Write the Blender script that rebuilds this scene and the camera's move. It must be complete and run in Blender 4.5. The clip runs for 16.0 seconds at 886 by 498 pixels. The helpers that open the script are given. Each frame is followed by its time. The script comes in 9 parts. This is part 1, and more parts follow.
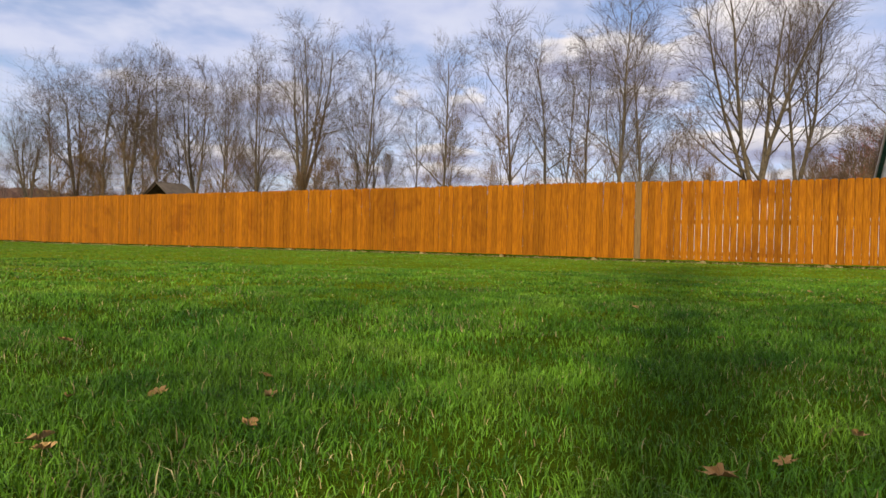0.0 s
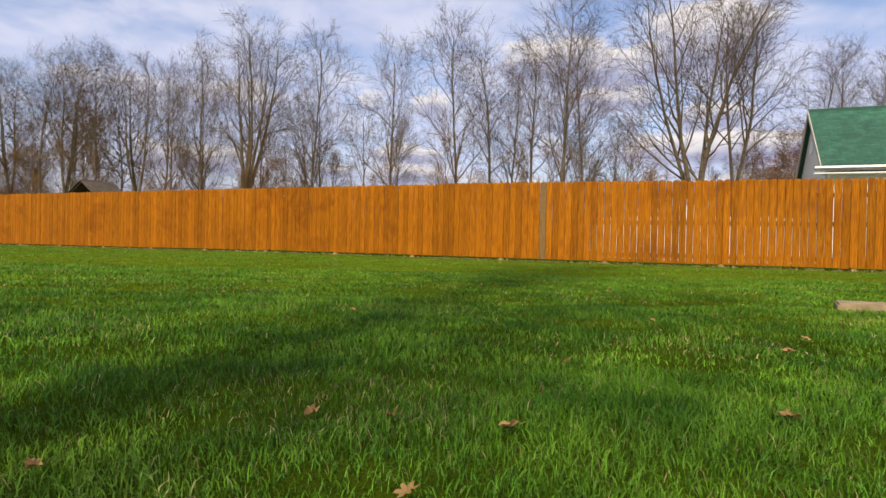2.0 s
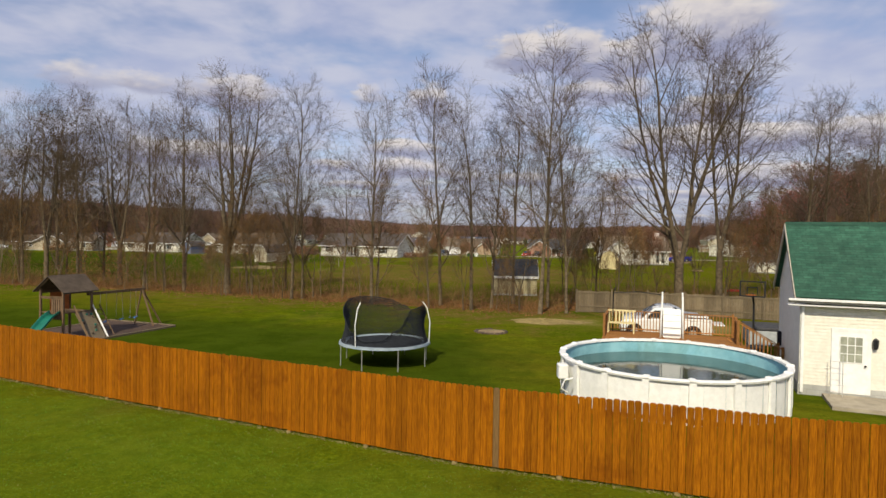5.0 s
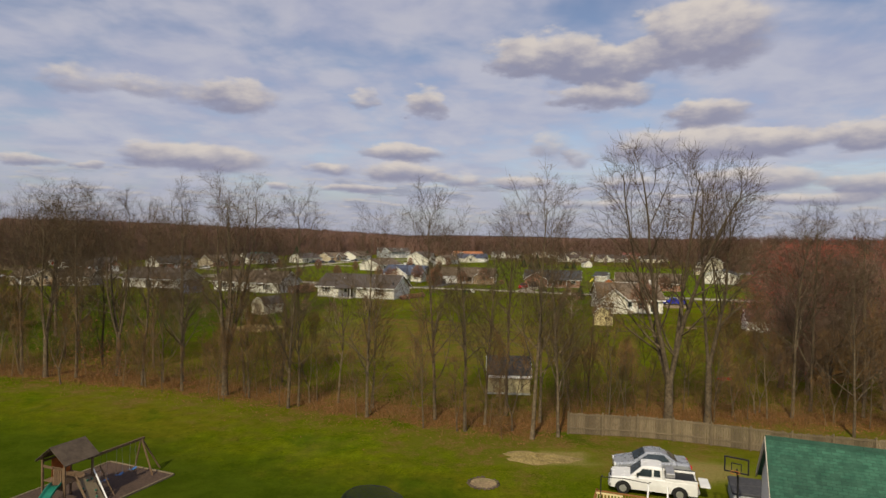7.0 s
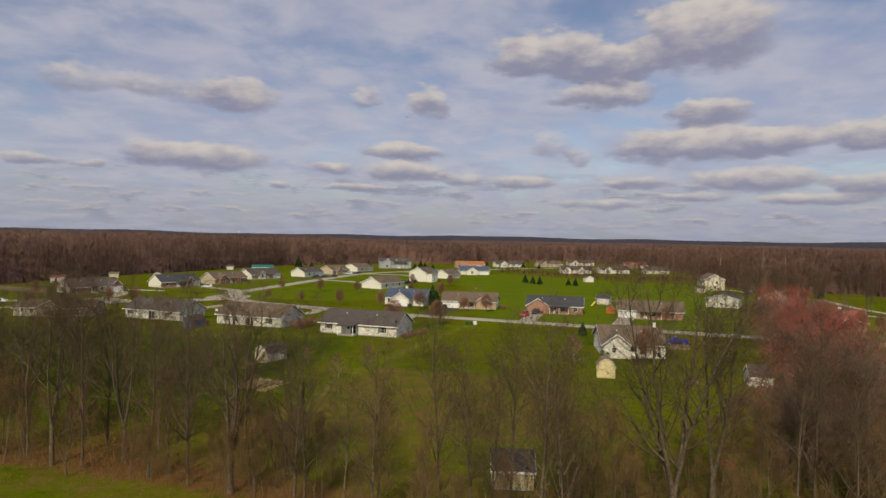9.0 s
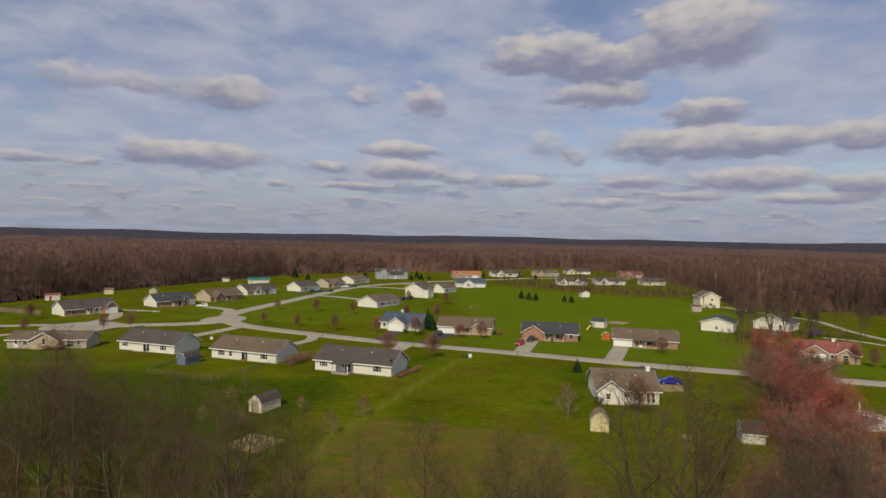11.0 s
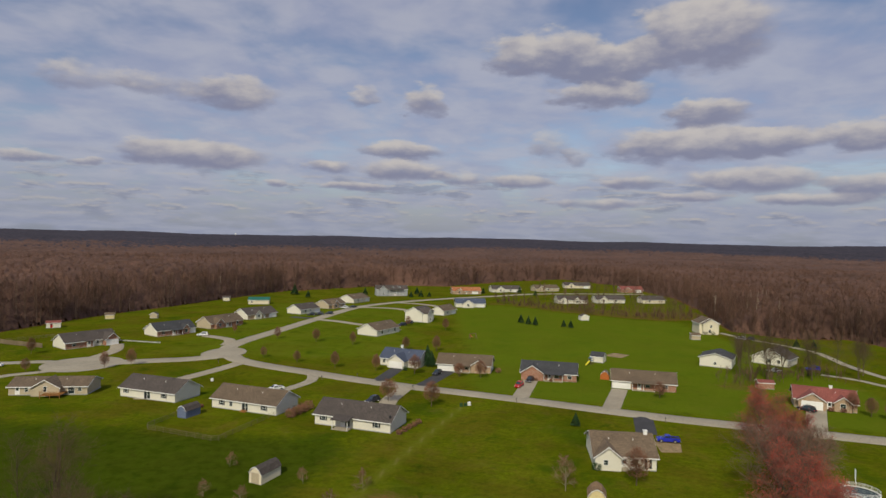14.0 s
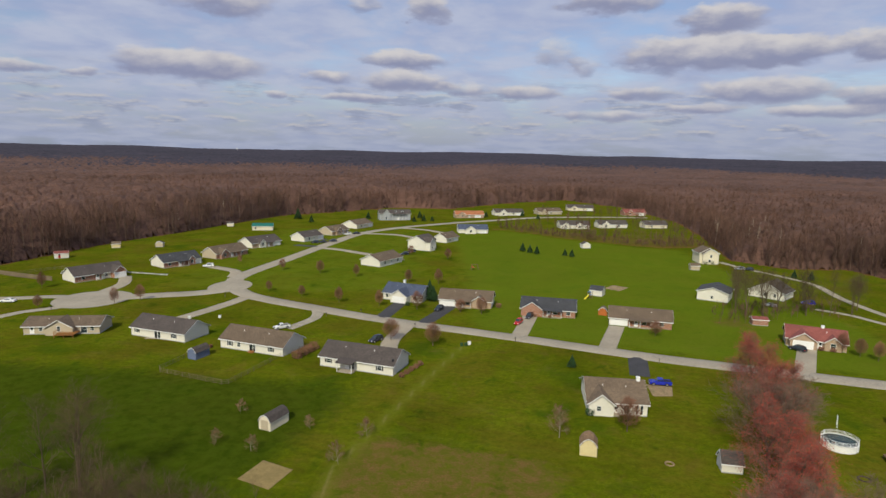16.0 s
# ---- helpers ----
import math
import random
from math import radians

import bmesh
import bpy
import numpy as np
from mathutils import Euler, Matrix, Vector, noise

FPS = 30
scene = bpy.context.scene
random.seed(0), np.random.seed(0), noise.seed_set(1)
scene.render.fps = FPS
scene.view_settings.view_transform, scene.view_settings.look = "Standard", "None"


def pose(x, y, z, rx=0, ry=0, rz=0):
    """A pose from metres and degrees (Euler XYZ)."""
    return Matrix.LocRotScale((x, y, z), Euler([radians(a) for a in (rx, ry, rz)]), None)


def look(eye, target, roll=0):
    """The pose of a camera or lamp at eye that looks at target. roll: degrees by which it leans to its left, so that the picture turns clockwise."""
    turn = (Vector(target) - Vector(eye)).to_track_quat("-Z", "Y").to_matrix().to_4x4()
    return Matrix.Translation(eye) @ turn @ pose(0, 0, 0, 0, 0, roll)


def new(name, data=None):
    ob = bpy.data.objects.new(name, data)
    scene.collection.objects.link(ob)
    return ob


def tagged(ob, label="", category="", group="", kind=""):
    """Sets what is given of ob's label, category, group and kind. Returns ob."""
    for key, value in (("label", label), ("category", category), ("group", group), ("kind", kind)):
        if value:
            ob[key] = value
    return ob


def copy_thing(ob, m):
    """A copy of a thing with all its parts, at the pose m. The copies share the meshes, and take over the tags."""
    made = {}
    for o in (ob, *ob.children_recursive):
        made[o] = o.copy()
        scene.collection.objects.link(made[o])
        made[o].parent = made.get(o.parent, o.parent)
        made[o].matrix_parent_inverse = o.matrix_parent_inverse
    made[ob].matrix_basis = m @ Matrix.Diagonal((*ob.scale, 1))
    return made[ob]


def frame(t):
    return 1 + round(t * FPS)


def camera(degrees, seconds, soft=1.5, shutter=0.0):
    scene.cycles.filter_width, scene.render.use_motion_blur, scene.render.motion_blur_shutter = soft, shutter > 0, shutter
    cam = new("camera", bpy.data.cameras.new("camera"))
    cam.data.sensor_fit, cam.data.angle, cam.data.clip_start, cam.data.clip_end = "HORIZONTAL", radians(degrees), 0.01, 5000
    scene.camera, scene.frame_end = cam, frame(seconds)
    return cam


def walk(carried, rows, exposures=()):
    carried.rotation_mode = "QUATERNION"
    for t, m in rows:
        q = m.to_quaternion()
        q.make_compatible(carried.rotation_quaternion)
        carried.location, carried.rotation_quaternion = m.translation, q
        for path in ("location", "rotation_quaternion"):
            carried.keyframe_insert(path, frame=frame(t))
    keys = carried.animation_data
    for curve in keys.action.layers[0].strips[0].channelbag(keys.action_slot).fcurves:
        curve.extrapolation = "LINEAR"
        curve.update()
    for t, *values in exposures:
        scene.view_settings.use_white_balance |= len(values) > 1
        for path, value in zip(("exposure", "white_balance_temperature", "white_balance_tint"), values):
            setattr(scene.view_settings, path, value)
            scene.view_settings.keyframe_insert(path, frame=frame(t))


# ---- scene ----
cam = camera(71.5, 16.0)
PATH = [
    (0, (-2.209, -0.236, 0.379), (-2.356, 1.759, 0.353), 1.3),
    (0.5, (-1.995, -0.13, 0.369), (-2.047, 1.87, 0.349), 1.3),
    (1, (-1.611, -0.025, 0.448), (-1.653, 1.975, 0.427), 1.3),
    (1.5, (-1.165, -0.012, 0.452), (-1.201, 1.988, 0.431), 1.3),
    (2, (-0.819, 0.02, 0.399), (-0.851, 2.02, 0.378), 1.3),
    (2.5, (-0.61, 0.059, 0.379), (-0.639, 2.058, 0.361), 1.4),
    (3, (-0.442, 0.162, 0.426), (-0.468, 2.161, 0.402), 1.3),
    (3.5, (-0.355, 0.315, 0.609), (-0.374, 2.314, 0.582), 1.3),
    (4, (-0.217, 0.542, 1.696), (-0.236, 2.541, 1.667), 1.2),
    (4.5, (-0.049, 0.628, 3.358), (-0.07, 2.628, 3.321), 0.9),
    (4.7, (0.065, 0.664, 4.122), (0.039, 2.664, 4.081), 0.8),
    (6.8, (0.443, 0.01, 12.908), (0.425, 2.01, 12.88), 0.9),
    (7, (0.297, -0.045, 13.786), (0.28, 1.955, 13.758), 0.9),
    (7.5, (0.045, -0.157, 15.898), (0.025, 1.843, 15.869), 1.0),
    (8, (-0.065, -0.259, 18.101), (-0.086, 1.74, 18.071), 1.0),
    (8.5, (-0.161, -0.131, 20.206), (-0.181, 1.869, 20.176), 1.0),
    (9, (-0.154, -0.111, 22.372), (-0.175, 1.889, 22.341), 1.0),
    (11.5, (0.217, 0.071, 33.438), (0.207, 2.071, 33.403), 1.1),
    (12, (0.312, -0.141, 35.567), (0.302, 1.858, 35.534), 1.1),
    (12.5, (0.467, -0.445, 37.768), (0.457, 1.554, 37.735), 1.1),
    (13, (0.42, -0.478, 39.775), (0.41, 1.522, 39.743), 1.1),
    (13.5, (0.276, -0.484, 41.87), (0.265, 1.516, 41.837), 1.1),
    (14, (0.108, -0.574, 43.979), (0.096, 1.425, 43.945), 1.2),
    (14.5, (0.027, -0.243, 45.66), (0.025, 1.733, 45.351), 1.3),
    (15, (0.384, -0.16, 47.79), (0.374, 1.815, 47.476), 1.3),
    (15.5, (0.604, -0.194, 49.709), (0.588, 1.781, 49.395), 1.2),
    (16, (0.621, -0.363, 51.819), (0.603, 1.612, 51.507), 1.2),
]
walk(cam, [(t, look(eye, target, roll)) for t, eye, target, roll in PATH],
     [(0, 0.32, 6650, 9), (2.6, 0.36, 6650, 9), (3.6, 0.45, 6650, 9), (4.6, 0.08, 6650, 9), (6.8, -0.28, 7000, 9), (9, -0.42, 6950, 9), (11.5, -0.52, 6650, 8), (14.1, -0.57, 6600, 8), (14.5, -0.64, 6450, 8), (15.0, -0.48, 6350, 8), (15.5, -0.36, 6300, 8), (16, -0.30, 6300, 8)])

# ---- sky, sun ----
SUN_AZ, SUN_EL = 197.0, 41.0          # compass degrees clockwise from +y, and height
world = bpy.data.worlds.new("sky")
scene.world = world
world.use_nodes = True


class Nodes:
    """Short hand for building a node tree."""

    def __init__(self, tree):
        self.t = tree
        self.t.nodes.clear()

    def add(self, kind, ins=None, **props):
        n = self.t.nodes.new(kind)
        for k, v in props.items():
            if k == "operation":
                n.operation = v
            elif k == "blend_type":
                n.blend_type = v
            elif k == "data_type":
                n.data_type = v
        for k, v in (ins or {}).items():
            self.put(n.inputs[k], v)
        return n

    def put(self, socket, v):
        if isinstance(v, bpy.types.NodeSocket):
            self.t.links.new(v, socket)
        else:
            socket.default_value = v

    def m(self, op, a, b=0.0, c=0.0):
        n = self.t.nodes.new("ShaderNodeMath")
        n.operation = op
        for s, v in zip(n.inputs, (a, b, c)):
            self.put(s, v)
        return n.outputs[0]

    def mix(self, f, a, b, kind="MIX"):
        n = self.t.nodes.new("ShaderNodeMix")
        n.data_type, n.blend_type = "RGBA", kind
        self.put(n.inputs[0], f)
        for s, v in ((n.inputs[6], a), (n.inputs[7], b)):
            self.put(s, (*v, 1) if isinstance(v, tuple) and len(v) == 3 else v)
        return n.outputs[2]

    def ramp(self, v, lo, hi, a=0.0, b=1.0, smooth=True):
        n = self.t.nodes.new("ShaderNodeMapRange")
        n.interpolation_type = "SMOOTHSTEP" if smooth else "LINEAR"
        for s, x in zip(n.inputs, (v, lo, hi, a, b)):
            self.put(s, x)
        return n.outputs[0]

    def noise(self, vec, scale, detail=4.0, rough=0.55, dist=0.0):
        n = self.t.nodes.new("ShaderNodeTexNoise")
        for k, v in (("Vector", vec), ("Scale", scale), ("Detail", detail), ("Roughness", rough), ("Distortion", dist)):
            self.put(n.inputs[k], v)
        return n.outputs[0]

    def xyz(self, x, y, z=0.0):
        n = self.t.nodes.new("ShaderNodeCombineXYZ")
        for s, v in zip(n.inputs, (x, y, z)):
            self.put(s, v)
        return n.outputs[0]


# clouds: bearing, height, half-width, half-height in degrees, density
CLOUDS = [
    (-31.2, 12.2, 3.5, 1.21, 0.55), (-26.0, 12.2, 2.6, 1.09, 0.60), (-19.6, 12.2, 3.9, 1.51, 0.85), (-22.3, 6.8, 5.8, 1.22, 1.00), (-34.7, 5.7, 2.5, 0.49, 0.75), (-30.6, 5.7, 1.6, 0.39, 0.75),
    (-11.1, 6.3, 2.1, 0.69, 0.75), (-4.4, 8.0, 3.9, 0.79, 0.90), (-4.3, 6.2, 4.1, 0.94, 0.90), (-8.5, 4.6, 3.5, 0.45, 0.80), (-15.5, 4.7, 1.4, 0.41, 0.70), (-7.9, 12.7, 1.6, 0.80, 0.55),
    (-2.3, 12.4, 2.1, 1.34, 0.80), (8.8, 16.5, 5.7, 2.05, 1.00), (22.1, 17.5, 5.6, 3.05, 1.00), (14.9, 15.6, 3.9, 1.72, 1.00), (13.7, 13.0, 4.7, 1.23, 0.90), (22.6, 11.1, 3.6, 1.09, 0.90),
    (21.2, 8.5, 7.3, 1.54, 1.00), (27.6, 8.5, 3.5, 1.28, 1.00), (33.7, 8.5, 2.8, 1.20, 0.95), (9.4, 8.6, 2.2, 1.43, 0.50), (11.8, 7.5, 1.5, 0.81, 0.50), (16.5, 5.3, 3.0, 0.64, 0.80),
    (26.0, 5.4, 5.6, 1.07, 0.90), (34.1, 4.8, 2.6, 0.99, 0.85), (6.7, 5.3, 3.1, 0.63, 0.80), (1.0, 5.6, 2.7, 0.63, 0.70), (30.4, 3.7, 4.7, 0.52, 0.85), (13.6, 3.4, 4.6, 0.45, 0.70),
    (21.3, 4.0, 3.6, 0.43, 0.75),
]
w = Nodes(world.node_tree)
way = w.add("ShaderNodeTexCoord").outputs["Generated"]
sep = w.add("ShaderNodeSeparateXYZ", {0: way})
deg = 180 / math.pi
az = w.m("MULTIPLY", w.m("ARCTAN2", sep.outputs[0], sep.outputs[1]), deg)
el = w.m("MULTIPLY", w.m("ARCSINE", sep.outputs[2]), deg)
lump = w.noise(w.xyz(w.m("MULTIPLY", az, 0.14), w.m("MULTIPLY", el, 0.34)), 2.2, 4.0, 0.55)
lump2 = w.noise(w.xyz(w.m("MULTIPLY", az, 0.14), w.m("MULTIPLY", el, 0.34), 7.3), 2.2, 4.0, 0.55)
puff = w.noise(w.xyz(w.m("MULTIPLY", az, 0.36), w.m("MULTIPLY", el, 0.7), 3.1), 1.7, 3.0, 0.5)
azw = w.m("ADD", az, w.m("MULTIPLY", w.m("SUBTRACT", lump, 0.5), 5.0))
elw = w.m("ADD", el, w.m("MULTIPLY", w.m("SUBTRACT", lump2, 0.5), w.ramp(el, 0.0, 16.0, 0.5, 2.6)))
total, tilt = 0.0, 0.0
for a, e, ra, re, k in CLOUDS:
    u = w.m("DIVIDE", w.m("SUBTRACT", azw, a), ra * 1.06)
    v = w.m("DIVIDE", w.m("SUBTRACT", elw, e), re * 1.12)
    c = w.ramp(w.m("ADD", w.m("MULTIPLY", u, u), w.m("MULTIPLY", v, v)), 1.5, 0.0, 0.0, k)
    total = w.m("ADD", total, c)
    tilt = w.m("ADD", tilt, w.m("MULTIPLY", c, v))
height = w.m("DIVIDE", tilt, w.m("MAXIMUM", total, 0.05))
body = w.ramp(w.m("ADD", total, w.m("ADD", w.m("MULTIPLY", w.m("SUBTRACT", puff, 0.5), 0.55), w.m("MULTIPLY", w.m("SUBTRACT", lump, 0.5), 0.6))), 0.12, 0.85)
body = w.m("MULTIPLY", body, w.ramp(total, 0.02, 0.25))
lit = w.ramp(w.m("ADD", height, w.m("MULTIPLY", w.m("SUBTRACT", puff, 0.5), 1.1)), -0.55, 0.85)
# the low, far clouds run together into broken streaks
streak = w.noise(w.xyz(w.m("MULTIPLY", az, 0.22), w.m("MULTIPLY", el, 1.1), 5.0), 1.5, 4.0, 0.55)
low = w.m("MULTIPLY", w.ramp(streak, 0.46, 0.66), w.m("MULTIPLY", w.ramp(el, 0.6, 2.0), w.ramp(el, 7.5, 4.0)))
crest = w.ramp(w.noise(w.xyz(w.m("MULTIPLY", az, 0.22), w.m("MULTIPLY", w.m("ADD", el, 0.22), 1.1), 5.0), 1.5, 4.0, 0.55), 0.62, 0.46)
up = w.m("ADD", w.m("MAXIMUM", sep.outputs[2], 0.0), 0.17)
plane = w.xyz(w.m("DIVIDE", sep.outputs[0], up), w.m("DIVIDE", sep.outputs[1], up))
veil = w.noise(plane, 1.1, 5.0, 0.55, 0.3)
veil2 = w.noise(plane, 3.6, 4.0, 0.55, 0.2)
thin = w.ramp(w.m("ADD", veil, w.m("MULTIPLY", w.m("SUBTRACT", veil2, 0.5), 0.4)), 0.30, 0.56)
sky = w.add("ShaderNodeTexSky")
sky.sky_type, sky.sun_disc = "NISHITA", False
sky.sun_elevation, sky.sun_rotation = radians(SUN_EL), radians(SUN_AZ)
blue = w.mix(1.0, sky.outputs[0], (0.128, 0.120, 0.130), "MULTIPLY")
haze = w.ramp(el, 8.0, 0.0, 0.0, 0.6)
blue = w.mix(haze, blue, (0.385, 0.440, 0.60))
veiled = w.mix(w.m("MULTIPLY", thin, 0.84), blue, w.mix(w.ramp(veil2, 0.3, 0.7), (0.45, 0.49, 0.70), (0.61, 0.625, 0.765)))
veiled = w.mix(w.ramp(el, 8.0, 0.5, 0.0, 0.38), veiled, (0.33, 0.375, 0.50))
veiled = w.mix(w.m("MULTIPLY", low, 0.7), veiled, w.mix(crest, (0.33, 0.36, 0.49), (0.66, 0.62, 0.61)))
cloud_colour = w.mix(lit, (0.32, 0.335, 0.485), (0.79, 0.735, 0.72))
full = w.mix(w.m("MULTIPLY", body, 0.94), veiled, cloud_colour)
ground_side = w.mix(w.ramp(el, 0.0, -1.0), full, (0.10, 0.10, 0.06))
bg = w.add("ShaderNodeBackground", {"Color": ground_side, "Strength": 1.0})
w.t.links.new(bg.outputs[0], w.add("ShaderNodeOutputWorld").inputs[0])

sun = new("sun", bpy.data.lights.new("sun", "SUN"))
sun.data.energy, sun.data.angle, sun.data.color = 4.5, radians(1.6), (1.0, 0.91, 0.70)
_a, _e = radians(SUN_AZ), radians(SUN_EL)
sun.matrix_world = look((math.sin(_a) * math.cos(_e) * 90, math.cos(_a) * math.cos(_e) * 90, math.sin(_e) * 90), (0, 0, 0))


# ---- materials ----
def surf(name, a, b, scale=4.0, rough=0.8, bump=0.25, big=0.25, bigscale=0.35, rnd=0.0, metal=0.0, lap=0.0, grain=None, third=None, spec=0.3, bumpd=0.02, isl=0.0):
    """Two colours mixed by fine noise, uneven at a second, larger scale; lap: height of clapboards; grain: stretch of the noise along an axis;
    third: a colour, and how much of it, in stains of its own."""
    mt = bpy.data.materials.new(name)
    mt.use_nodes = True
    n = Nodes(mt.node_tree)
    geo = n.add("ShaderNodeNewGeometry")
    vec = geo.outputs["Position"]
    if grain:
        vec = n.add("ShaderNodeVectorMath", {0: n.add("ShaderNodeTexCoord").outputs["Object"], 1: grain}, operation="MULTIPLY").outputs[0]
        off = n.add("ShaderNodeObjectInfo").outputs["Random"]
        vec = n.add("ShaderNodeVectorMath", {0: vec, 1: n.xyz(n.m("MULTIPLY", off, 57.0), n.m("MULTIPLY", off, 31.0), 0.0)}, operation="ADD").outputs[0]
    fine = n.noise(vec, scale, 6.0, 0.6)
    col = n.mix(n.ramp(fine, 0.32, 0.68), a, b)
    if third:
        col = n.mix(n.m("MULTIPLY", n.ramp(n.noise(geo.outputs["Position"], scale * 0.31, 5.0, 0.65, 0.5), 0.52, 0.68), third[1]), col, third[0])
    large = n.ramp(n.noise(geo.outputs["Position"], bigscale, 3.0), 0.25, 0.75, 1.0 - big, 1.0 + big, False)
    col = n.mix(1.0, col, n.xyz(large, large, large), "MULTIPLY")
    if rnd:
        r = n.ramp(n.add("ShaderNodeObjectInfo").outputs["Random"], 0.0, 1.0, 1.0 - rnd, 1.0 + rnd, False)
        col = n.mix(1.0, col, n.xyz(r, r, r), "MULTIPLY")
    if isl:
        r = n.ramp(geo.outputs["Random Per Island"], 0.0, 1.0, 1.0 - isl, 1.0 + isl, False)
        col = n.mix(1.0, col, n.xyz(r, r, r), "MULTIPLY")
    height = fine
    if lap:
        z = n.add("ShaderNodeSeparateXYZ", {0: geo.outputs["Position"]}).outputs[2]
        saw = n.m("FRACT", n.m("DIVIDE", z, lap))
        height = n.m("ADD", n.m("MULTIPLY", fine, 0.2), n.m("SUBTRACT", 1.0, saw))
        bump, bumpd = 0.9, 0.018
    bs = n.add("ShaderNodeBsdfPrincipled", {"Base Color": col, "Roughness": n.ramp(fine, 0.2, 0.8, rough - 0.06, min(1.0, rough + 0.06), False), "Metallic": metal})
    bs.inputs["Specular IOR Level"].default_value = spec
    if bump:
        bu = n.add("ShaderNodeBump", {"Strength": bump, "Distance": bumpd, "Height": height})
        n.t.links.new(bu.outputs[0], bs.inputs["Normal"])
    n.t.links.new(bs.outputs[0], n.add("ShaderNodeOutputMaterial").inputs[0])
    return mt


def shingle(name, a, b, course=0.14):
    """Asphalt shingles: courses and tabs by the roof's own slope, mottled."""
    mt = bpy.data.materials.new(name)
    mt.use_nodes = True
    n = Nodes(mt.node_tree)
    uv = n.add("ShaderNodeTexCoord").outputs["UV"]
    br = n.add("ShaderNodeTexBrick", {"Vector": uv, "Color1": (0.55, 0.55, 0.55, 1), "Color2": (1.25, 1.25, 1.25, 1), "Mortar": (0.35, 0.35, 0.35, 1), "Scale": 1.0,
                                      "Mortar Size": 0.012, "Brick Width": course * 2.3, "Row Height": course})
    pos = n.add("ShaderNodeNewGeometry").outputs["Position"]
    sp = n.noise(pos, 2.6, 5.0, 0.7)
    col = n.mix(n.ramp(sp, 0.3, 0.7), a, b)
    col = n.mix(0.55, col, n.mix(1.0, col, br.outputs[0], "MULTIPLY"))
    streak = n.ramp(n.noise(pos, 0.3, 3.0), 0.3, 0.7, 0.82, 1.14, False)
    col = n.mix(1.0, col, n.xyz(streak, streak, streak), "MULTIPLY")
    bs = n.add("ShaderNodeBsdfPrincipled", {"Base Color": col, "Roughness": 0.88})
    bu = n.add("ShaderNodeBump", {"Strength": 0.5, "Distance": 0.012, "Height": br.outputs[1]})
    bu.invert = True
    n.t.links.new(bu.outputs[0], bs.inputs["Normal"])
    n.t.links.new(bs.outputs[0], n.add("ShaderNodeOutputMaterial").inputs[0])
    return mt


def masonry(name, a, b, mortar, wide=0.22, high=0.075):
    mt = bpy.data.materials.new(name)
    mt.use_nodes = True
    n = Nodes(mt.node_tree)
    pos = n.add("ShaderNodeTexCoord").outputs["Object"]
    s = n.add("ShaderNodeSeparateXYZ", {0: pos})
    vec = n.xyz(n.m("ADD", s.outputs[0], s.outputs[1]), s.outputs[2])
    br = n.add("ShaderNodeTexBrick", {"Vector": vec, "Color1": (*a, 1), "Color2": (*b, 1), "Mortar": (*mortar, 1), "Scale": 1.0, "Mortar Size": 0.008,
                                      "Brick Width": wide, "Row Height": high})
    v = n.ramp(n.noise(pos, 1.3, 4.0), 0.3, 0.7, 0.8, 1.2, False)
    col = n.mix(1.0, br.outputs[0], n.xyz(v, v, v), "MULTIPLY")
    bs = n.add("ShaderNodeBsdfPrincipled", {"Base Color": col, "Roughness": 0.9})
    n.t.links.new(bs.outputs[0], n.add("ShaderNodeOutputMaterial").inputs[0])
    return mt


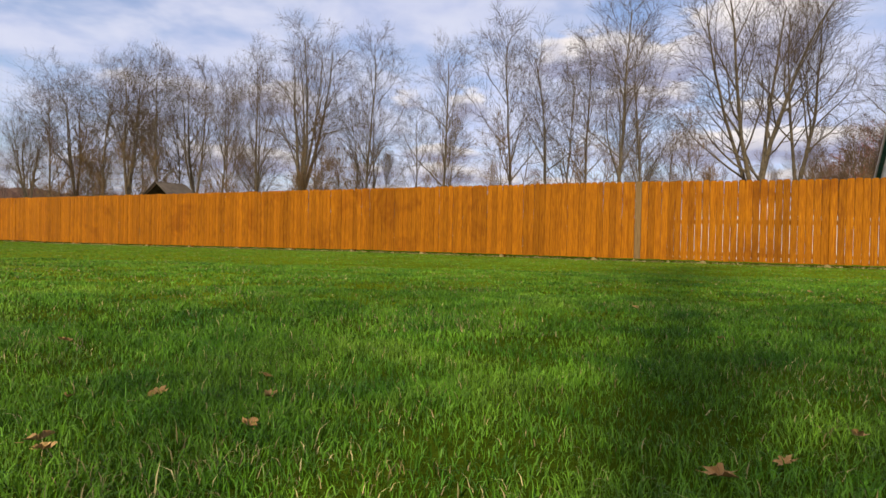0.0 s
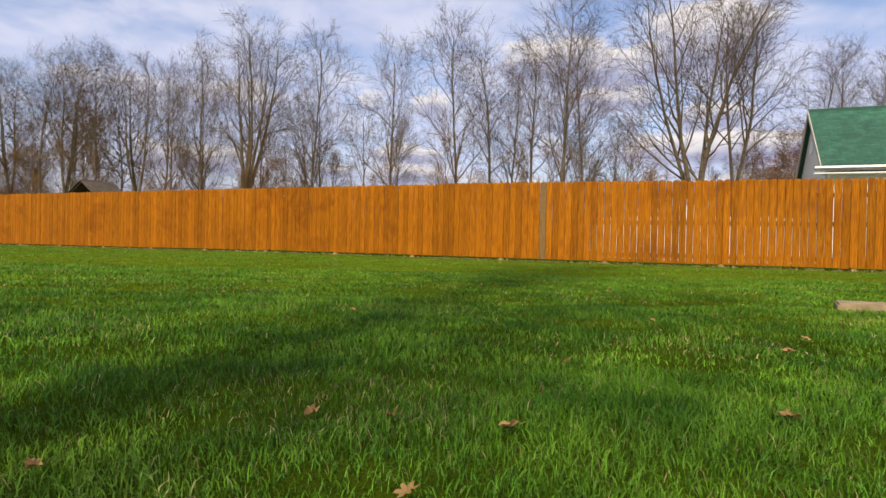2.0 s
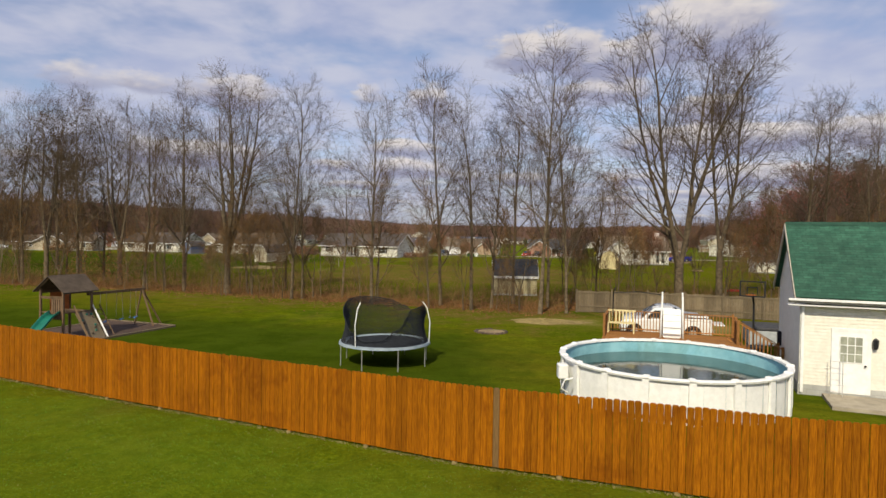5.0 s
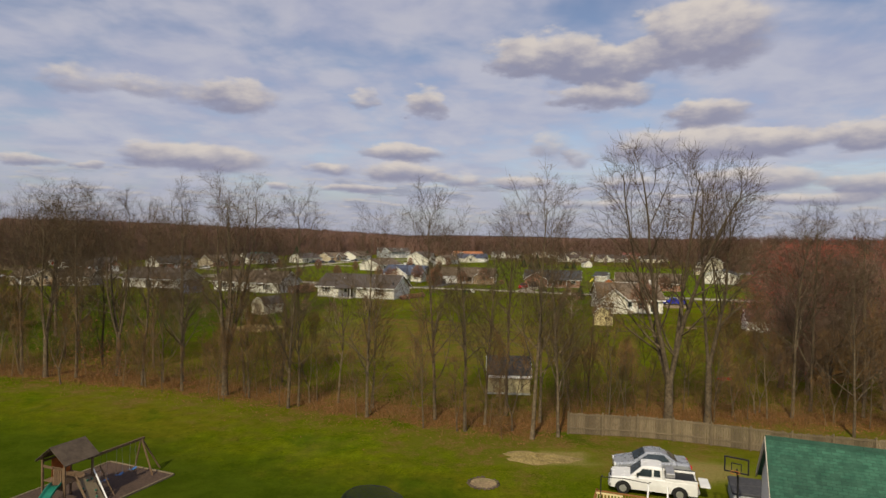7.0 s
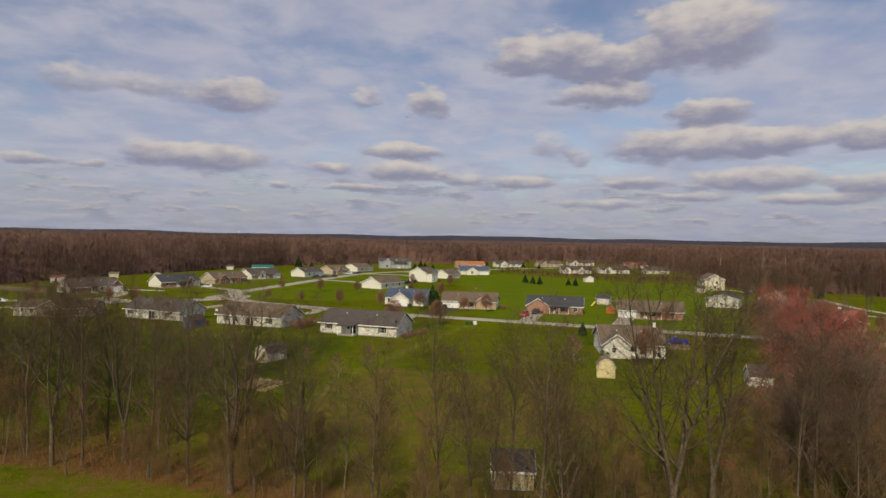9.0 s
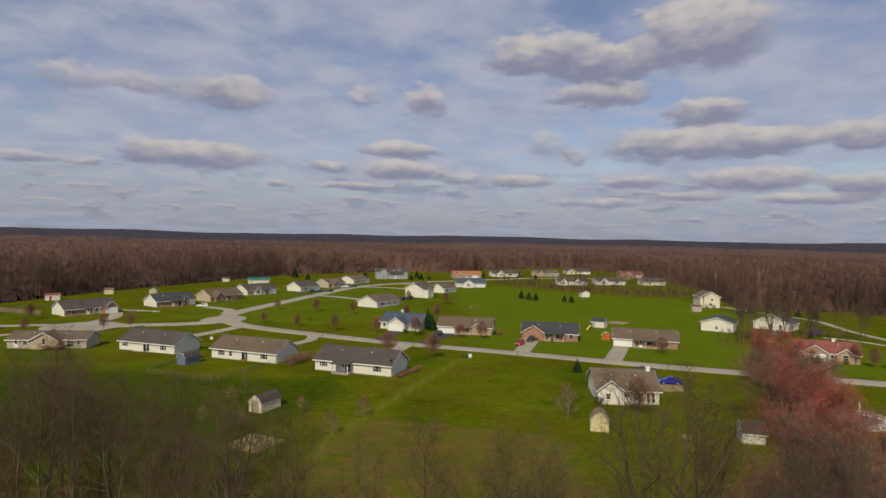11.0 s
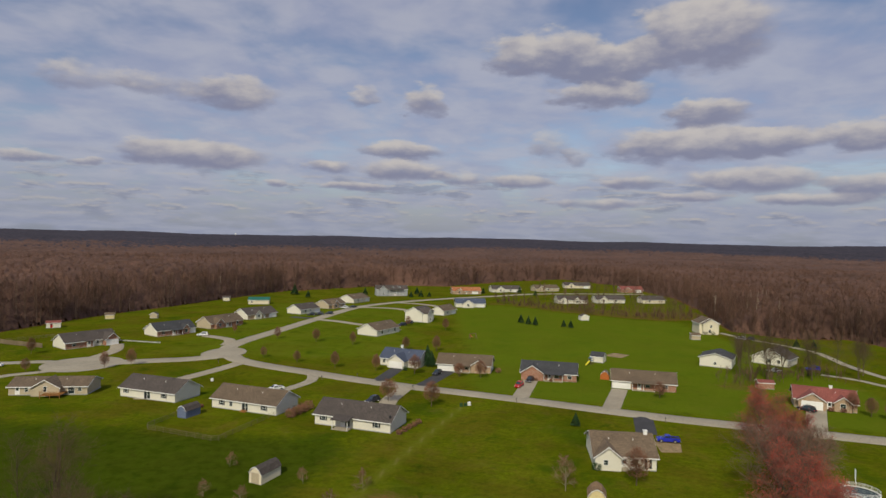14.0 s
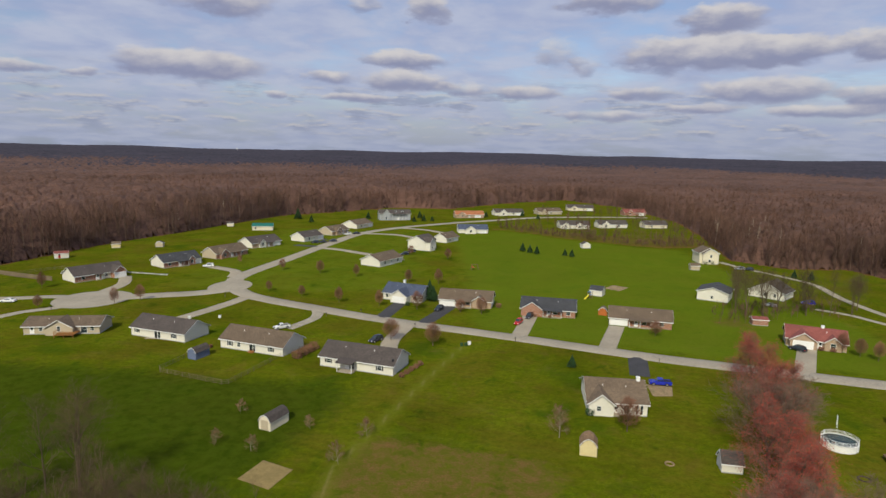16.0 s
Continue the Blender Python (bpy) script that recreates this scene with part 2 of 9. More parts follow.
def lawn_material():
    """Lawn, worn lawn, leaf litter and woodland floor by the ground's own cover, broken up by noise at three scales."""
    mt = bpy.data.materials.new("lawn")
    mt.use_nodes = True
    n = Nodes(mt.node_tree)
    pos = n.add("ShaderNodeNewGeometry").outputs["Position"]
    cover = n.add("ShaderNodeAttribute")
    cover.attribute_name = "cover"
    litter, weedy, worn = (n.add("ShaderNodeSeparateColor", {0: cover.outputs["Color"]}).outputs[k] for k in range(3))
    fine, mid, wide = n.noise(pos, 9.0, 6.0, 0.7), n.noise(pos, 0.7, 5.0, 0.6), n.noise(pos, 0.055, 4.0, 0.6)
    tuft = n.noise(pos, 2.6, 5.0, 0.65)
    green = n.mix(n.ramp(fine, 0.3, 0.7), (0.043, 0.066, 0.0022), (0.126, 0.156, 0.0050))
    green = n.mix(n.ramp(mid, 0.38, 0.70, 0.0, 0.75), green, (0.085, 0.100, 0.0055))
    green = n.mix(n.ramp(wide, 0.44, 0.64, 0.0, 0.75), green, (0.098, 0.092, 0.0075))
    clump = n.noise(pos, 0.42, 6.0, 0.7)
    green = n.mix(n.ramp(clump, 0.48, 0.68, 0.0, 0.30), green, (0.030, 0.054, 0.0024))
    green = n.mix(n.ramp(clump, 0.46, 0.30, 0.0, 0.28), green, (0.112, 0.128, 0.0070))
    axis = n.add("ShaderNodeSeparateXYZ", {0: pos})
    mown = n.m("SINE", n.m("ADD", n.m("MULTIPLY", n.m("ADD", axis.outputs[1], n.m("MULTIPLY", axis.outputs[0], 0.34)), 2.4), n.m("MULTIPLY", mid, 5.0)))
    green = n.mix(n.ramp(mown, -0.6, 1.0, 0.0, 0.14), green, (0.100, 0.150, 0.0060))
    patch = n.noise(pos, 0.17, 5.0, 0.65, 0.6)
    green = n.mix(n.ramp(patch, 0.54, 0.70, 0.0, 0.55), green, (0.104, 0.084, 0.012))
    green = n.mix(n.ramp(patch, 0.44, 0.30, 0.0, 0.55), green, (0.026, 0.064, 0.0030))
    green = n.mix(n.ramp(wide, 0.46, 0.30, 0.0, 0.55), green, (0.030, 0.070, 0.0035))
    green = n.mix(n.ramp(tuft, 0.58, 0.70, 0.0, 0.5), green, (0.018, 0.038, 0.0025))
    mott = n.m("MULTIPLY", n.ramp(n.noise(pos, 1.1, 8.0, 0.78), 0.34, 0.66, 0.78, 1.24, False), n.ramp(n.noise(pos, 0.05, 6.0, 0.6, 0.4), 0.32, 0.68, 0.82, 1.18, False))
    green = n.mix(1.0, green, n.xyz(n.m("MULTIPLY", mott, 1.02), n.m("MULTIPLY", mott, 0.96), n.m("MULTIPLY", mott, 1.15)), "MULTIPLY")
    green = n.mix(n.ramp(n.noise(pos, 0.10, 9.0, 0.78, 0.8), 0.53, 0.72, 0.0, 0.50), green, (0.135, 0.108, 0.026))
    fresh = n.m("MULTIPLY", cover.outputs["Alpha"], -1.0)
    green = n.mix(n.ramp(n.m("ADD", fresh, n.m("MULTIPLY", n.m("SUBTRACT", patch, 0.5), 1.2)), 0.10, 0.85, 0.0, 0.62), green, n.mix(n.ramp(tuft, 0.35, 0.65), (0.076, 0.124, 0.0080), (0.124, 0.170, 0.0120)))
    # alpha above zero: darker green, on the near lawn painting shade among blades
    green = n.mix(n.ramp(n.m("ADD", cover.outputs["Alpha"], n.m("MULTIPLY", n.m("SUBTRACT", mid, 0.5), 0.8)), 0.15, 0.8, 0.0, 0.80), green, n.mix(n.ramp(clump, 0.35, 0.65), (0.040, 0.064, 0.005), (0.026, 0.046, 0.003)))
    brown = n.mix(n.ramp(fine, 0.3, 0.7), (0.078, 0.042, 0.015), (0.215, 0.115, 0.042))
    weed = n.mix(n.ramp(n.m("ADD", n.m("MULTIPLY", clump, 0.6), n.m("MULTIPLY", tuft, 0.4)), 0.43, 0.60), (0.094, 0.096, 0.013), n.mix(n.ramp(fine, 0.35, 0.65), (0.115, 0.060, 0.020), (0.200, 0.130, 0.046)))
    straw = n.mix(n.ramp(fine, 0.3, 0.7), (0.17, 0.14, 0.045), (0.34, 0.27, 0.11))
    speck = n.m("ADD", n.m("MULTIPLY", n.m("SUBTRACT", mid, 0.5), 0.9), n.m("MULTIPLY", n.m("SUBTRACT", fine, 0.5), 0.7))
    col = n.mix(n.ramp(n.m("ADD", weedy, n.m("ADD", speck, n.m("MULTIPLY", n.m("SUBTRACT", patch, 0.5), 1.2))), 0.26, 0.85, 0.0, 0.92), green, weed)
    col = n.mix(n.ramp(n.m("ADD", worn, n.m("MULTIPLY", speck, 0.3)), 0.15, 0.75, 0.0, 0.7), col, n.mix(n.ramp(worn, 0.5, 0.72), (0.125, 0.142, 0.014), straw))
    col = n.mix(n.ramp(n.m("ADD", litter, speck), 0.35, 0.70), col, brown)
    bs = n.add("ShaderNodeBsdfPrincipled", {"Base Color": col, "Roughness": 0.95})
    bs.inputs["Specular IOR Level"].default_value = 0.0
    bu = n.add("ShaderNodeBump", {"Strength": 0.7, "Distance": 0.06, "Height": n.m("ADD", fine, tuft)})
    n.t.links.new(bu.outputs[0], bs.inputs["Normal"])
    n.t.links.new(bs.outputs[0], n.add("ShaderNodeOutputMaterial").inputs[0])
    return mt


def glass(name, tint=(0.02, 0.03, 0.035), rough=0.05):
    return surf(name, tint, tuple(c * 1.6 for c in tint), 3.0, rough + 0.06, 0.0, 0.1, spec=0.9)


M = dict(
    lawn=lawn_material(),
    white=surf("white_siding", (0.66, 0.635, 0.545), (0.75, 0.725, 0.635), 5, 0.6, 0.35, 0.05, lap=0.115),
    whitetrim=surf("white_trim", (0.76, 0.76, 0.74), (0.84, 0.84, 0.82), 6, 0.5, 0.05, 0.05),
    cream=surf("cream_siding", (0.66, 0.60, 0.45), (0.74, 0.68, 0.53), 5, 0.65, 0.35, 0.06, lap=0.115),
    oldcream=surf("stained_cream_boards", (0.36, 0.31, 0.17), (0.50, 0.44, 0.27), 4, 0.75, 0.35, 0.12, lap=0.16, third=((0.22, 0.18, 0.09), 0.5)),
    tan=surf("tan_siding", (0.42, 0.35, 0.25), (0.50, 0.43, 0.31), 5, 0.7, 0.35, 0.07, lap=0.115),
    grey=surf("grey_siding", (0.30, 0.32, 0.33), (0.38, 0.40, 0.41), 5, 0.7, 0.35, 0.07, lap=0.115),
    yellow=surf("yellow_siding", (0.60, 0.50, 0.26), (0.70, 0.60, 0.33), 5, 0.7, 0.35, 0.08, lap=0.16),
    bluewall=surf("blue_siding", (0.10, 0.13, 0.21), (0.14, 0.17, 0.27), 5, 0.7, 0.3, 0.08, lap=0.15),
    brick=masonry("red_brick", (0.27, 0.10, 0.055), (0.36, 0.15, 0.085), (0.40, 0.34, 0.28)),
    tanbrick=masonry("tan_brick", (0.33, 0.21, 0.12), (0.42, 0.28, 0.17), (0.45, 0.40, 0.33)),
    block=masonry("concrete_block", (0.36, 0.36, 0.34), (0.43, 0.43, 0.40), (0.30, 0.30, 0.28), 0.40, 0.20),
    r_grey=shingle("grey_shingles", (0.062, 0.050, 0.045), (0.102, 0.084, 0.074)),
    r_brown=shingle("brown_shingles", (0.110, 0.079, 0.051), (0.172, 0.125, 0.083)),
    r_fawn=shingle("fawn_shingles", (0.130, 0.092, 0.058), (0.205, 0.150, 0.100)),
    r_tan=shingle("tan_shingles", (0.20, 0.125, 0.065), (0.31, 0.20, 0.11)),
    r_dark=shingle("charcoal_shingles", (0.035, 0.037, 0.042), (0.07, 0.072, 0.08)),
    r_blue=shingle("blue_grey_shingles", (0.050, 0.066, 0.110), (0.085, 0.105, 0.165)),
    r_green=shingle("green_shingles", (0.013, 0.072, 0.043), (0.034, 0.120, 0.074)),
    r_red=shingle("red_shingles", (0.20, 0.055, 0.045), (0.30, 0.095, 0.075)),
    r_orange=shingle("rust_shingles", (0.33, 0.12, 0.045), (0.45, 0.18, 0.075)),
    r_wood=shingle("weathered_wood_shingles", (0.085, 0.058, 0.038), (0.15, 0.110, 0.075)),
    metalgreen=surf("green_metal", (0.010, 0.11, 0.085), (0.016, 0.15, 0.115), 4, 0.45, 0.1, 0.1),
    concrete=surf("concrete", (0.29, 0.252, 0.19), (0.385, 0.338, 0.26), 3, 0.9, 0.2, 0.12, 0.15, third=((0.23, 0.205, 0.165), 0.4)),
    roadway=surf("pale_road", (0.285, 0.252, 0.195), (0.375, 0.336, 0.265), 2.2, 0.92, 0.2, 0.14, 0.08, third=((0.205, 0.19, 0.16), 0.5)),
    asphalt=surf("asphalt", (0.040, 0.040, 0.045), (0.065, 0.065, 0.070), 5, 0.9, 0.3, 0.15),
    gravel=surf("gravel", (0.24, 0.21, 0.16), (0.42, 0.38, 0.30), 14, 0.95, 0.5, 0.2, 0.4),
    dirt=surf("dirt", (0.20, 0.14, 0.08), (0.34, 0.25, 0.14), 7, 0.95, 0.5, 0.2, 0.6, third=((0.10, 0.12, 0.03), 0.7)),
    straw=surf("straw_heap", (0.17, 0.125, 0.045), (0.31, 0.235, 0.095), 9, 0.95, 0.6, 0.2, 0.8, third=((0.12, 0.085, 0.03), 0.6)),
    mulch=surf("mulch", (0.045, 0.028, 0.020), (0.095, 0.060, 0.042), 9, 0.95, 0.6, 0.2, 0.8),
    cedar=surf("stained_cedar", (0.158, 0.044, 0.0011), (0.335, 0.118, 0.0028), 3.0, 0.66, 0.3, 0.12, 0.5, rnd=0.20, grain=(30.0, 30.0, 1.2), third=((0.14, 0.036, 0.001), 0.55), spec=0.10, isl=0.12),
    cedarold=surf("grey_weathered_picket", (0.12, 0.066, 0.020), (0.19, 0.110, 0.040), 3.0, 0.8, 0.3, 0.1, grain=(26.0, 26.0, 1.6)),
    brushwood=surf("brown_brush", (0.110, 0.060, 0.022), (0.22, 0.125, 0.048), 1.2, 0.9, 0.0, 0.2, 0.2),
    greywood=surf("weathered_wood", (0.100, 0.076, 0.046), (0.200, 0.156, 0.100), 3.0, 0.85, 0.35, 0.18, rnd=0.12, isl=0.28, grain=(26.0, 20.0, 1.5)),
    deckwood=surf("stained_deck_wood", (0.21, 0.088, 0.022), (0.36, 0.165, 0.045), 3.0, 0.7, 0.3, 0.15, rnd=0.18, grain=(9.0, 9.0, 2.0)),
    playwood=surf("play_timber", (0.110, 0.065, 0.036), (0.20, 0.130, 0.075), 3.0, 0.75, 0.3, 0.15, rnd=0.2, grain=(9.0, 9.0, 3.0)),
    bark=surf("grey_brown_bark", (0.066, 0.048, 0.029), (0.155, 0.118, 0.074), 5.0, 0.92, 0.6, 0.2, 0.7, rnd=0.2),
    twig=surf("bare_twigs", (0.050, 0.031, 0.015), (0.105, 0.068, 0.034), 1.2, 0.9, 0.0, 0.2, 0.2, rnd=0.15),
    palebark=surf("pale_bark", (0.22, 0.175, 0.130), (0.38, 0.32, 0.25), 1.5, 0.85, 0.2, 0.15),
    greytwig=surf("grey_brown_twigs", (0.125, 0.080, 0.056), (0.225, 0.150, 0.108), 0.9, 0.85, 0.0, 0.25, 0.12, rnd=0.12),
    redtwig=surf("red_budding_twigs", (0.155, 0.072, 0.054), (0.265, 0.128, 0.096), 0.9, 0.85, 0.0, 0.25, 0.12, rnd=0.12),
    redbud=surf("red_maple_buds", (0.30, 0.050, 0.032), (0.44, 0.088, 0.058), 1.1, 0.75, 0.0, 0.2, 0.2),
    tantwig=surf("tan_budding_twigs", (0.15, 0.068, 0.042), (0.25, 0.122, 0.075), 0.9, 0.85, 0.0, 0.2, 0.3, rnd=0.15),
    oldleaf=surf("russet_leaves", (0.13, 0.055, 0.020), (0.26, 0.115, 0.042), 2.0, 0.8, 0.0, 0.2, 0.5),
    deadleaf=surf("dead_leaves", (0.22, 0.115, 0.036), (0.38, 0.23, 0.085), 20.0, 0.8, 0.2, 0.2, 3.0, rnd=0.3),
    conifer=surf("conifer_needles", (0.014, 0.040, 0.012), (0.035, 0.080, 0.024), 3.0, 0.85, 0.0, 0.25, 0.6),
    shrub=surf("brown_shrub", (0.16, 0.075, 0.045), (0.27, 0.135, 0.08), 5.0, 0.9, 0.0, 0.2),
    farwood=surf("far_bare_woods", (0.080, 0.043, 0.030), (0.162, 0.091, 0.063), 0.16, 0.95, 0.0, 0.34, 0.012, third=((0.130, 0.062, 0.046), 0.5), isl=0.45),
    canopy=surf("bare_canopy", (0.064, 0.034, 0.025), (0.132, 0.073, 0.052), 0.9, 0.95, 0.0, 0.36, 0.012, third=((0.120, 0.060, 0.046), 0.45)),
    # distance haze and cloud shade put into a dark, bluish woods colour
    hazewood=surf("distant_woods_hazed", (0.020, 0.018, 0.030), (0.042, 0.034, 0.046), 0.03, 0.95, 0.0, 0.3, 0.004),
    blade=surf("grass_blades", (0.034, 0.105, 0.0050), (0.106, 0.222, 0.0125), 3.0, 0.55, 0.0, 0.34, 0.9, spec=0.16, third=((0.150, 0.205, 0.022), 0.35), isl=0.50),
    thatch=surf("dry_grass_blades", (0.20, 0.150, 0.055), (0.36, 0.29, 0.13), 5.0, 0.8, 0.0, 0.2, isl=0.4),
    rubber=surf("tyre_rubber", (0.012, 0.012, 0.012), (0.025, 0.025, 0.025), 8, 0.8, 0.1, 0.1),
    black=surf("black_metal", (0.010, 0.010, 0.011), (0.022, 0.022, 0.024), 8, 0.5, 0.05, 0.1),
    net=surf("black_mesh", (0.010, 0.012, 0.016), (0.020, 0.024, 0.030), 8, 0.8, 0.1, 0.1),
    steel=surf("galvanised_steel", (0.48, 0.48, 0.48), (0.62, 0.62, 0.62), 6, 0.4, 0.05, 0.1, metal=0.7),
    glass=glass("window_glass"),
    curtained=glass("curtained_glass", (0.24, 0.25, 0.20), 0.1),
    carwhite=surf("white_car_paint", (0.72, 0.72, 0.71), (0.80, 0.80, 0.79), 2, 0.25, 0.0, 0.04, spec=0.6),
    carsilver=surf("silver_car_paint", (0.36, 0.38, 0.41), (0.46, 0.48, 0.51), 2, 0.28, 0.0, 0.05, metal=0.5, spec=0.6),
    carblue=surf("blue_car_paint", (0.012, 0.022, 0.30), (0.02, 0.035, 0.42), 2, 0.25, 0.0, 0.05, spec=0.6),
    carred=surf("red_car_paint", (0.34, 0.014, 0.014), (0.46, 0.022, 0.02), 2, 0.25, 0.0, 0.05, spec=0.6),
    cardark=surf("dark_car_paint", (0.018, 0.02, 0.028), (0.03, 0.033, 0.045), 2, 0.25, 0.0, 0.05, spec=0.6),
    redlamp=surf("red_lamp", (0.40, 0.01, 0.01), (0.55, 0.02, 0.02), 5, 0.2, 0.0, 0.05),
    clearlamp=surf("clear_lamp", (0.62, 0.64, 0.66), (0.75, 0.76, 0.78), 5, 0.15, 0.0, 0.05),
    green_plastic=surf("green_plastic", (0.008, 0.12, 0.085), (0.014, 0.17, 0.12), 3, 0.35, 0.0, 0.08),
    blue_plastic=surf("blue_plastic", (0.04, 0.14, 0.34), (0.06, 0.19, 0.42), 3, 0.4, 0.0, 0.08),
    faded=surf("faded_blue_vinyl", (0.22, 0.28, 0.33), (0.32, 0.38, 0.44), 3, 0.6, 0.05, 0.1),
    orange=surf("orange_stain", (0.36, 0.10, 0.022), (0.48, 0.15, 0.035), 4, 0.7, 0.2, 0.12),
    yellow_plastic=surf("yellow_plastic", (0.65, 0.55, 0.03), (0.75, 0.65, 0.05), 4, 0.4, 0.0, 0.05),
    liner=surf("blue_pool_liner", (0.20, 0.44, 0.52), (0.29, 0.56, 0.63), 2.0, 0.5, 0.05, 0.12, 0.6, third=((0.12, 0.25, 0.24), 0.5)),
    stone=surf("ring_stones", (0.050, 0.036, 0.025), (0.125, 0.092, 0.062), 6, 0.9, 0.3, 0.2, rnd=0.4),
    palestone=surf("pale_stones", (0.36, 0.34, 0.29), (0.52, 0.50, 0.44), 6, 0.9, 0.3, 0.2, rnd=0.3),
    # white trim boards, with the shade they stand in mixed into the grey
    shadetrim=surf("white_trim_in_shade", (0.40, 0.36, 0.29), (0.52, 0.47, 0.39), 6, 0.6, 0.05, 0.08),
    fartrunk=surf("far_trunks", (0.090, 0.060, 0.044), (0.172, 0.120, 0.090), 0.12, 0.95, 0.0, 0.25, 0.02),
    water=None,
)


def water_material():
    mt = bpy.data.materials.new("pool_water")
    mt.use_nodes = True
    n = Nodes(mt.node_tree)
    pos = n.add("ShaderNodeNewGeometry").outputs["Position"]
    bs = n.add("ShaderNodeBsdfPrincipled", {"Base Color": n.mix(n.noise(pos, 1.2, 4.0), (0.018, 0.040, 0.034), (0.05, 0.075, 0.05)), "Roughness": 0.04})
    bu = n.add("ShaderNodeBump", {"Strength": 0.15, "Distance": 0.02, "Height": n.noise(pos, 5.0, 3.0)})
    n.t.links.new(bu.outputs[0], bs.inputs["Normal"])
    n.t.links.new(bs.outputs[0], n.add("ShaderNodeOutputMaterial").inputs[0])
    return mt


M["water"] = water_material()


# ---- mesh tools ----
class MB:
    """Gathers vertices and faces of one part."""

    def __init__(self):
        self.v, self.f = [], []

    def add(self, vs, fs):
        k = len(self.v)
        self.v += [tuple(p) for p in vs]
        self.f += [tuple(i + k for i in q) for q in fs]
        return self

    def box(self, x0, y0, z0, x1, y1, z1, turn=None):
        vs = [(x, y, z) for z in (z0, z1) for y in (y0, y1) for x in (x0, x1)]
        if turn is not None:
            vs = [turn @ Vector(p) for p in vs]
        return self.add(vs, [(0, 2, 3, 1), (4, 5, 7, 6), (0, 1, 5, 4), (2, 6, 7, 3), (0, 4, 6, 2), (1, 3, 7, 5)])

    def chamfer(self, x0, y0, z0, x1, y1, z1, c):
        """A box whose upright edges and top are bevelled."""
        def ring(e, z):
            return [(x0 + e + c, y0 + e, z), (x1 - e - c, y0 + e, z), (x1 - e, y0 + e + c, z), (x1 - e, y1 - e - c, z), (x1 - e - c, y1 - e, z), (x0 + e + c, y1 - e, z), (x0 + e, y1 - e - c, z), (x0 + e, y0 + e + c, z)]
        vs = ring(0, z0) + ring(0, z1 - c) + ring(c, z1)
        fs = [tuple(range(7, -1, -1)), tuple(range(16, 24))]
        for b in (0, 8):
            fs += [(b + i, b + (i + 1) % 8, b + 8 + (i + 1) % 8, b + 8 + i) for i in range(8)]
        return self.add(vs, fs)

    def prism(self, pts, a, b, axis="y"):
        """A polygon pushed through from a to b along an axis; pts in the other two axes."""
        n = len(pts)
        put = {"y": lambda p, t: (p[0], t, p[1]), "x": lambda p, t: (t, p[0], p[1]), "z": lambda p, t: (p[0], p[1], t)}[axis]
        vs = [put(p, a) for p in pts] + [put(p, b) for p in pts]
        return self.add(vs, [tuple(range(n)), tuple(range(2 * n - 1, n - 1, -1))] + [(i + n, (i + 1) % n + n, (i + 1) % n, i) for i in range(n)])

    def tube(self, pts, radii, n=6, cap=True):
        k = len(self.v)
        pts = [Vector(p) for p in pts]
        for i, p in enumerate(pts):
            d = (pts[min(i + 1, len(pts) - 1)] - pts[max(i - 1, 0)]).normalized()
            u = d.cross(Vector((0.13, 0.97, 0.2)) if abs(d.y) < 0.9 else Vector((1, 0, 0))).normalized()
            s = d.cross(u)
            r = radii[i] if isinstance(radii, (list, tuple)) else radii
            self.v += [tuple(p + r * (math.cos(a) * u + math.sin(a) * s)) for a in (2 * math.pi * j / n for j in range(n))]
        for i in range(len(pts) - 1):
            a, b = k + i * n, k + (i + 1) * n
            self.f += [(a + j, a + (j + 1) % n, b + (j + 1) % n, b + j) for j in range(n)]
        if cap:
            self.f += [tuple(range(k + n - 1, k - 1, -1)), tuple(range(len(self.v) - n, len(self.v)))]
        return self

    def disc(self, x, y, z, r, n=24, h=0.02):
        ring = [(x + r * math.cos(2 * math.pi * i / n), y + r * math.sin(2 * math.pi * i / n)) for i in range(n)]
        return self.prism(ring, z - h, z, "z")

    def mesh(self, name, material, smooth=False):
        me = bpy.data.meshes.new(name)
        me.from_pydata(self.v, [], self.f)
        me.materials.append(material)
        if smooth:
            me.shade_smooth()
        me.update()
        return me


def part(name, mb, material, parent, label="", smooth=False, m=None):
    """Links a part as one mesh object under a thing or a part."""
    me = mb if isinstance(mb, bpy.types.Mesh) else mb.mesh(name, material, smooth)
    ob = new(name, me)
    ob.parent = parent
    if m is not None:
        ob.matrix_basis = m
    return tagged(ob, label)


def thing(name, label, category, m, group="", kind=""):
    ob = new(name)
    ob.empty_display_size = 0.2
    ob.matrix_world = m
    return tagged(ob, label, category, group, kind)


def solo(name, mb, material, label, category, group="", kind="", smooth=False, m=None):
    me = mb if isinstance(mb, bpy.types.Mesh) else mb.mesh(name, material, smooth)
    ob = new(name, me)
    if m is not None:
        ob.matrix_world = m
    return tagged(ob, label, category, group, kind)


def recalc(mb, name, material, bevel=0.0, segs=2):
    bm = bmesh.new()
    me = mb.mesh(name, material)
    bm.from_mesh(me)
    bmesh.ops.recalc_face_normals(bm, faces=bm.faces)
    if bevel:
        bmesh.ops.bevel(bm, geom=bm.edges[:], offset=bevel, segments=segs, affect="EDGES", clamp_overlap=True)
    bm.to_mesh(me)
    bm.free()
    return me


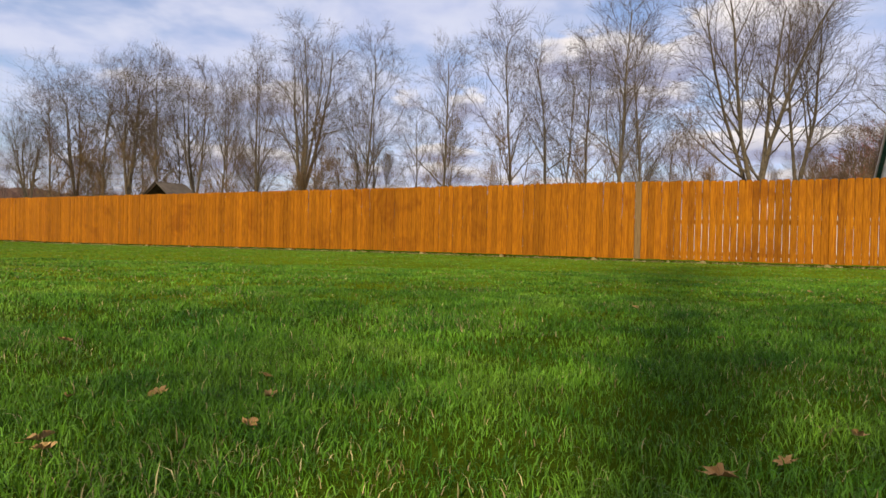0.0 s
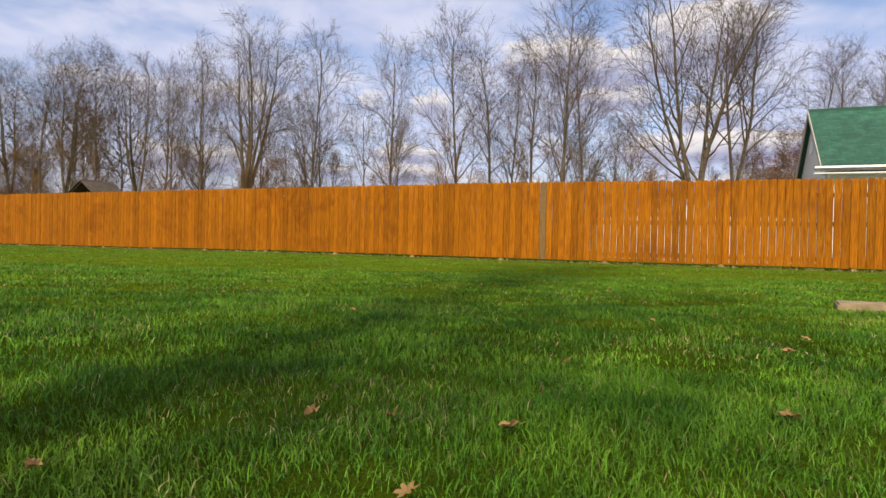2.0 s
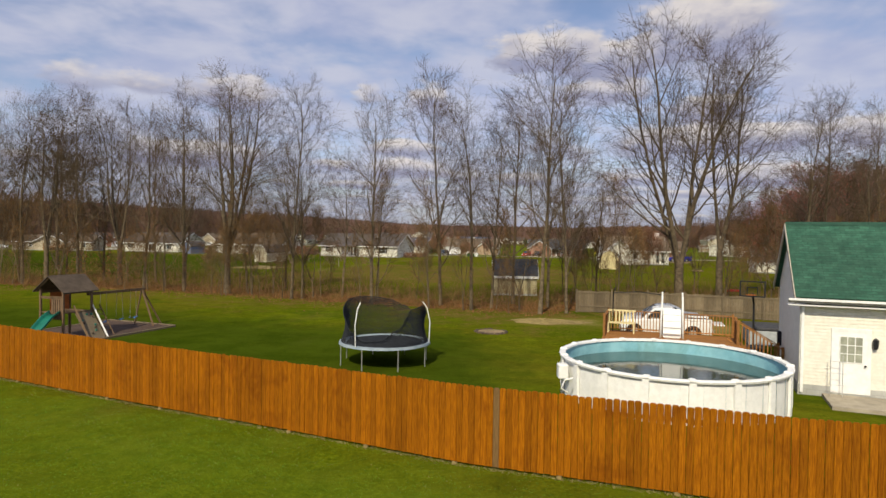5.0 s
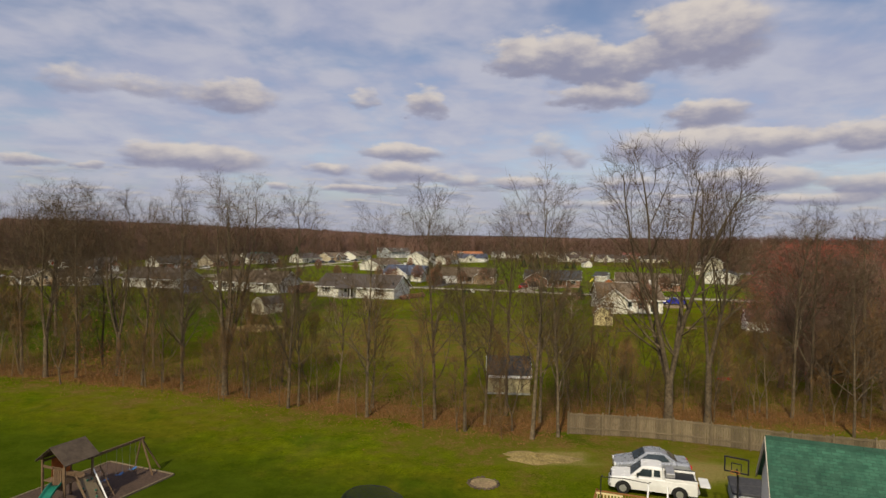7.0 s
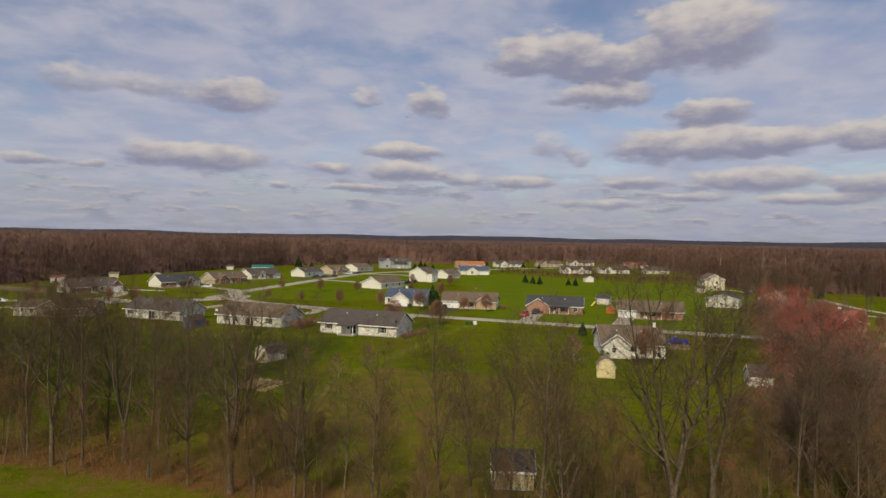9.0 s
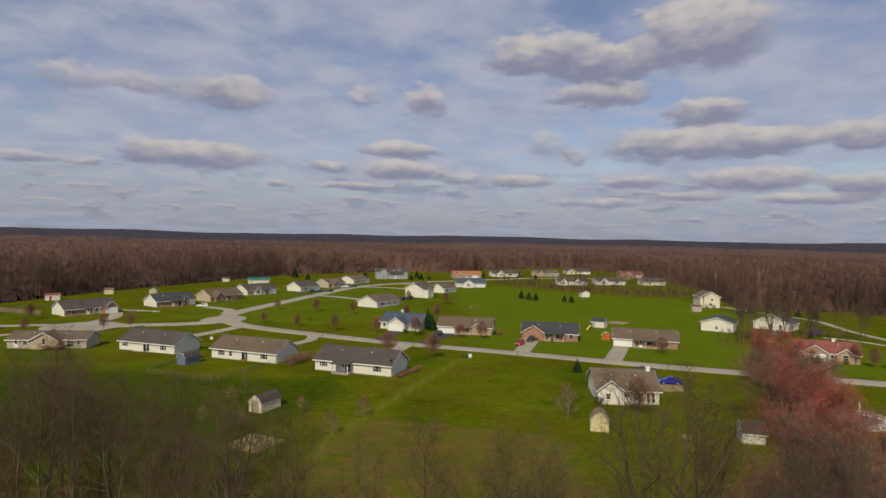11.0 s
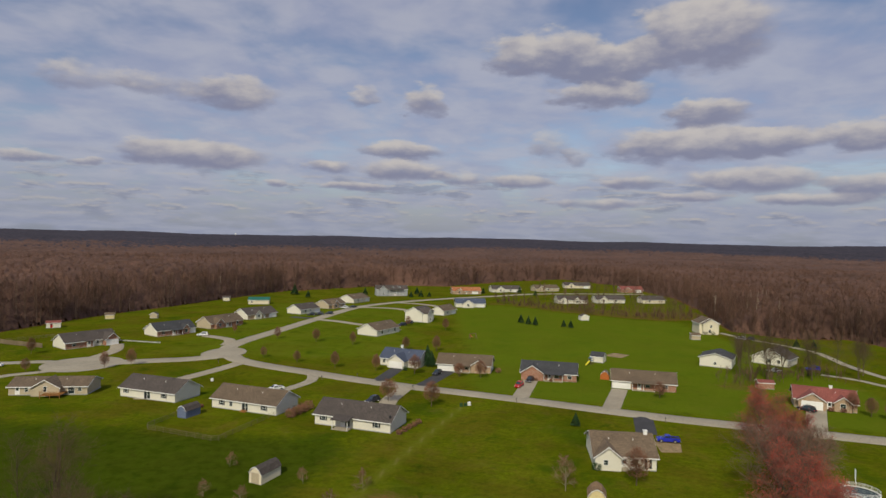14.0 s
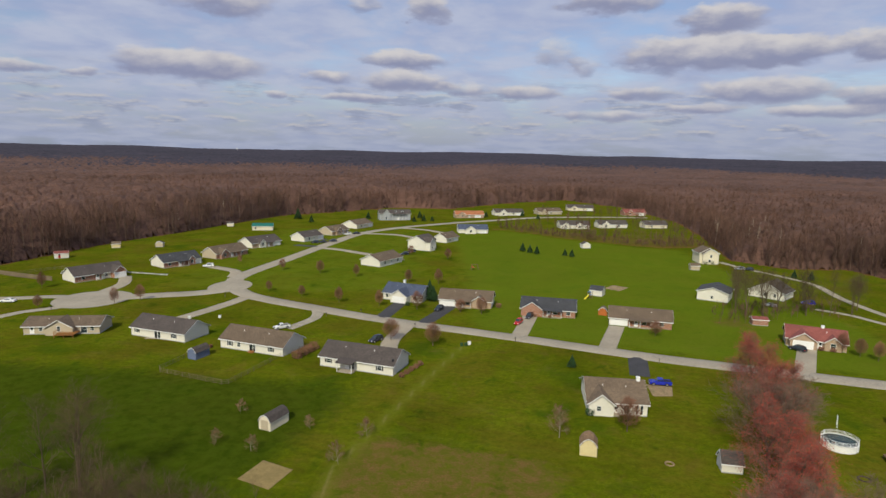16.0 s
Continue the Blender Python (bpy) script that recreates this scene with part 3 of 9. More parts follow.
def array_mesh(name, verts, faces_n, counts, material):
    """A mesh out of numpy arrays: verts (n, 3), flat corner indices and the number of corners of each face."""
    me = bpy.data.meshes.new(name)
    me.vertices.add(len(verts))
    me.vertices.foreach_set("co", np.asarray(verts, np.float32).ravel())
    me.loops.add(len(faces_n))
    me.loops.foreach_set("vertex_index", np.asarray(faces_n, np.int32))
    me.polygons.add(len(counts))
    me.polygons.foreach_set("loop_start", np.concatenate([[0], np.cumsum(counts)[:-1]]).astype(np.int32))
    me.polygons.foreach_set("loop_total", np.asarray(counts, np.int32))
    me.materials.append(material)
    me.update(calc_edges=True)
    return me


# ---- ground ----
LAND_Y = (-6000, 28, 50, 97, 112, 137, 160, 192, 222, 300, 6000)
LAND_Z = (0, 0, 0.25, 0.42, 0.55, 0.60, 0.30, -0.50, -0.50, 0.0, 0.0)
SITE = (1, 1, 1, 1.0154, 1.021, 1.032, 1.038, 1.045, 1.0275, 1.0197, 1.0197)


def land(x, y):
    """Height of the ground, gently rising to the houses; low hills far off."""
    x, y = np.asarray(x, float), np.asarray(y, float)
    z = sum(np.interp(y + d, LAND_Y, LAND_Z) for d in (-8, -4, 0, 4, 8)) / 5
    r = np.hypot(x, y)
    s = np.clip((r - 1400) / 3400, 0, 1)
    b = np.arctan2(x, y)
    hill = s * s * (3 - 2 * s) * (27 + 4 * np.sin(b * 9 + 1) + 3 * np.sin(b * 23) + 2 * np.sin(b * 41 + 2))
    return z + hill - 0.115 * dip(x, y)


def dip(x, y):
    """A shallow hollow that the far end of the cedar fence runs into."""
    return np.clip((-6 - np.asarray(x, float)) / 14, 0, 1) * np.clip((np.asarray(y, float) - 8) / 8, 0, 1) * np.clip((44 - np.asarray(y, float)) / 10, 0, 1)


def site(x, y):
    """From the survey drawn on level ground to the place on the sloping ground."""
    k = float(np.interp(y, LAND_Y, SITE))
    return 0.62 + (x - 0.62) * k, -0.36 + (y + 0.36) * k


def lz(x, y):
    return float(land(x, y))


# edge of the clearing, beyond which the woods stand
GLADE = [(-260, 120), (-205, 215), (-187, 250), (-182, 280), (-175, 317), (-162, 353), (-147, 403), (-127, 467), (-91, 506), (-48, 554), (3, 556), (61, 633),
         (129, 690), (170, 608), (178, 478), (163, 395), (141, 305), (158, 283), (187, 284), (192, 258), (215, 200), (260, 150), (330, -200), (-330, -200)]
GLADE = [site(*p) for p in GLADE]


def in_glade(x, y):
    x, y = np.asarray(x, float), np.asarray(y, float)
    inside = np.zeros(x.shape, bool)
    for (ax, ay), (bx, by) in zip(GLADE, GLADE[1:] + GLADE[:1]):
        cross = (ay > y) != (by > y)
        inside ^= cross & (x < (bx - ax) * (y - ay) / (by - ay + 1e-12) + ax)
    return inside


def glade_distance(x, y):
    x, y = np.asarray(x, float), np.asarray(y, float)
    best = np.full(x.shape, 1e9)
    for (ax, ay), (bx, by) in zip(GLADE, GLADE[1:] + GLADE[:1]):
        dx, dy = bx - ax, by - ay
        t = np.clip(((x - ax) * dx + (y - ay) * dy) / (dx * dx + dy * dy), 0, 1)
        best = np.minimum(best, np.hypot(x - ax - t * dx, y - ay - t * dy))
    return best


# front edge of the tree belt behind the yard
BELT_X = (-60, -38, -25, -17, -9, 0, 6, 12, 20, 30, 60)
BELT_Y = (60, 56, 53, 50, 47, 44, 42, 44, 46, 45, 40)


# the scrubby creek bank before the farthest houses
CREEK_X = (-400, 37, 54, 72, 90, 107, 124, 144, 400)
CREEK_Y = (430, 415, 400, 378, 366, 353, 347, 351, 352)

# the line of the cedar fence
FRONT_X = (-80, -30.5, -3.8, 0.62, 14.0, 80)
FRONT_Y = (53, 29.6, 16.9, 14.85, 10.6, -6)


def spread_axis(fine, near, far, step):
    """Ticks with one spacing up to near, then widening out to far."""
    out, s = list(np.arange(0, near + 0.01, step)), step
    while out[-1] < far:
        s *= fine
        out.append(min(out[-1] + s, far))
    return out


def build_ground():
    right = spread_axis(1.09, 200, 4900, 2.2)
    xs = np.array([-v for v in right[:0:-1]] + right)
    ahead = spread_axis(1.09, 330, 4900, 1.8)
    back = spread_axis(1.4, 20, 4900, 4.0)
    ys = np.array([-v for v in back[:0:-1]] + ahead)
    X, Y = np.meshgrid(xs, ys)
    Z = land(X, Y)
    nx, ny = len(xs), len(ys)
    i = (np.arange(ny - 1)[:, None] * nx + np.arange(nx - 1)[None]).ravel()
    quads = np.stack([i, i + 1, i + 1 + nx, i + nx], 1)
    me = array_mesh("ground", np.stack([X, Y, Z], -1).reshape(-1, 3), quads.ravel(), np.full(len(quads), 4), M["lawn"])
    me.shade_smooth()
    belt = Y - np.interp(X, BELT_X, BELT_Y)
    litter = np.clip((belt + 3) / 6, 0, 1) * np.clip((11 - belt) / 8, 0, 1) * np.clip((60 - np.abs(X)) / 10, 0, 1) * 0.80
    litter = np.maximum(litter, np.where(in_glade(X, Y), 0, 1.0))
    litter = np.maximum(litter, 0.7 * np.exp(-((X - 57 - (Y - 95) * 0.55) / 5) ** 2) * (Y > 60) * (Y < 140))
    weedy = 0.75 * np.clip((X + 20 + (Y - 90) * -0.33) / 4, 0, 1) * np.clip((26 - X) / 10, 0, 1) * np.clip((Y - 62) / 8, 0, 1) * np.clip((103.4 - Y - X * 0.245) / 2.5, 0, 1)
    weedy = np.maximum(weedy, (0.50 + 0.22 * np.clip((X + 4) / 8, 0, 1)) * np.clip((belt + 12) / 9, 0, 1) * np.clip((30 - belt) / 20, 0, 1))
    weedy = np.maximum(weedy, 0.95 * np.exp(-((X - 12) / 9) ** 2 - ((Y - 38.3) / 3.6) ** 2))
    # the strip of tired grass worn along the lot line, and by the parking place
    t = np.clip((Y - 93) / 68, 0, 1)
    line = -17.4 + 23.1 * t
    worn = 0.62 * np.exp(-((X - line) / 2.2) ** 2) * (Y > 84) * (Y < 160)
    worn = np.maximum(worn, 0.40 * np.exp(-((Y - 104.2 + X * 0.245) / 1.8) ** 2) * (X > -13) * (X < 26))
    creek_y = np.interp(X, CREEK_X, CREEK_Y)
    worn = np.maximum(worn, 0.95 * np.exp(-((X - 7.6) / 3.4) ** 2 - ((Y - 38.8) / 1.9) ** 2))
    worn = np.maximum(worn, 0.80 * np.exp(-((X - 15) / 6.5) ** 2 - ((Y - 37.0) / 3.6) ** 2))
    worn = np.maximum(worn, 0.45 * np.exp(-((X - 105) / 14.0) ** 2 - ((Y - 185) / 12.0) ** 2))
    litter = np.maximum(litter, 0.62 * np.exp(-((Y - creek_y - 5) / 5.5) ** 2) * (X > 30) * (X < 150))
    weedy = np.maximum(weedy, 0.8 * (X > 45) * (X < 160) * np.clip((Y - creek_y) / 6, 0, 1) * np.clip((creek_y + 48 - Y) / 12, 0, 1))
    weedy = np.maximum(weedy, 0.7 * np.exp(-((X - 93) / 9) ** 2 - ((Y - 192) / 9) ** 2))
    litter = np.maximum(litter, 0.40 * np.exp(-((X - 16) / 9) ** 2 - ((Y - 39.5) / 3.0) ** 2))
    # weight of a darker green; first the left field past the belt
    deep = np.clip((-20 - X + (Y - 100) * 0.35) / 14, 0, 1) * np.clip((132 - Y + X * -0.12) / 14, 0, 1) * np.clip((belt - 8) / 8, 0, 1)
    # near lawn: shade between the blades put into the ground's colour
    deep = np.maximum(deep, 1.6 * np.clip((np.interp(X, FRONT_X, FRONT_Y) - Y) / 2.5, 0, 1) * np.clip((4.6 - Y) / 2.5, 0, 1))
    # yard behind the cedar fence: darker green as well
    deep = np.maximum(deep, 0.85 * np.clip((Y - np.interp(X, FRONT_X, FRONT_Y)) / 3, 0, 1) * np.clip((-6 - belt) / 8, 0, 1) * np.clip((6 - X) / 6, 0, 1))
    field = np.clip((X - 2 + (Y - 190) * 0.02) / 14, 0, 1) * np.clip((134 - X) / 10, 0, 1) * np.clip((Y - 172 + X * 0.36) / 14, 0, 1) * np.clip((creek_y - 2 - Y) / 6, 0, 1)
    verge = 0.55 * np.clip((X + 118) / 20, 0, 1) * np.clip((0 - X) / 20, 0, 1) * np.clip((Y - 215) / 15, 0, 1) * np.clip((420 - Y) / 30, 0, 1)
    front = np.interp(X, FRONT_X, FRONT_Y)
    home = np.where(Y < front, 0.55 * np.clip((Y - 3) / 3, 0, 1), 0.0) * (np.abs(X) < 60)
    deep = np.where((deep > 0.02) & (home < 0.1), deep, -np.maximum(np.maximum(field, verge), home))
    col = me.color_attributes.new("cover", "FLOAT_COLOR", "POINT")
    col.data.foreach_set("color", np.stack([litter, weedy, worn, deep], -1).astype(np.float32).ravel())
    tagged(new("ground", me), "mown spring lawn with worn patches and leaf litter", "ground", kind="structure")


build_ground()


def smooth_line(pts, step=3.0):
    """A curve through the points, at even steps."""
    pts = [Vector((*p, 0)) for p in pts]
    out = []
    for i in range(len(pts) - 1):
        a, b, c, d = pts[max(i - 1, 0)], pts[i], pts[i + 1], pts[min(i + 2, len(pts) - 1)]
        n = max(2, int((c - b).length / step))
        for j in range(n):
            t = j / n
            out.append(0.5 * (2 * b + (c - a) * t + (2 * a - 5 * b + 4 * c - d) * t * t + (3 * b - a - 3 * c + d) * t ** 3))
    return out + [pts[-1]]


def strip(name, pts, width, material, label, lift=0.05, ends=None, category="road"):
    """A paved strip that follows the ground; ends: another width at its far end."""
    line, mb = smooth_line([site(*p) for p in pts]), MB()
    rows = []
    for i, p in enumerate(line):
        d = (line[min(i + 1, len(line) - 1)] - line[max(i - 1, 0)]).normalized()
        s = Vector((-d.y, d.x, 0))
        wd = width + ((ends or width) - width) * i / (len(line) - 1)
        rows.append([(q.x, q.y, lz(q.x, q.y) + h) for q, h in ((p + s * (wd / 2 + 0.25), -0.15), (p + s * wd / 2, lift), (p + s * wd / 6, lift + 0.03),
                                                             (p - s * wd / 6, lift + 0.03), (p - s * wd / 2, lift), (p - s * (wd / 2 + 0.25), -0.15))])
    n = 6
    mb.v = [q for r in rows for q in r]
    mb.f = [(i * n + j, (i + 1) * n + j, (i + 1) * n + j + 1, i * n + j + 1) for i in range(len(rows) - 1) for j in range(n - 1)]
    return solo(name, mb, material, label, category, kind="structure", smooth=True)


strip("road", [(150, 118), (99.4, 132.5), (85.7, 136.7), (70, 142.0), (55, 147.0), (39.9, 153.2), (22.1, 161.2), (5.3, 168.3), (-11.2, 175.0), (-25.4, 181.6), (-41.2, 190.0),
               (-58, 199.5), (-71, 210), (-80, 226), (-82, 243), (-73, 287), (-65, 328), (-53.5, 375), (-31.6, 409), (2.6, 442), (37.3, 468), (71, 493), (119, 507), (165, 512)],
      6.6, M["roadway"], "pale concrete residential road winding past the lawns")
strip("road", [(-77, 218), (-86, 209), (-97, 204), (-110, 198), (-118, 193)], 7.5, M["roadway"], "pale concrete side road to a turning circle", 0.054)
strip("road", [(-118, 196), (-130, 197.6), (-141.6, 193.6), (-165, 190)], 4.5, M["roadway"], "pale concrete side street beyond the turning circle", 0.046)
strip("road", [(-117, 188), (-121.3, 182.2), (-126.7, 177.4), (-131, 168), (-140, 155)], 3.6, M["roadway"], "pale concrete drive curving to a house", 0.042, category="driveway")


def pad(name, pts, material, label, lift=0.062, category="driveway"):
    """A flat paved shape with a rim let into the ground."""
    mb = MB()
    pts = [site(*p) for p in pts]
    n = len(pts)
    c = Vector((sum(p[0] for p in pts) / n, sum(p[1] for p in pts) / n))
    ring = [(x, y, lz(x, y) + lift) for x, y in pts]
    low = [(c.x + (x - c.x) * 1.02, c.y + (y - c.y) * 1.02, lz(x, y) - 0.1) for x, y in pts]
    mb.v = ring + low + [(c.x, c.y, lz(c.x, c.y) + lift + 0.01)]
    mb.f = [(i, (i + 1) % n, 2 * n) for i in range(n)] + [(i + n, (i + 1) % n + n, (i + 1) % n, i) for i in range(n)]
    return solo(name, mb, material, label, category, kind="structure")


pad("turning_circle", [(-116 + 11.5 * math.cos(a), 196 + 13 * math.sin(a)) for a in (2 * math.pi * i / 28 for i in range(28))], M["roadway"], "pale concrete turning circle", 0.07, "road")
pad("road_junction", [(-80 + 7.5 * math.cos(a), 222 + 10.5 * math.sin(a)) for a in (2 * math.pi * i / 20 for i in range(20))], M["roadway"], "pale concrete flare where two roads meet", 0.075, "road")
for pts, mt, lab in (
        ([(-19.5, 179.5), (-14.5, 203.5)], "asphalt", "black asphalt driveway to a white garage"), ([(-6.2, 175.5), (2.2, 199.0)], "asphalt", "black asphalt driveway with a parked car"),
        ([(20.5, 163.5), (27.5, 190.0)], "concrete", "grey concrete driveway with a red car"), ([(42.3, 154.0), (51.0, 177.0)], "concrete", "pale concrete driveway to a garage"),
        ([(48.9, 150.0), (45.0, 134.5)], "asphalt", "dark asphalt driveway beside a brown roof"), ([(85.0, 139.0), (97.5, 160.0)], "concrete", "pale concrete driveway to a brick house"),
        ([(-85, 238), (-88, 250), (-101, 258.5)], "concrete", "pale concrete driveway to a brick house"), ([(-119, 207), (-120, 222), (-126, 235)], "concrete", "pale concrete driveway to a garage"),
        ([(-41, 190), (-39.0, 179), (-44, 166)], "gravel", "pale gravel driveway by a brown roof"), ([(-68, 205), (-70, 195), (-78, 174)], "concrete", "pale concrete driveway behind a house"),
        ([(-10.5, 174), (-14, 158), (-14, 150)], "concrete", "pale driveway beside a grey roof"), ([(-68, 320), (-76, 322), (-81, 324)], "asphalt", "dark driveway by a white gable"),
        ([(-66, 316), (-56, 312), (-40, 300), (-26, 292), (-22, 285)], "concrete", "pale concrete driveway"), ([(-34, 408), (-15, 400), (-2, 385)], "concrete", "pale concrete driveway"),
        ([(-54, 376), (-30, 372), (-14, 352)], "concrete", "pale concrete driveway"), ([(-70, 345), (-76, 354)], "asphalt", "dark driveway with parked cars")):
    strip("driveway", pts, 4.6 if mt != "gravel" else 3.4, M[mt], lab, 0.038, category="driveway")
strip("lane", [(134, 299), (138.6, 282), (146, 265.7), (151, 249), (147, 224), (145, 198), (150, 170), (170, 140)], 3.0, M["gravel"], "pale gravel lane along the edge of the woods", 0.04)
strip("lane", [(126, 205), (133, 197), (137, 186), (150, 165)], 2.6, M["gravel"], "pale gravel spur joining the lane", 0.036)
pad("gravel_parking", [(45.0, 129.8), (50.2, 128.6), (48.6, 123.6), (44.4, 123.4)], M["dirt"], "worn gravel parking place by a house", 0.045, "parking place")
pad("bare_plot", [(-31.3, 88), (-29, 93.7), (-23.5, 91), (-25.7, 85.3)], M["straw"], "bare dug garden plot with straw on it", 0.05, "garden plot")
pad("bare_plot", [(61, 233), (66, 229), (71, 235), (66, 239)], M["dirt"], "small brown tilled garden plot", 0.05, "garden plot")


# ---- houses ----
def roof_slab(mb, uv, a, b, c, d, thick=0.16):
    """One roof slope: a, b along the eave, c, d along the ridge (over b and a); with its courses laid out in uv."""
    a, b, c, d = (Vector(p) for p in (a, b, c, d))
    nrm = (b - a).cross(d - a).normalized()
    if nrm.z < 0:
        nrm = -nrm
    k = len(mb.v)
    mb.v += [tuple(p) for p in (a, b, c, d)] + [tuple(p - nrm * thick) for p in (a, b, c, d)]
    mb.f += [(k, k + 1, k + 2, k + 3), (k + 7, k + 6, k + 5, k + 4), (k, k + 4, k + 5, k + 1), (k + 1, k + 5, k + 6, k + 2), (k + 2, k + 6, k + 7, k + 3), (k + 3, k + 7, k + 4, k)]
    e = (b - a).normalized()
    for p in (a, b, c, d):
        along = (p - a).dot(e)
        uv.append((along, ((p - a) - e * along).length))
    uv += [(0, 0)] * 20


def roof_part(name, slabs, material, parent, label=""):
    mb, uv = MB(), []
    for s in slabs:
        roof_slab(mb, uv, *s)
    me = mb.mesh(name, material)
    lay = me.uv_layers.new(name="UVMap")
    # corners run face by face: the upper face of each slab carries the courses
    for k, s in enumerate(slabs):
        for j in range(4):
            lay.data[k * 24 + j].uv = uv[k * 24 + j]
    return part(name, me, material, parent, label)


def window(parent, x, y, z, wd, ht, m=None, shutters=None):
    """A framed window on a wall that faces -y: frame, pane, glazing bar and shutters."""
    fr = MB()
    for b in ((-wd / 2 - 0.07, -0.05, -0.07, wd / 2 + 0.07, 0.02, 0.0), (-wd / 2 - 0.07, -0.05, ht, wd / 2 + 0.07, 0.02, ht + 0.08), (-wd / 2 - 0.07, -0.05, 0.0, -wd / 2, 0.02, ht),
              (wd / 2, -0.05, 0.0, wd / 2 + 0.07, 0.02, ht), (-wd / 2, -0.04, ht / 2 - 0.025, wd / 2, -0.01, ht / 2 + 0.025)):
        fr.box(*b)
    mm = Matrix.Translation((x, y, z)) if m is None else m @ Matrix.Translation((x, y, z))
    ob = part("window", fr, M["whitetrim"], parent, m=mm)
    part("pane", MB().box(-wd / 2, -0.012, 0, wd / 2, 0.01, ht), M["glass"], ob)
    if shutters:
        for s in (-1, 1):
            xx = s * (wd / 2 + 0.26)
            part("shutter", MB().box(xx - 0.17, -0.045, -0.05, xx + 0.17, 0.01, ht + 0.05), shutters, ob)


def door(parent, x, y, z, wd=0.95, ht=2.05, material=None, glazed=False):
    ob = part("door", MB().box(-wd / 2, -0.05, 0, wd / 2, 0.0, ht).box(-wd / 2 + 0.14, -0.065, 0.15, wd / 2 - 0.14, -0.05, 0.85), material or M["whitetrim"], parent, m=Matrix.Translation((x, y, z)))
    part("door_frame", MB().box(-wd / 2 - 0.1, -0.06, 0, -wd / 2, 0.0, ht + 0.1).box(wd / 2, -0.06, 0, wd / 2 + 0.1, 0.0, ht + 0.1).box(-wd / 2, -0.06, ht, wd / 2, 0.0, ht + 0.1), M["whitetrim"], ob)
    if glazed:
        part("pane", MB().box(-wd / 2 + 0.16, -0.06, 1.05, wd / 2 - 0.16, -0.045, 1.9), M["glass"], ob)
    part("door_handle", MB().tube([(wd / 2 - 0.09, -0.05, 1.0), (wd / 2 - 0.09, -0.11, 1.0)], 0.03, 6), M["steel"], ob)


def garage(parent, x, y, wd=4.6, ht=2.15):
    mb = MB()
    for k in range(4):
        mb.box(-wd / 2, -0.05, k * ht / 4 + 0.012, wd / 2, 0.0, (k + 1) * ht / 4 - 0.012)
        n = max(2, int(wd / 1.1))
        for j in range(n):
            a = -wd / 2 + (j + 0.12) * wd / n
            mb.box(a, -0.062, k * ht / 4 + 0.11, a + wd / n * 0.76, -0.05, (k + 1) * ht / 4 - 0.11)
    ob = part("garage_door", mb, M["whitetrim"], parent, m=Matrix.Translation((x, y, 0.05)))
    part("door_frame", MB().box(-wd / 2 - 0.14, -0.07, 0, -wd / 2, 0.0, ht + 0.14).box(wd / 2, -0.07, 0, wd / 2 + 0.14, 0.0, ht + 0.14).box(-wd / 2, -0.07, ht, wd / 2, 0.0, ht + 0.14), M["whitetrim"], ob)


def gable_walls(L, D, wh, rh, ridge="x"):
    """A solid with upright walls and two gables; the ridge runs along x or y."""
    if ridge == "x":
        return MB().prism([(0, -0.5), (D, -0.5), (D, wh), (D / 2, wh + rh), (0, wh)], 0, L, "x")
    return MB().prism([(0, -0.5), (L, -0.5), (L, wh), (L / 2, wh + rh), (0, wh)], 0, D, "y")


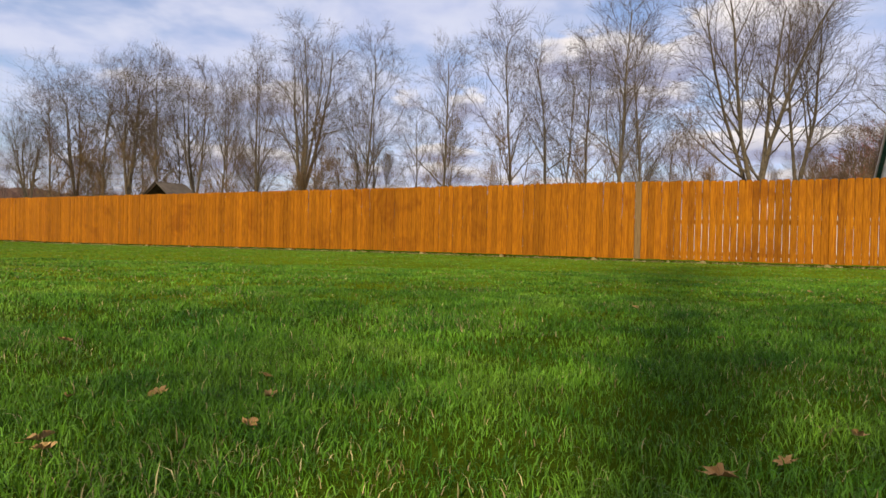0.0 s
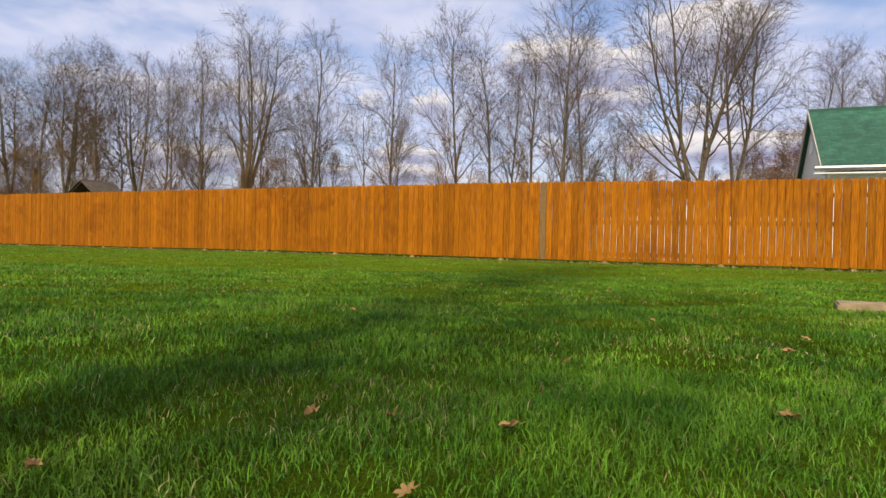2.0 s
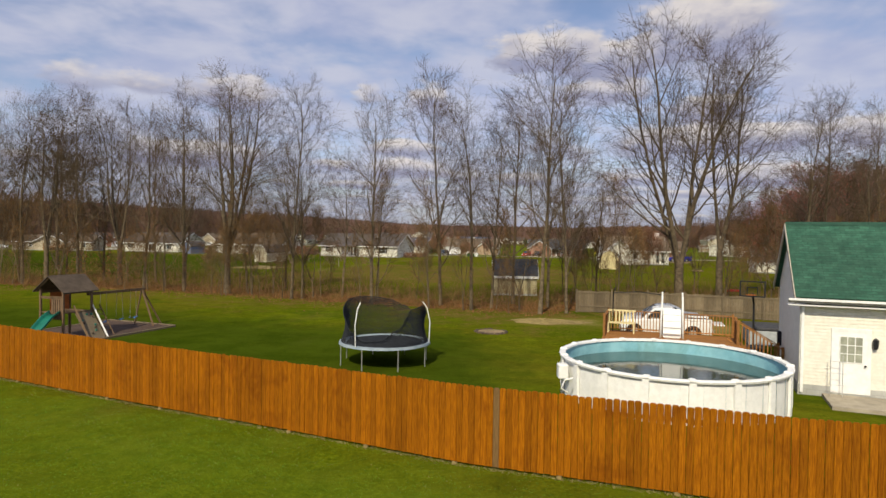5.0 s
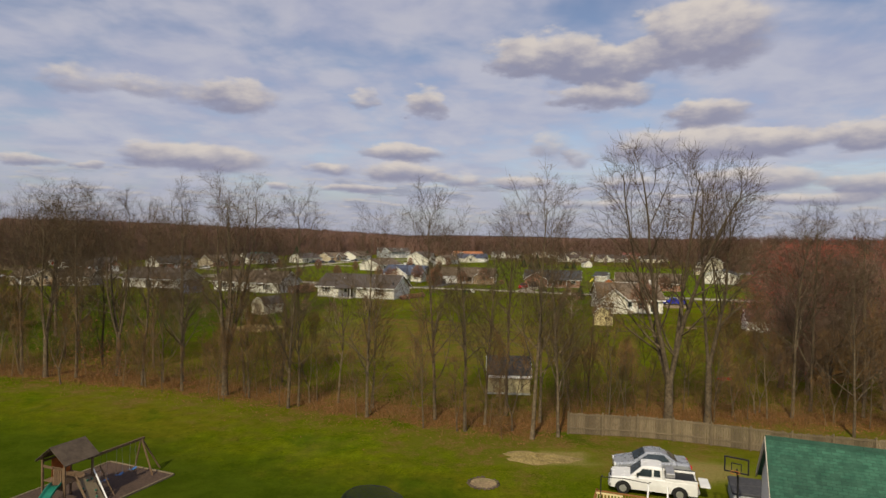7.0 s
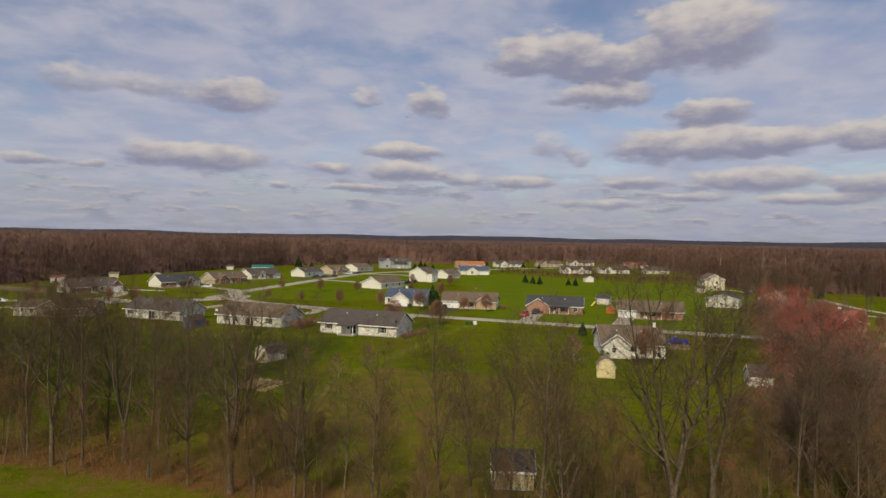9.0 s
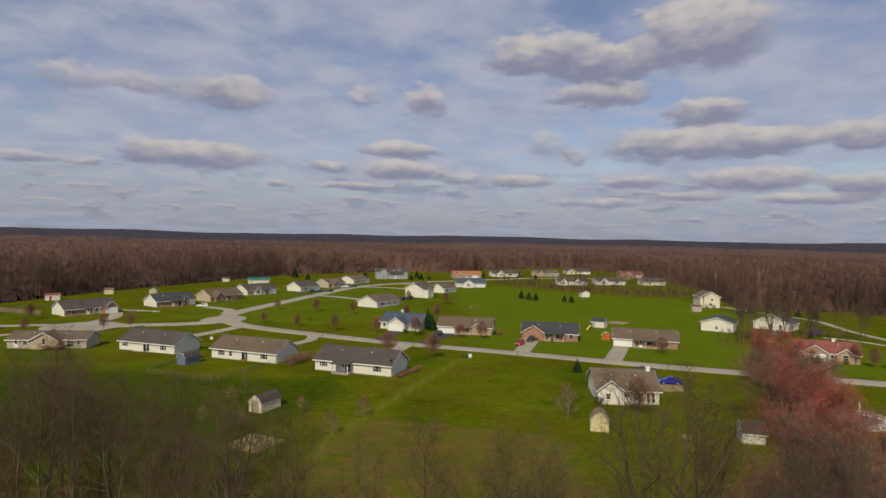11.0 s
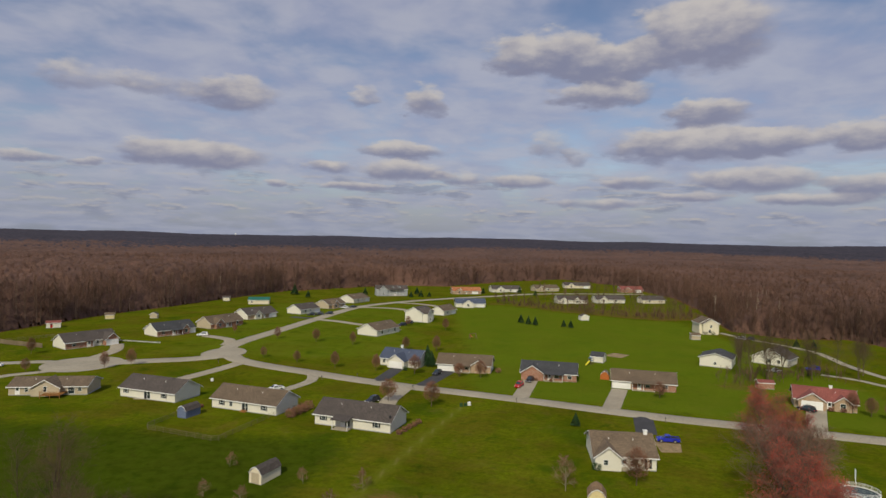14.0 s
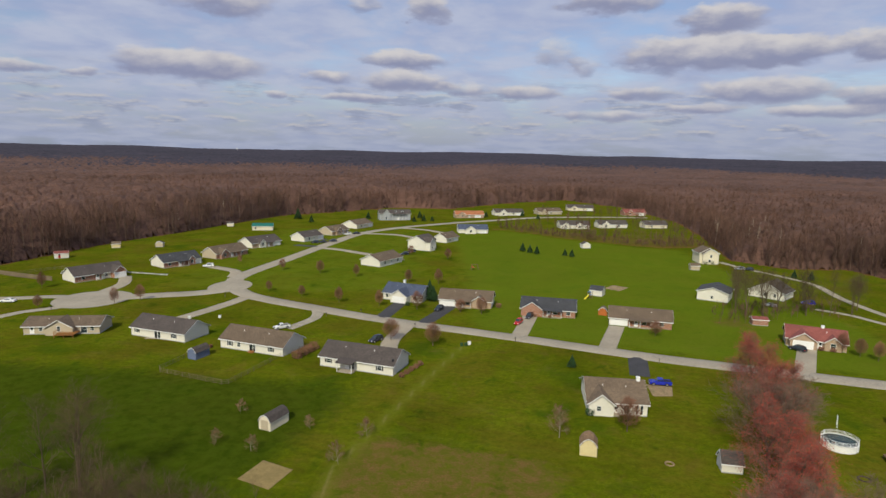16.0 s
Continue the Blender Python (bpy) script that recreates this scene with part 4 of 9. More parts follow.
def house(label, x, y, yaw, L, D=8.6, wh=2.6, rh=2.3, wall="white", roof="r_grey", ridge="x", feats=(), trim="whitetrim", ov=0.45, category="house", name="house", vents=2):
    """A gabled building. Local x runs along the side that faces the viewer's yard, y goes back, and the front stands on y = 0."""
    x, y = site(x, y)
    z = lz(x, y)
    ob = thing(name, label, category, pose(x, y, z, 0, 0, yaw))
    part("wall", recalc(gable_walls(L, D, wh, rh, ridge), "wall", M[wall]), M[wall], ob)
    part("foundation", MB().box(-0.03, -0.03, -0.6, L + 0.03, D + 0.03, 0.18), M["block"], ob)
    t = 0.10
    if ridge == "x":
        k = rh / (D / 2)
        up = wh - ov * k + t
        slabs = [((-ov, -ov, up), (L + ov, -ov, up), (L + ov, D / 2, wh + rh + t), (-ov, D / 2, wh + rh + t)),
                 ((L + ov, D + ov, up), (-ov, D + ov, up), (-ov, D / 2, wh + rh + t), (L + ov, D / 2, wh + rh + t))]
        eaves = MB().box(-ov, -ov - 0.05, up - 0.24, L + ov, -ov + 0.06, up - 0.03).box(-ov, D + ov - 0.06, up - 0.24, L + ov, D + ov + 0.05, up - 0.03)
        for xx in (-ov - 0.02, L + ov - 0.02):
            for (y0, y1) in ((-ov, D / 2), (D + ov, D / 2)):
                eaves.add([(xx + dx, yy, zz) for dx in (0, 0.04) for yy, zz in ((y0, up - 0.22), (y1, wh + rh + t - 0.22), (y1, wh + rh + t - 0.02), (y0, up - 0.02))],
                          [(0, 1, 2, 3), (7, 6, 5, 4), (0, 4, 5, 1), (1, 5, 6, 2), (2, 6, 7, 3), (3, 7, 4, 0)])
    else:
        k = rh / (L / 2)
        up = wh - ov * k + t
        slabs = [((-ov, D + ov, up), (-ov, -ov, up), (L / 2, -ov, wh + rh + t), (L / 2, D + ov, wh + rh + t)),
                 ((L + ov, -ov, up), (L + ov, D + ov, up), (L / 2, D + ov, wh + rh + t), (L / 2, -ov, wh + rh + t))]
        eaves = MB().box(-ov - 0.05, -ov, up - 0.24, -ov + 0.06, D + ov, up - 0.03).box(L + ov - 0.06, -ov, up - 0.24, L + ov + 0.05, D + ov, up - 0.03)
        for yy in (-ov - 0.02, D + ov - 0.02):
            for (x0, x1) in ((-ov, L / 2), (L + ov, L / 2)):
                eaves.add([(xx, yy + dy, zz) for dy in (0, 0.04) for xx, zz in ((x0, up - 0.22), (x1, wh + rh + t - 0.22), (x1, wh + rh + t - 0.02), (x0, up - 0.02))],
                          [(0, 1, 2, 3), (7, 6, 5, 4), (0, 4, 5, 1), (1, 5, 6, 2), (2, 6, 7, 3), (3, 7, 4, 0)])
    rf = roof_part("roof", slabs, M[roof], ob)
    part("eave_trim", eaves, M[trim], ob)
    if ridge == "x":
        for i in range(vents):
            xx, yy = L * (0.28 + 0.4 * i), D * 0.32
            zz = wh + rh * yy / (D / 2)
            part("roof_vent", MB().tube([(xx, yy, zz), (xx, yy, zz + 0.42)], 0.06, 6), M["whitetrim"], rf)
    fronts = []
    for ft in feats:
        kind, a = ft[0], ft[1:]
        if kind == "wing":                       # a gable that comes forward
            x0, x1, out, h2 = a[:4]
            mt = M[a[4]] if len(a) > 4 else M[wall]
            mid, base = (x0 + x1) / 2, wh
            part("wing_wall", recalc(MB().prism([(x0, -0.5), (x1, -0.5), (x1, base), (mid, base + h2), (x0, base)], -out, 0.5, "y"), "wing_wall", mt), mt, ob)
            s2 = h2 / ((x1 - x0) / 2)
            uu = base - ov * s2 + t
            back = min(D / 2, h2 / (rh / (D / 2)))
            roof_part("wing_roof", [((x0 - ov, -0.05, uu), (x0 - ov, -out - ov, uu), (mid, -out - ov, base + h2 + t), (mid, back, base + h2 + t)),
                                    ((x1 + ov, -out - ov, uu), (x1 + ov, -0.05, uu), (mid, back, base + h2 + t), (mid, -out - ov, base + h2 + t))], M[roof], ob)
            rk = MB()
            for (xa, xb) in ((x0 - ov, mid), (x1 + ov, mid)):
                rk.add([(xx, -out - ov - 0.03 + dy, zz) for dy in (0, 0.04) for xx, zz in ((xa, uu - 0.22), (xb, base + h2 + t - 0.22), (xb, base + h2 + t - 0.02), (xa, uu - 0.02))],
                       [(0, 1, 2, 3), (7, 6, 5, 4), (0, 4, 5, 1), (1, 5, 6, 2), (2, 6, 7, 3), (3, 7, 4, 0)])
            part("wing_trim", rk, M[trim], ob)
            fronts.append((x0, x1, -out))
        elif kind == "dormer":                   # a small gable that sits on the roof slope
            xc, wd, yy = a
            zz = wh + rh * yy / (D / 2)
            dm = part("dormer", recalc(MB().prism([(xc - wd / 2, zz - 0.4), (xc + wd / 2, zz - 0.4), (xc + wd / 2, zz + 0.9), (xc, zz + 1.6), (xc - wd / 2, zz + 0.9)], yy, D / 2, "y"), "dormer", M[wall]), M[wall], ob)
            roof_part("dormer_roof", [((xc - wd / 2 - 0.2, D / 2, zz + 0.75), (xc - wd / 2 - 0.2, yy - 0.2, zz + 0.75), (xc, yy - 0.2, zz + 1.7), (xc, D / 2, zz + 1.7)),
                                      ((xc + wd / 2 + 0.2, yy - 0.2, zz + 0.75), (xc + wd / 2 + 0.2, D / 2, zz + 0.75), (xc, D / 2, zz + 1.7), (xc, yy - 0.2, zz + 1.7))], M[roof], dm)
            window(ob, xc, yy - 0.01, zz - 0.1, wd * 0.5, 0.9)
        else:
            f0 = next((f for xa, xb, f in fronts if xa <= a[0] <= xb), 0.0)
            if kind == "win":
                window(ob, a[0], f0 - 0.003, a[3] if len(a) > 3 else 0.95, a[1], a[2], shutters=M[a[4]] if len(a) > 4 else None)
            elif kind == "gwin":                 # a window on the right gable wall
                window(ob, 0, 0, 0, a[1], a[2], m=Matrix.Translation((L + 0.003, a[0], 0.95)) @ Matrix.Rotation(math.pi / 2, 4, "Z"))
            elif kind == "door":
                door(ob, a[0], f0 - 0.003, 0.18, material=M[a[1]] if len(a) > 1 else None, glazed=True)
            elif kind == "garage":
                garage(ob, a[0], f0 - 0.003, a[1])
            elif kind == "clad":                 # another cladding over a stretch of the front
                part("cladding", MB().box(a[0], f0 - 0.03, 0.0, a[1], f0 + 0.02, wh - 0.08), M[a[2]], ob)
                fronts.insert(0, (a[0], a[1], f0 - 0.03))
            elif kind == "gclad":                # the left gable wall clad in another material
                part("gable_cladding", recalc(MB().prism([(0.0, 0), (D, 0), (D, wh), (D / 2, wh + rh), (0, wh)], -0.03, 0.01, "x"), "gable_cladding", M[a[1]]), M[a[1]], ob)
            elif kind == "porch":                # slab, posts and a roof carried forward
                x0, x1, out = a
                part("porch_slab", MB().box(x0, -out, -0.3, x1, 0, 0.15), M["concrete"], ob)
                n = max(2, int((x1 - x0) / 2.4) + 1)
                for i in range(n):
                    xx = x0 + 0.12 + (x1 - x0 - 0.24) * i / (n - 1)
                    part("porch_post", MB().box(xx - 0.07, -out + 0.05, 0.15, xx + 0.07, -out + 0.19, wh - 0.25), M["whitetrim"], ob)
                roof_part("porch_roof", [((x0 - 0.2, -out - 0.3, wh - 0.2), (x1 + 0.2, -out - 0.3, wh - 0.2), (x1 + 0.2, 0.4, wh + 0.28), (x0 - 0.2, 0.4, wh + 0.28))], M[roof], ob)
            elif kind == "patio":
                part("patio", MB().box(a[0], -a[2], -0.3, a[1], -0.02, 0.06), M["concrete"], ob)
            elif kind == "chimney":
                part("chimney", MB().box(a[0] - 0.35, a[1] - 0.35, wh, a[0] + 0.35, a[1] + 0.35, wh + rh + 0.6).box(a[0] - 0.42, a[1] - 0.42, wh + rh + 0.6, a[0] + 0.42, a[1] + 0.42, wh + rh + 0.72), M["whitetrim"], ob)
            elif kind == "dish":
                part("satellite_dish", MB().tube([(a[0], a[1], a[2]), (a[0] - 0.05, a[1] - 0.12, a[2] + 0.5)], 0.02, 5).tube([(a[0] - 0.05, a[1] - 0.12, a[2] + 0.5), (a[0] - 0.1, a[1] - 0.2, a[2] + 0.55)], [0.35, 0.05], 14), M["black"], ob)
            elif kind == "steps":
                for i in range(3):
                    part("step", MB().box(a[0] - 0.8, -0.3 * (i + 1), -0.3, a[0] + 0.8, -0.3 * i - 0.004, 0.45 - 0.15 * i), M[a[1]], ob)
            elif kind == "deck":
                x0, x1, out, hh = a
                dk = part("deck", MB().box(x0, -out, hh - 0.12, x1, -0.02, hh), M["deckwood"], ob)
                for xx in (x0 + 0.1, (x0 + x1) / 2, x1 - 0.1):
                    part("post", MB().box(xx - 0.06, -out, -0.3, xx + 0.06, -out + 0.12, hh + 0.95), M["deckwood"], dk)
                rl = MB().box(x0, -out, hh + 0.85, x1, -out + 0.1, hh + 0.93).box(x0, -out, hh + 0.85, x0 + 0.08, 0, hh + 0.93)
                for i in range(int((x1 - x0) / 0.3)):
                    rl.box(x0 + 0.3 * i, -out + 0.03, hh, x0 + 0.3 * i + 0.05, -out + 0.07, hh + 0.86)
                part("railing", rl, M["deckwood"], dk)
    return ob


# the row of houses whose backs face the yard
house("tan split-level house with a brown roof and a wooden back deck", -110.5, 154.5, 8, 19.5, 8.5, 2.4, 1.6, "tan", "r_brown",
      feats=[("wing", 6.2, 13.2, 1.6, 2.0), ("deck", 9.5, 14.5, 4.2, 0.9), ("win", 9.7, 0.8, 1.3, 1.3), ("door", 2.2), ("win", 15.5, 1.6, 1.9, 0.3), ("win", 17.6, 0.9, 1.0), ("win", 4.4, 0.9, 1.0)])
house("long white ranch house with a grey shingle roof", -83, 156.5, -19, 18.2, 9.2, 2.6, 2.5, "white", "r_grey",
      feats=[("win", 2.0, 0.9, 1.0, 1.1, "black"), ("door", 8.6, "black"), ("win", 9.6, 1.0, 1.9, 0.3), ("win", 14.6, 1.0, 1.1, 0.95, "black"), ("patio", 5.5, 9.5, 2.8)])
house("long white ranch house with a brown shingle roof", -56.1, 148, -20, 19.1, 9.2, 2.6, 2.5, "white", "r_brown",
      feats=[("win", 3.0, 0.9, 1.1, 0.95, "black"), ("win", 5.8, 0.9, 1.1), ("door", 9.6, "black"), ("win", 10.4, 0.9, 1.9, 0.3), ("win", 15.6, 1.0, 1.1, 0.95, "black"), ("steps", 9.8, "deckwood")])
house("long white ranch house with a grey roof and covered patio", -28.6, 136.5, -18.5, 19.0, 9.2, 2.6, 2.5, "white", "r_grey",
      feats=[("win", 2.2, 1.0, 1.0, 1.1, "black"), ("porch", 5.6, 9.6, 2.4), ("door", 7.2), ("win", 8.4, 1.3, 1.8, 0.3), ("win", 15.6, 1.0, 1.2, 0.95, "black"), ("dish", 18.6, 0.8, 3.1)])
house("white house with a tan roof and front gable", 28.7, 114.6, -6, 11.6, 12.5, 2.7, 2.6, "white", "r_fawn",
      feats=[("wing", 0, 4.9, 1.2, 1.9), ("win", 2.0, 0.8, 0.9, 1.1), ("steps", 5.4, "concrete"), ("door", 5.6), ("win", 7.6, 1.2, 1.2), ("win", 10.5, 0.5, 1.8, 0.4), ("win", 9.6, 0.5, 1.8, 0.4), ("chimney", 10.6, 6.0)])
# across the road
house("white house with a blue-grey roof and a front garage", -21.5, 206, -22, 14.5, 9.5, 2.7, 2.7, "white", "r_blue",
      feats=[("wing", 4.4, 10.6, 3.0, 2.0), ("garage", 7.5, 4.6), ("win", 1.6, 1.0, 1.2), ("win", 3.2, 1.0, 1.2), ("chimney", 5.0, 7.2), ("win", 12.5, 1.0, 1.2)])
house("brick ranch house with a brown roof and a porch", -2.1, 197.7, -10, 18.0, 9.0, 2.6, 2.6, "white", "r_brown",
      feats=[("clad", 5.6, 18.0, "tanbrick"), ("wing", 11.4, 16.2, 0.8, 1.6, "tanbrick"), ("garage", 2.8, 4.6), ("porch", 5.8, 11.2, 1.6), ("door", 8.0), ("win", 9.8, 1.1, 1.4), ("win", 13.8, 1.4, 1.4)])
house("brick ranch house with a charcoal roof and a white garage", 23.8, 188, -12, 17.4, 9.5, 2.6, 2.6, "white", "r_dark",
      feats=[("clad", 0.0, 17.4, "brick"), ("wing", 0.2, 7.0, 1.2, 2.2, "brick"), ("garage", 3.6, 4.8), ("porch", 7.2, 13.2, 1.6), ("door", 9.0), ("win", 11.2, 1.3, 1.4), ("win", 15.2, 1.3, 1.4)])
house("brick ranch house with a brown roof, porch and garage", 49.1, 178.6, -15, 18.4, 9.0, 2.6, 2.5, "white", "r_brown",
      feats=[("clad", 5.6, 18.4, "brick"), ("garage", 2.9, 4.8), ("porch", 5.9, 12.4, 1.6), ("door", 8.0), ("win", 10.4, 1.2, 1.4), ("win", 15.4, 1.3, 1.4)])
house("brick house with a red roof and a white garage door", 92.4, 161.2, -24, 14.5, 9.0, 2.6, 2.5, "tanbrick", "r_red",
      feats=[("wing", 0.8, 7.2, 1.6, 2.0, "tanbrick"), ("garage", 4.0, 4.8), ("wing", 9.2, 13.2, 0.8, 1.5, "tanbrick"), ("win", 11.2, 1.2, 1.3), ("door", 8.2), ("chimney", 9.0, 4.6)])
house("white pole barn with a charcoal roof", 90.8, 218, -31, 10.7, 11.5, 3.4, 1.7, "white", "r_dark", "y", feats=[("win", 5.2, 0.8, 0.9)], category="barn", name="barn", vents=0)
house("cream two-storey house with gables", 121.8, 294, -2, 9.4, 9.5, 5.4, 2.4, "cream", "r_brown", "y", feats=[("wing", 1.2, 8.4, 1.6, 2.2), ("win", 5.0, 1.0, 1.2, 3.4), ("win", 4.4, 1.0, 1.4)], vents=0)
house("white house with a steep front gable", 113.5, 226.5, -45, 12.5, 11.0, 2.8, 3.4, "white", "r_grey", "y", feats=[("win", 6.0, 1.2, 1.2, 0.95), ("win", 9.4, 1.0, 1.2)], vents=0)
# the far row: white or tan gable ends, with the fronts turned to the street
for lab, x, y, yaw, L, D, wl, rf, ft in (
        ("white and brick house with grey roofs and a garage wing", -137.4, 221.1, 55, 19.0, 10.3, "brick", "r_grey", [("gclad", 0, "white"), ("wing", 13.7, 18.6, 2.2, 2.2, "brick"), ("garage", 16.2, 4.4), ("win", 3.1, 1.2, 1.4), ("porch", 7.2, 9.7, 1.2), ("clad", 9.9, 13.4, "white"), ("win", 11.7, 1.0, 1.3), ("door", 8.5)]),
        ("white-gabled brick house with a charcoal roof", -118.7, 252.3, 54, 17.5, 10.5, "brick", "r_dark", [("gclad", 0, "white"), ("porch", 6.0, 10.8, 1.6), ("wing", 11.1, 14.2, 1.0, 1.8, "brick"), ("door", 7.7), ("win", 2.7, 1.2, 1.4), ("win", 12.6, 1.2, 1.4), ("clad", 14.3, 17.4, "white"), ("garage", 15.9, 3.2)]),
        ("tan brick house with a brown roof", -105.6, 276.1, 61, 19.0, 9.7, "brick", "r_brown", [("gclad", 0, "tan"), ("wing", 1.8, 6.2, 1.5, 2.0, "brick"), ("porch", 7.5, 13.7, 1.6), ("door", 9.7), ("win", 4.0, 1.2, 1.4), ("win", 15.5, 1.3, 1.4)]),
        ("white-gabled brick house with a grey roof", -99.6, 309.0, 54, 18.5, 11.5, "tanbrick", "r_grey", [("gclad", 0, "white"), ("wing", 4.1, 8.1, 1.0, 2.0, "white"), ("porch", 9.0, 13.1, 1.5), ("garage", 15.7, 4.6), ("win", 6.1, 1.2, 1.4), ("door", 10.4)])):
    house(lab, x, y, yaw, L, D, 2.6, 2.8, wl, rf, feats=ft)
for lab, x, y, yaw, L, D, wl, rf, rd, ft in (
        ("white-gabled house with a grey roof", -79.0, 334.8, 60, 15.0, 10.2, "white", "r_grey", "x", [("win", 4, 1.2, 1.4), ("garage", 13.5, 4.4), ("door", 8)]),
        ("tan brick house with a brown roof", -68.9, 362.5, 60, 15.5, 10.5, "tanbrick", "r_brown", "x", [("gclad", 0, "tan"), ("wing", 3, 8, 1.2, 2.0), ("win", 5.5, 1.2, 1.4), ("door", 10), ("win", 14, 1.2, 1.4)]),
        ("white-gabled house with a tan roof", -59.4, 397.2, 62, 17.5, 12.0, "cream", "r_brown", "x", [("gclad", 0, "white"), ("win", 5, 1.2, 1.4), ("door", 9), ("garage", 15.5, 4.6)]),
        ("grey two-storey house with dormers", -50.7, 451, 14, 23.5, 10.0, "grey", "r_grey", "x", [("wing", 2, 8, 1.5, 2.8), ("dormer", 12.5, 2.0, 1.4), ("dormer", 17.5, 2.0, 1.4), ("porch", 9.5, 20.0, 1.8), ("win", 5, 1.2, 1.4), ("door", 14)]),
        ("white house with a brown roof", -29.4, 265.6, 60, 17.5, 10.8, "white", "r_brown", "x", [("win", 4, 1.2, 1.4), ("door", 9), ("win", 14, 1.2, 1.4)]),
        ("white two-storey house with a lower wing", -11.6, 313.4, 62, 12.0, 10.5, "white", "r_grey", "x", [("wing", 0.5, 5.5, 3.0, 2.0), ("win", 8.5, 1.0, 1.3, 0.9), ("win", 3.0, 1.0, 1.3)]),
        ("white-gabled house with a grey-brown roof", -0.6, 342.8, 60, 14.0, 8.8, "white", "r_brown", "x", [("win", 4, 1.2, 1.4), ("garage", 11, 4.4)]),
        ("white house with blue-grey gables", 6.8, 387, 6, 19.0, 9.5, "white", "r_blue", "x", [("wing", 4, 11, 3.0, 2.4), ("win", 7.5, 1.4, 1.4), ("garage", 15.5, 4.6)]),
        ("low house with a rust-orange roof", 5.8, 478.5, 12, 23.0, 9.5, "tanbrick", "r_orange", "x", [("wing", 2, 8, 1.4, 2.2), ("win", 5, 1.4, 1.4), ("garage", 18, 4.8), ("door", 11)]),
        ("white house with grey gables", 38.4, 503, 14, 25.0, 10.0, "white", "r_grey", "x", [("wing", 3, 10, 2.0, 2.6), ("win", 6.5, 1.4, 1.4), ("win", 16, 1.4, 1.4), ("garage", 21, 4.8)]),
        ("tan house with a brown roof", 76.1, 520.5, 16, 22.0, 10.0, "tan", "r_brown", "x", [("wing", 2, 8, 1.5, 2.3), ("win", 12, 1.4, 1.4), ("door", 10)]),
        ("cream house with a grey roof", 109, 564, 1, 24.0, 10.0, "cream", "r_grey", "x", [("wing", 3, 9, 1.5, 2.3), ("win", 6, 1.4, 1.4), ("garage", 20, 4.8)]),
        ("brick house with a red-brown roof", 150.7, 527.6, 6, 19.5, 10.0, "brick", "r_red", "x", [("wing", 2, 8, 1.5, 2.3, "brick"), ("win", 5, 1.4, 1.4), ("garage", 15.5, 4.8)]),
        ("white house with gables behind a tree line", 77.7, 423.6, 6, 21.0, 9.5, "white", "r_grey", "x", [("wing", 1, 6, 1.5, 2.0), ("wing", 11, 16, 1.5, 2.0), ("win", 3.5, 1.2, 1.4), ("win", 13.5, 1.2, 1.4)]),
        ("white house with a grey roof behind a tree line", 106.2, 432, 8, 21.5, 9.5, "white", "r_grey", "x", [("wing", 2, 8, 1.5, 2.4), ("win", 5, 1.4, 1.4), ("win", 15, 1.4, 1.4)]),
        ("pale house behind a tree line", 140, 436, 8, 17.0, 9.5, "cream", "r_grey", "x", [("win", 5, 1.4, 1.4)])):
    two = "two-storey" in lab
    house(lab, x, y, yaw, L, D, 5.0 if two else 2.7, 2.6, wl, rf, rd, ft)


# ---- sheds ----
def gambrel(label, x, y, yaw, L, D, wall, roof, wh=1.75, category="shed", doors="whitetrim", side="front"):
    """A small barn with a broken-pitched roof; its gable faces front."""
    x, y = site(x, y)
    z = lz(x, y)
    ob = thing("shed", label, category, pose(x, y, z, 0, 0, yaw))
    a, b, h1, h2 = 0.0, L * 0.2, wh + L * 0.28, wh + L * 0.42
    prof = [(0, -0.3), (L, -0.3), (L, wh), (L - b, h1), (L / 2, h2), (b, h1), (0, wh)]
    part("wall", recalc(MB().prism(prof, 0, D, "y"), "wall", M[wall]), M[wall], ob)
    t = 0.06
    pr = [(-0.12, wh - 0.1), (b, h1 + t), (L / 2, h2 + t), (L - b, h1 + t), (L + 0.12, wh - 0.1)]
    roof_part("roof", [((p[0], -0.12, p[1]), (p[0], D + 0.12, p[1]), (q[0], D + 0.12, q[1]), (q[0], -0.12, q[1])) for p, q in zip(pr, pr[1:])], M[roof], ob)
    tr = MB()
    for p, q in zip(pr, pr[1:]):
        tr.add([(xx, -0.15 + dy, zz) for dy in (0, 0.04) for xx, zz in ((p[0], p[1] - 0.12), (q[0], q[1] - 0.12), (q[0], q[1]), (p[0], p[1]))],
               [(0, 1, 2, 3), (7, 6, 5, 4), (0, 4, 5, 1), (1, 5, 6, 2), (2, 6, 7, 3), (3, 7, 4, 0)])
    part("trim", tr, M["whitetrim"], ob)
    if doors:
        for s in (-1, 1):
            part("door", MB().box(L / 2 + s * 0.42 - 0.40, -0.05, 0.05, L / 2 + s * 0.42 + 0.40, 0.0, min(wh + 0.1, 1.9)).box(L / 2 + s * 0.42 - 0.36, -0.065, 0.85, L / 2 + s * 0.42 + 0.36, -0.05, 0.95), M[doors], ob)
    part("skid", MB().box(0.1, 0.05, -0.35, 0.25, D - 0.05, -0.001).box(L - 0.25, 0.05, -0.35, L - 0.1, D - 0.05, -0.001), M["greywood"], ob)
    return ob


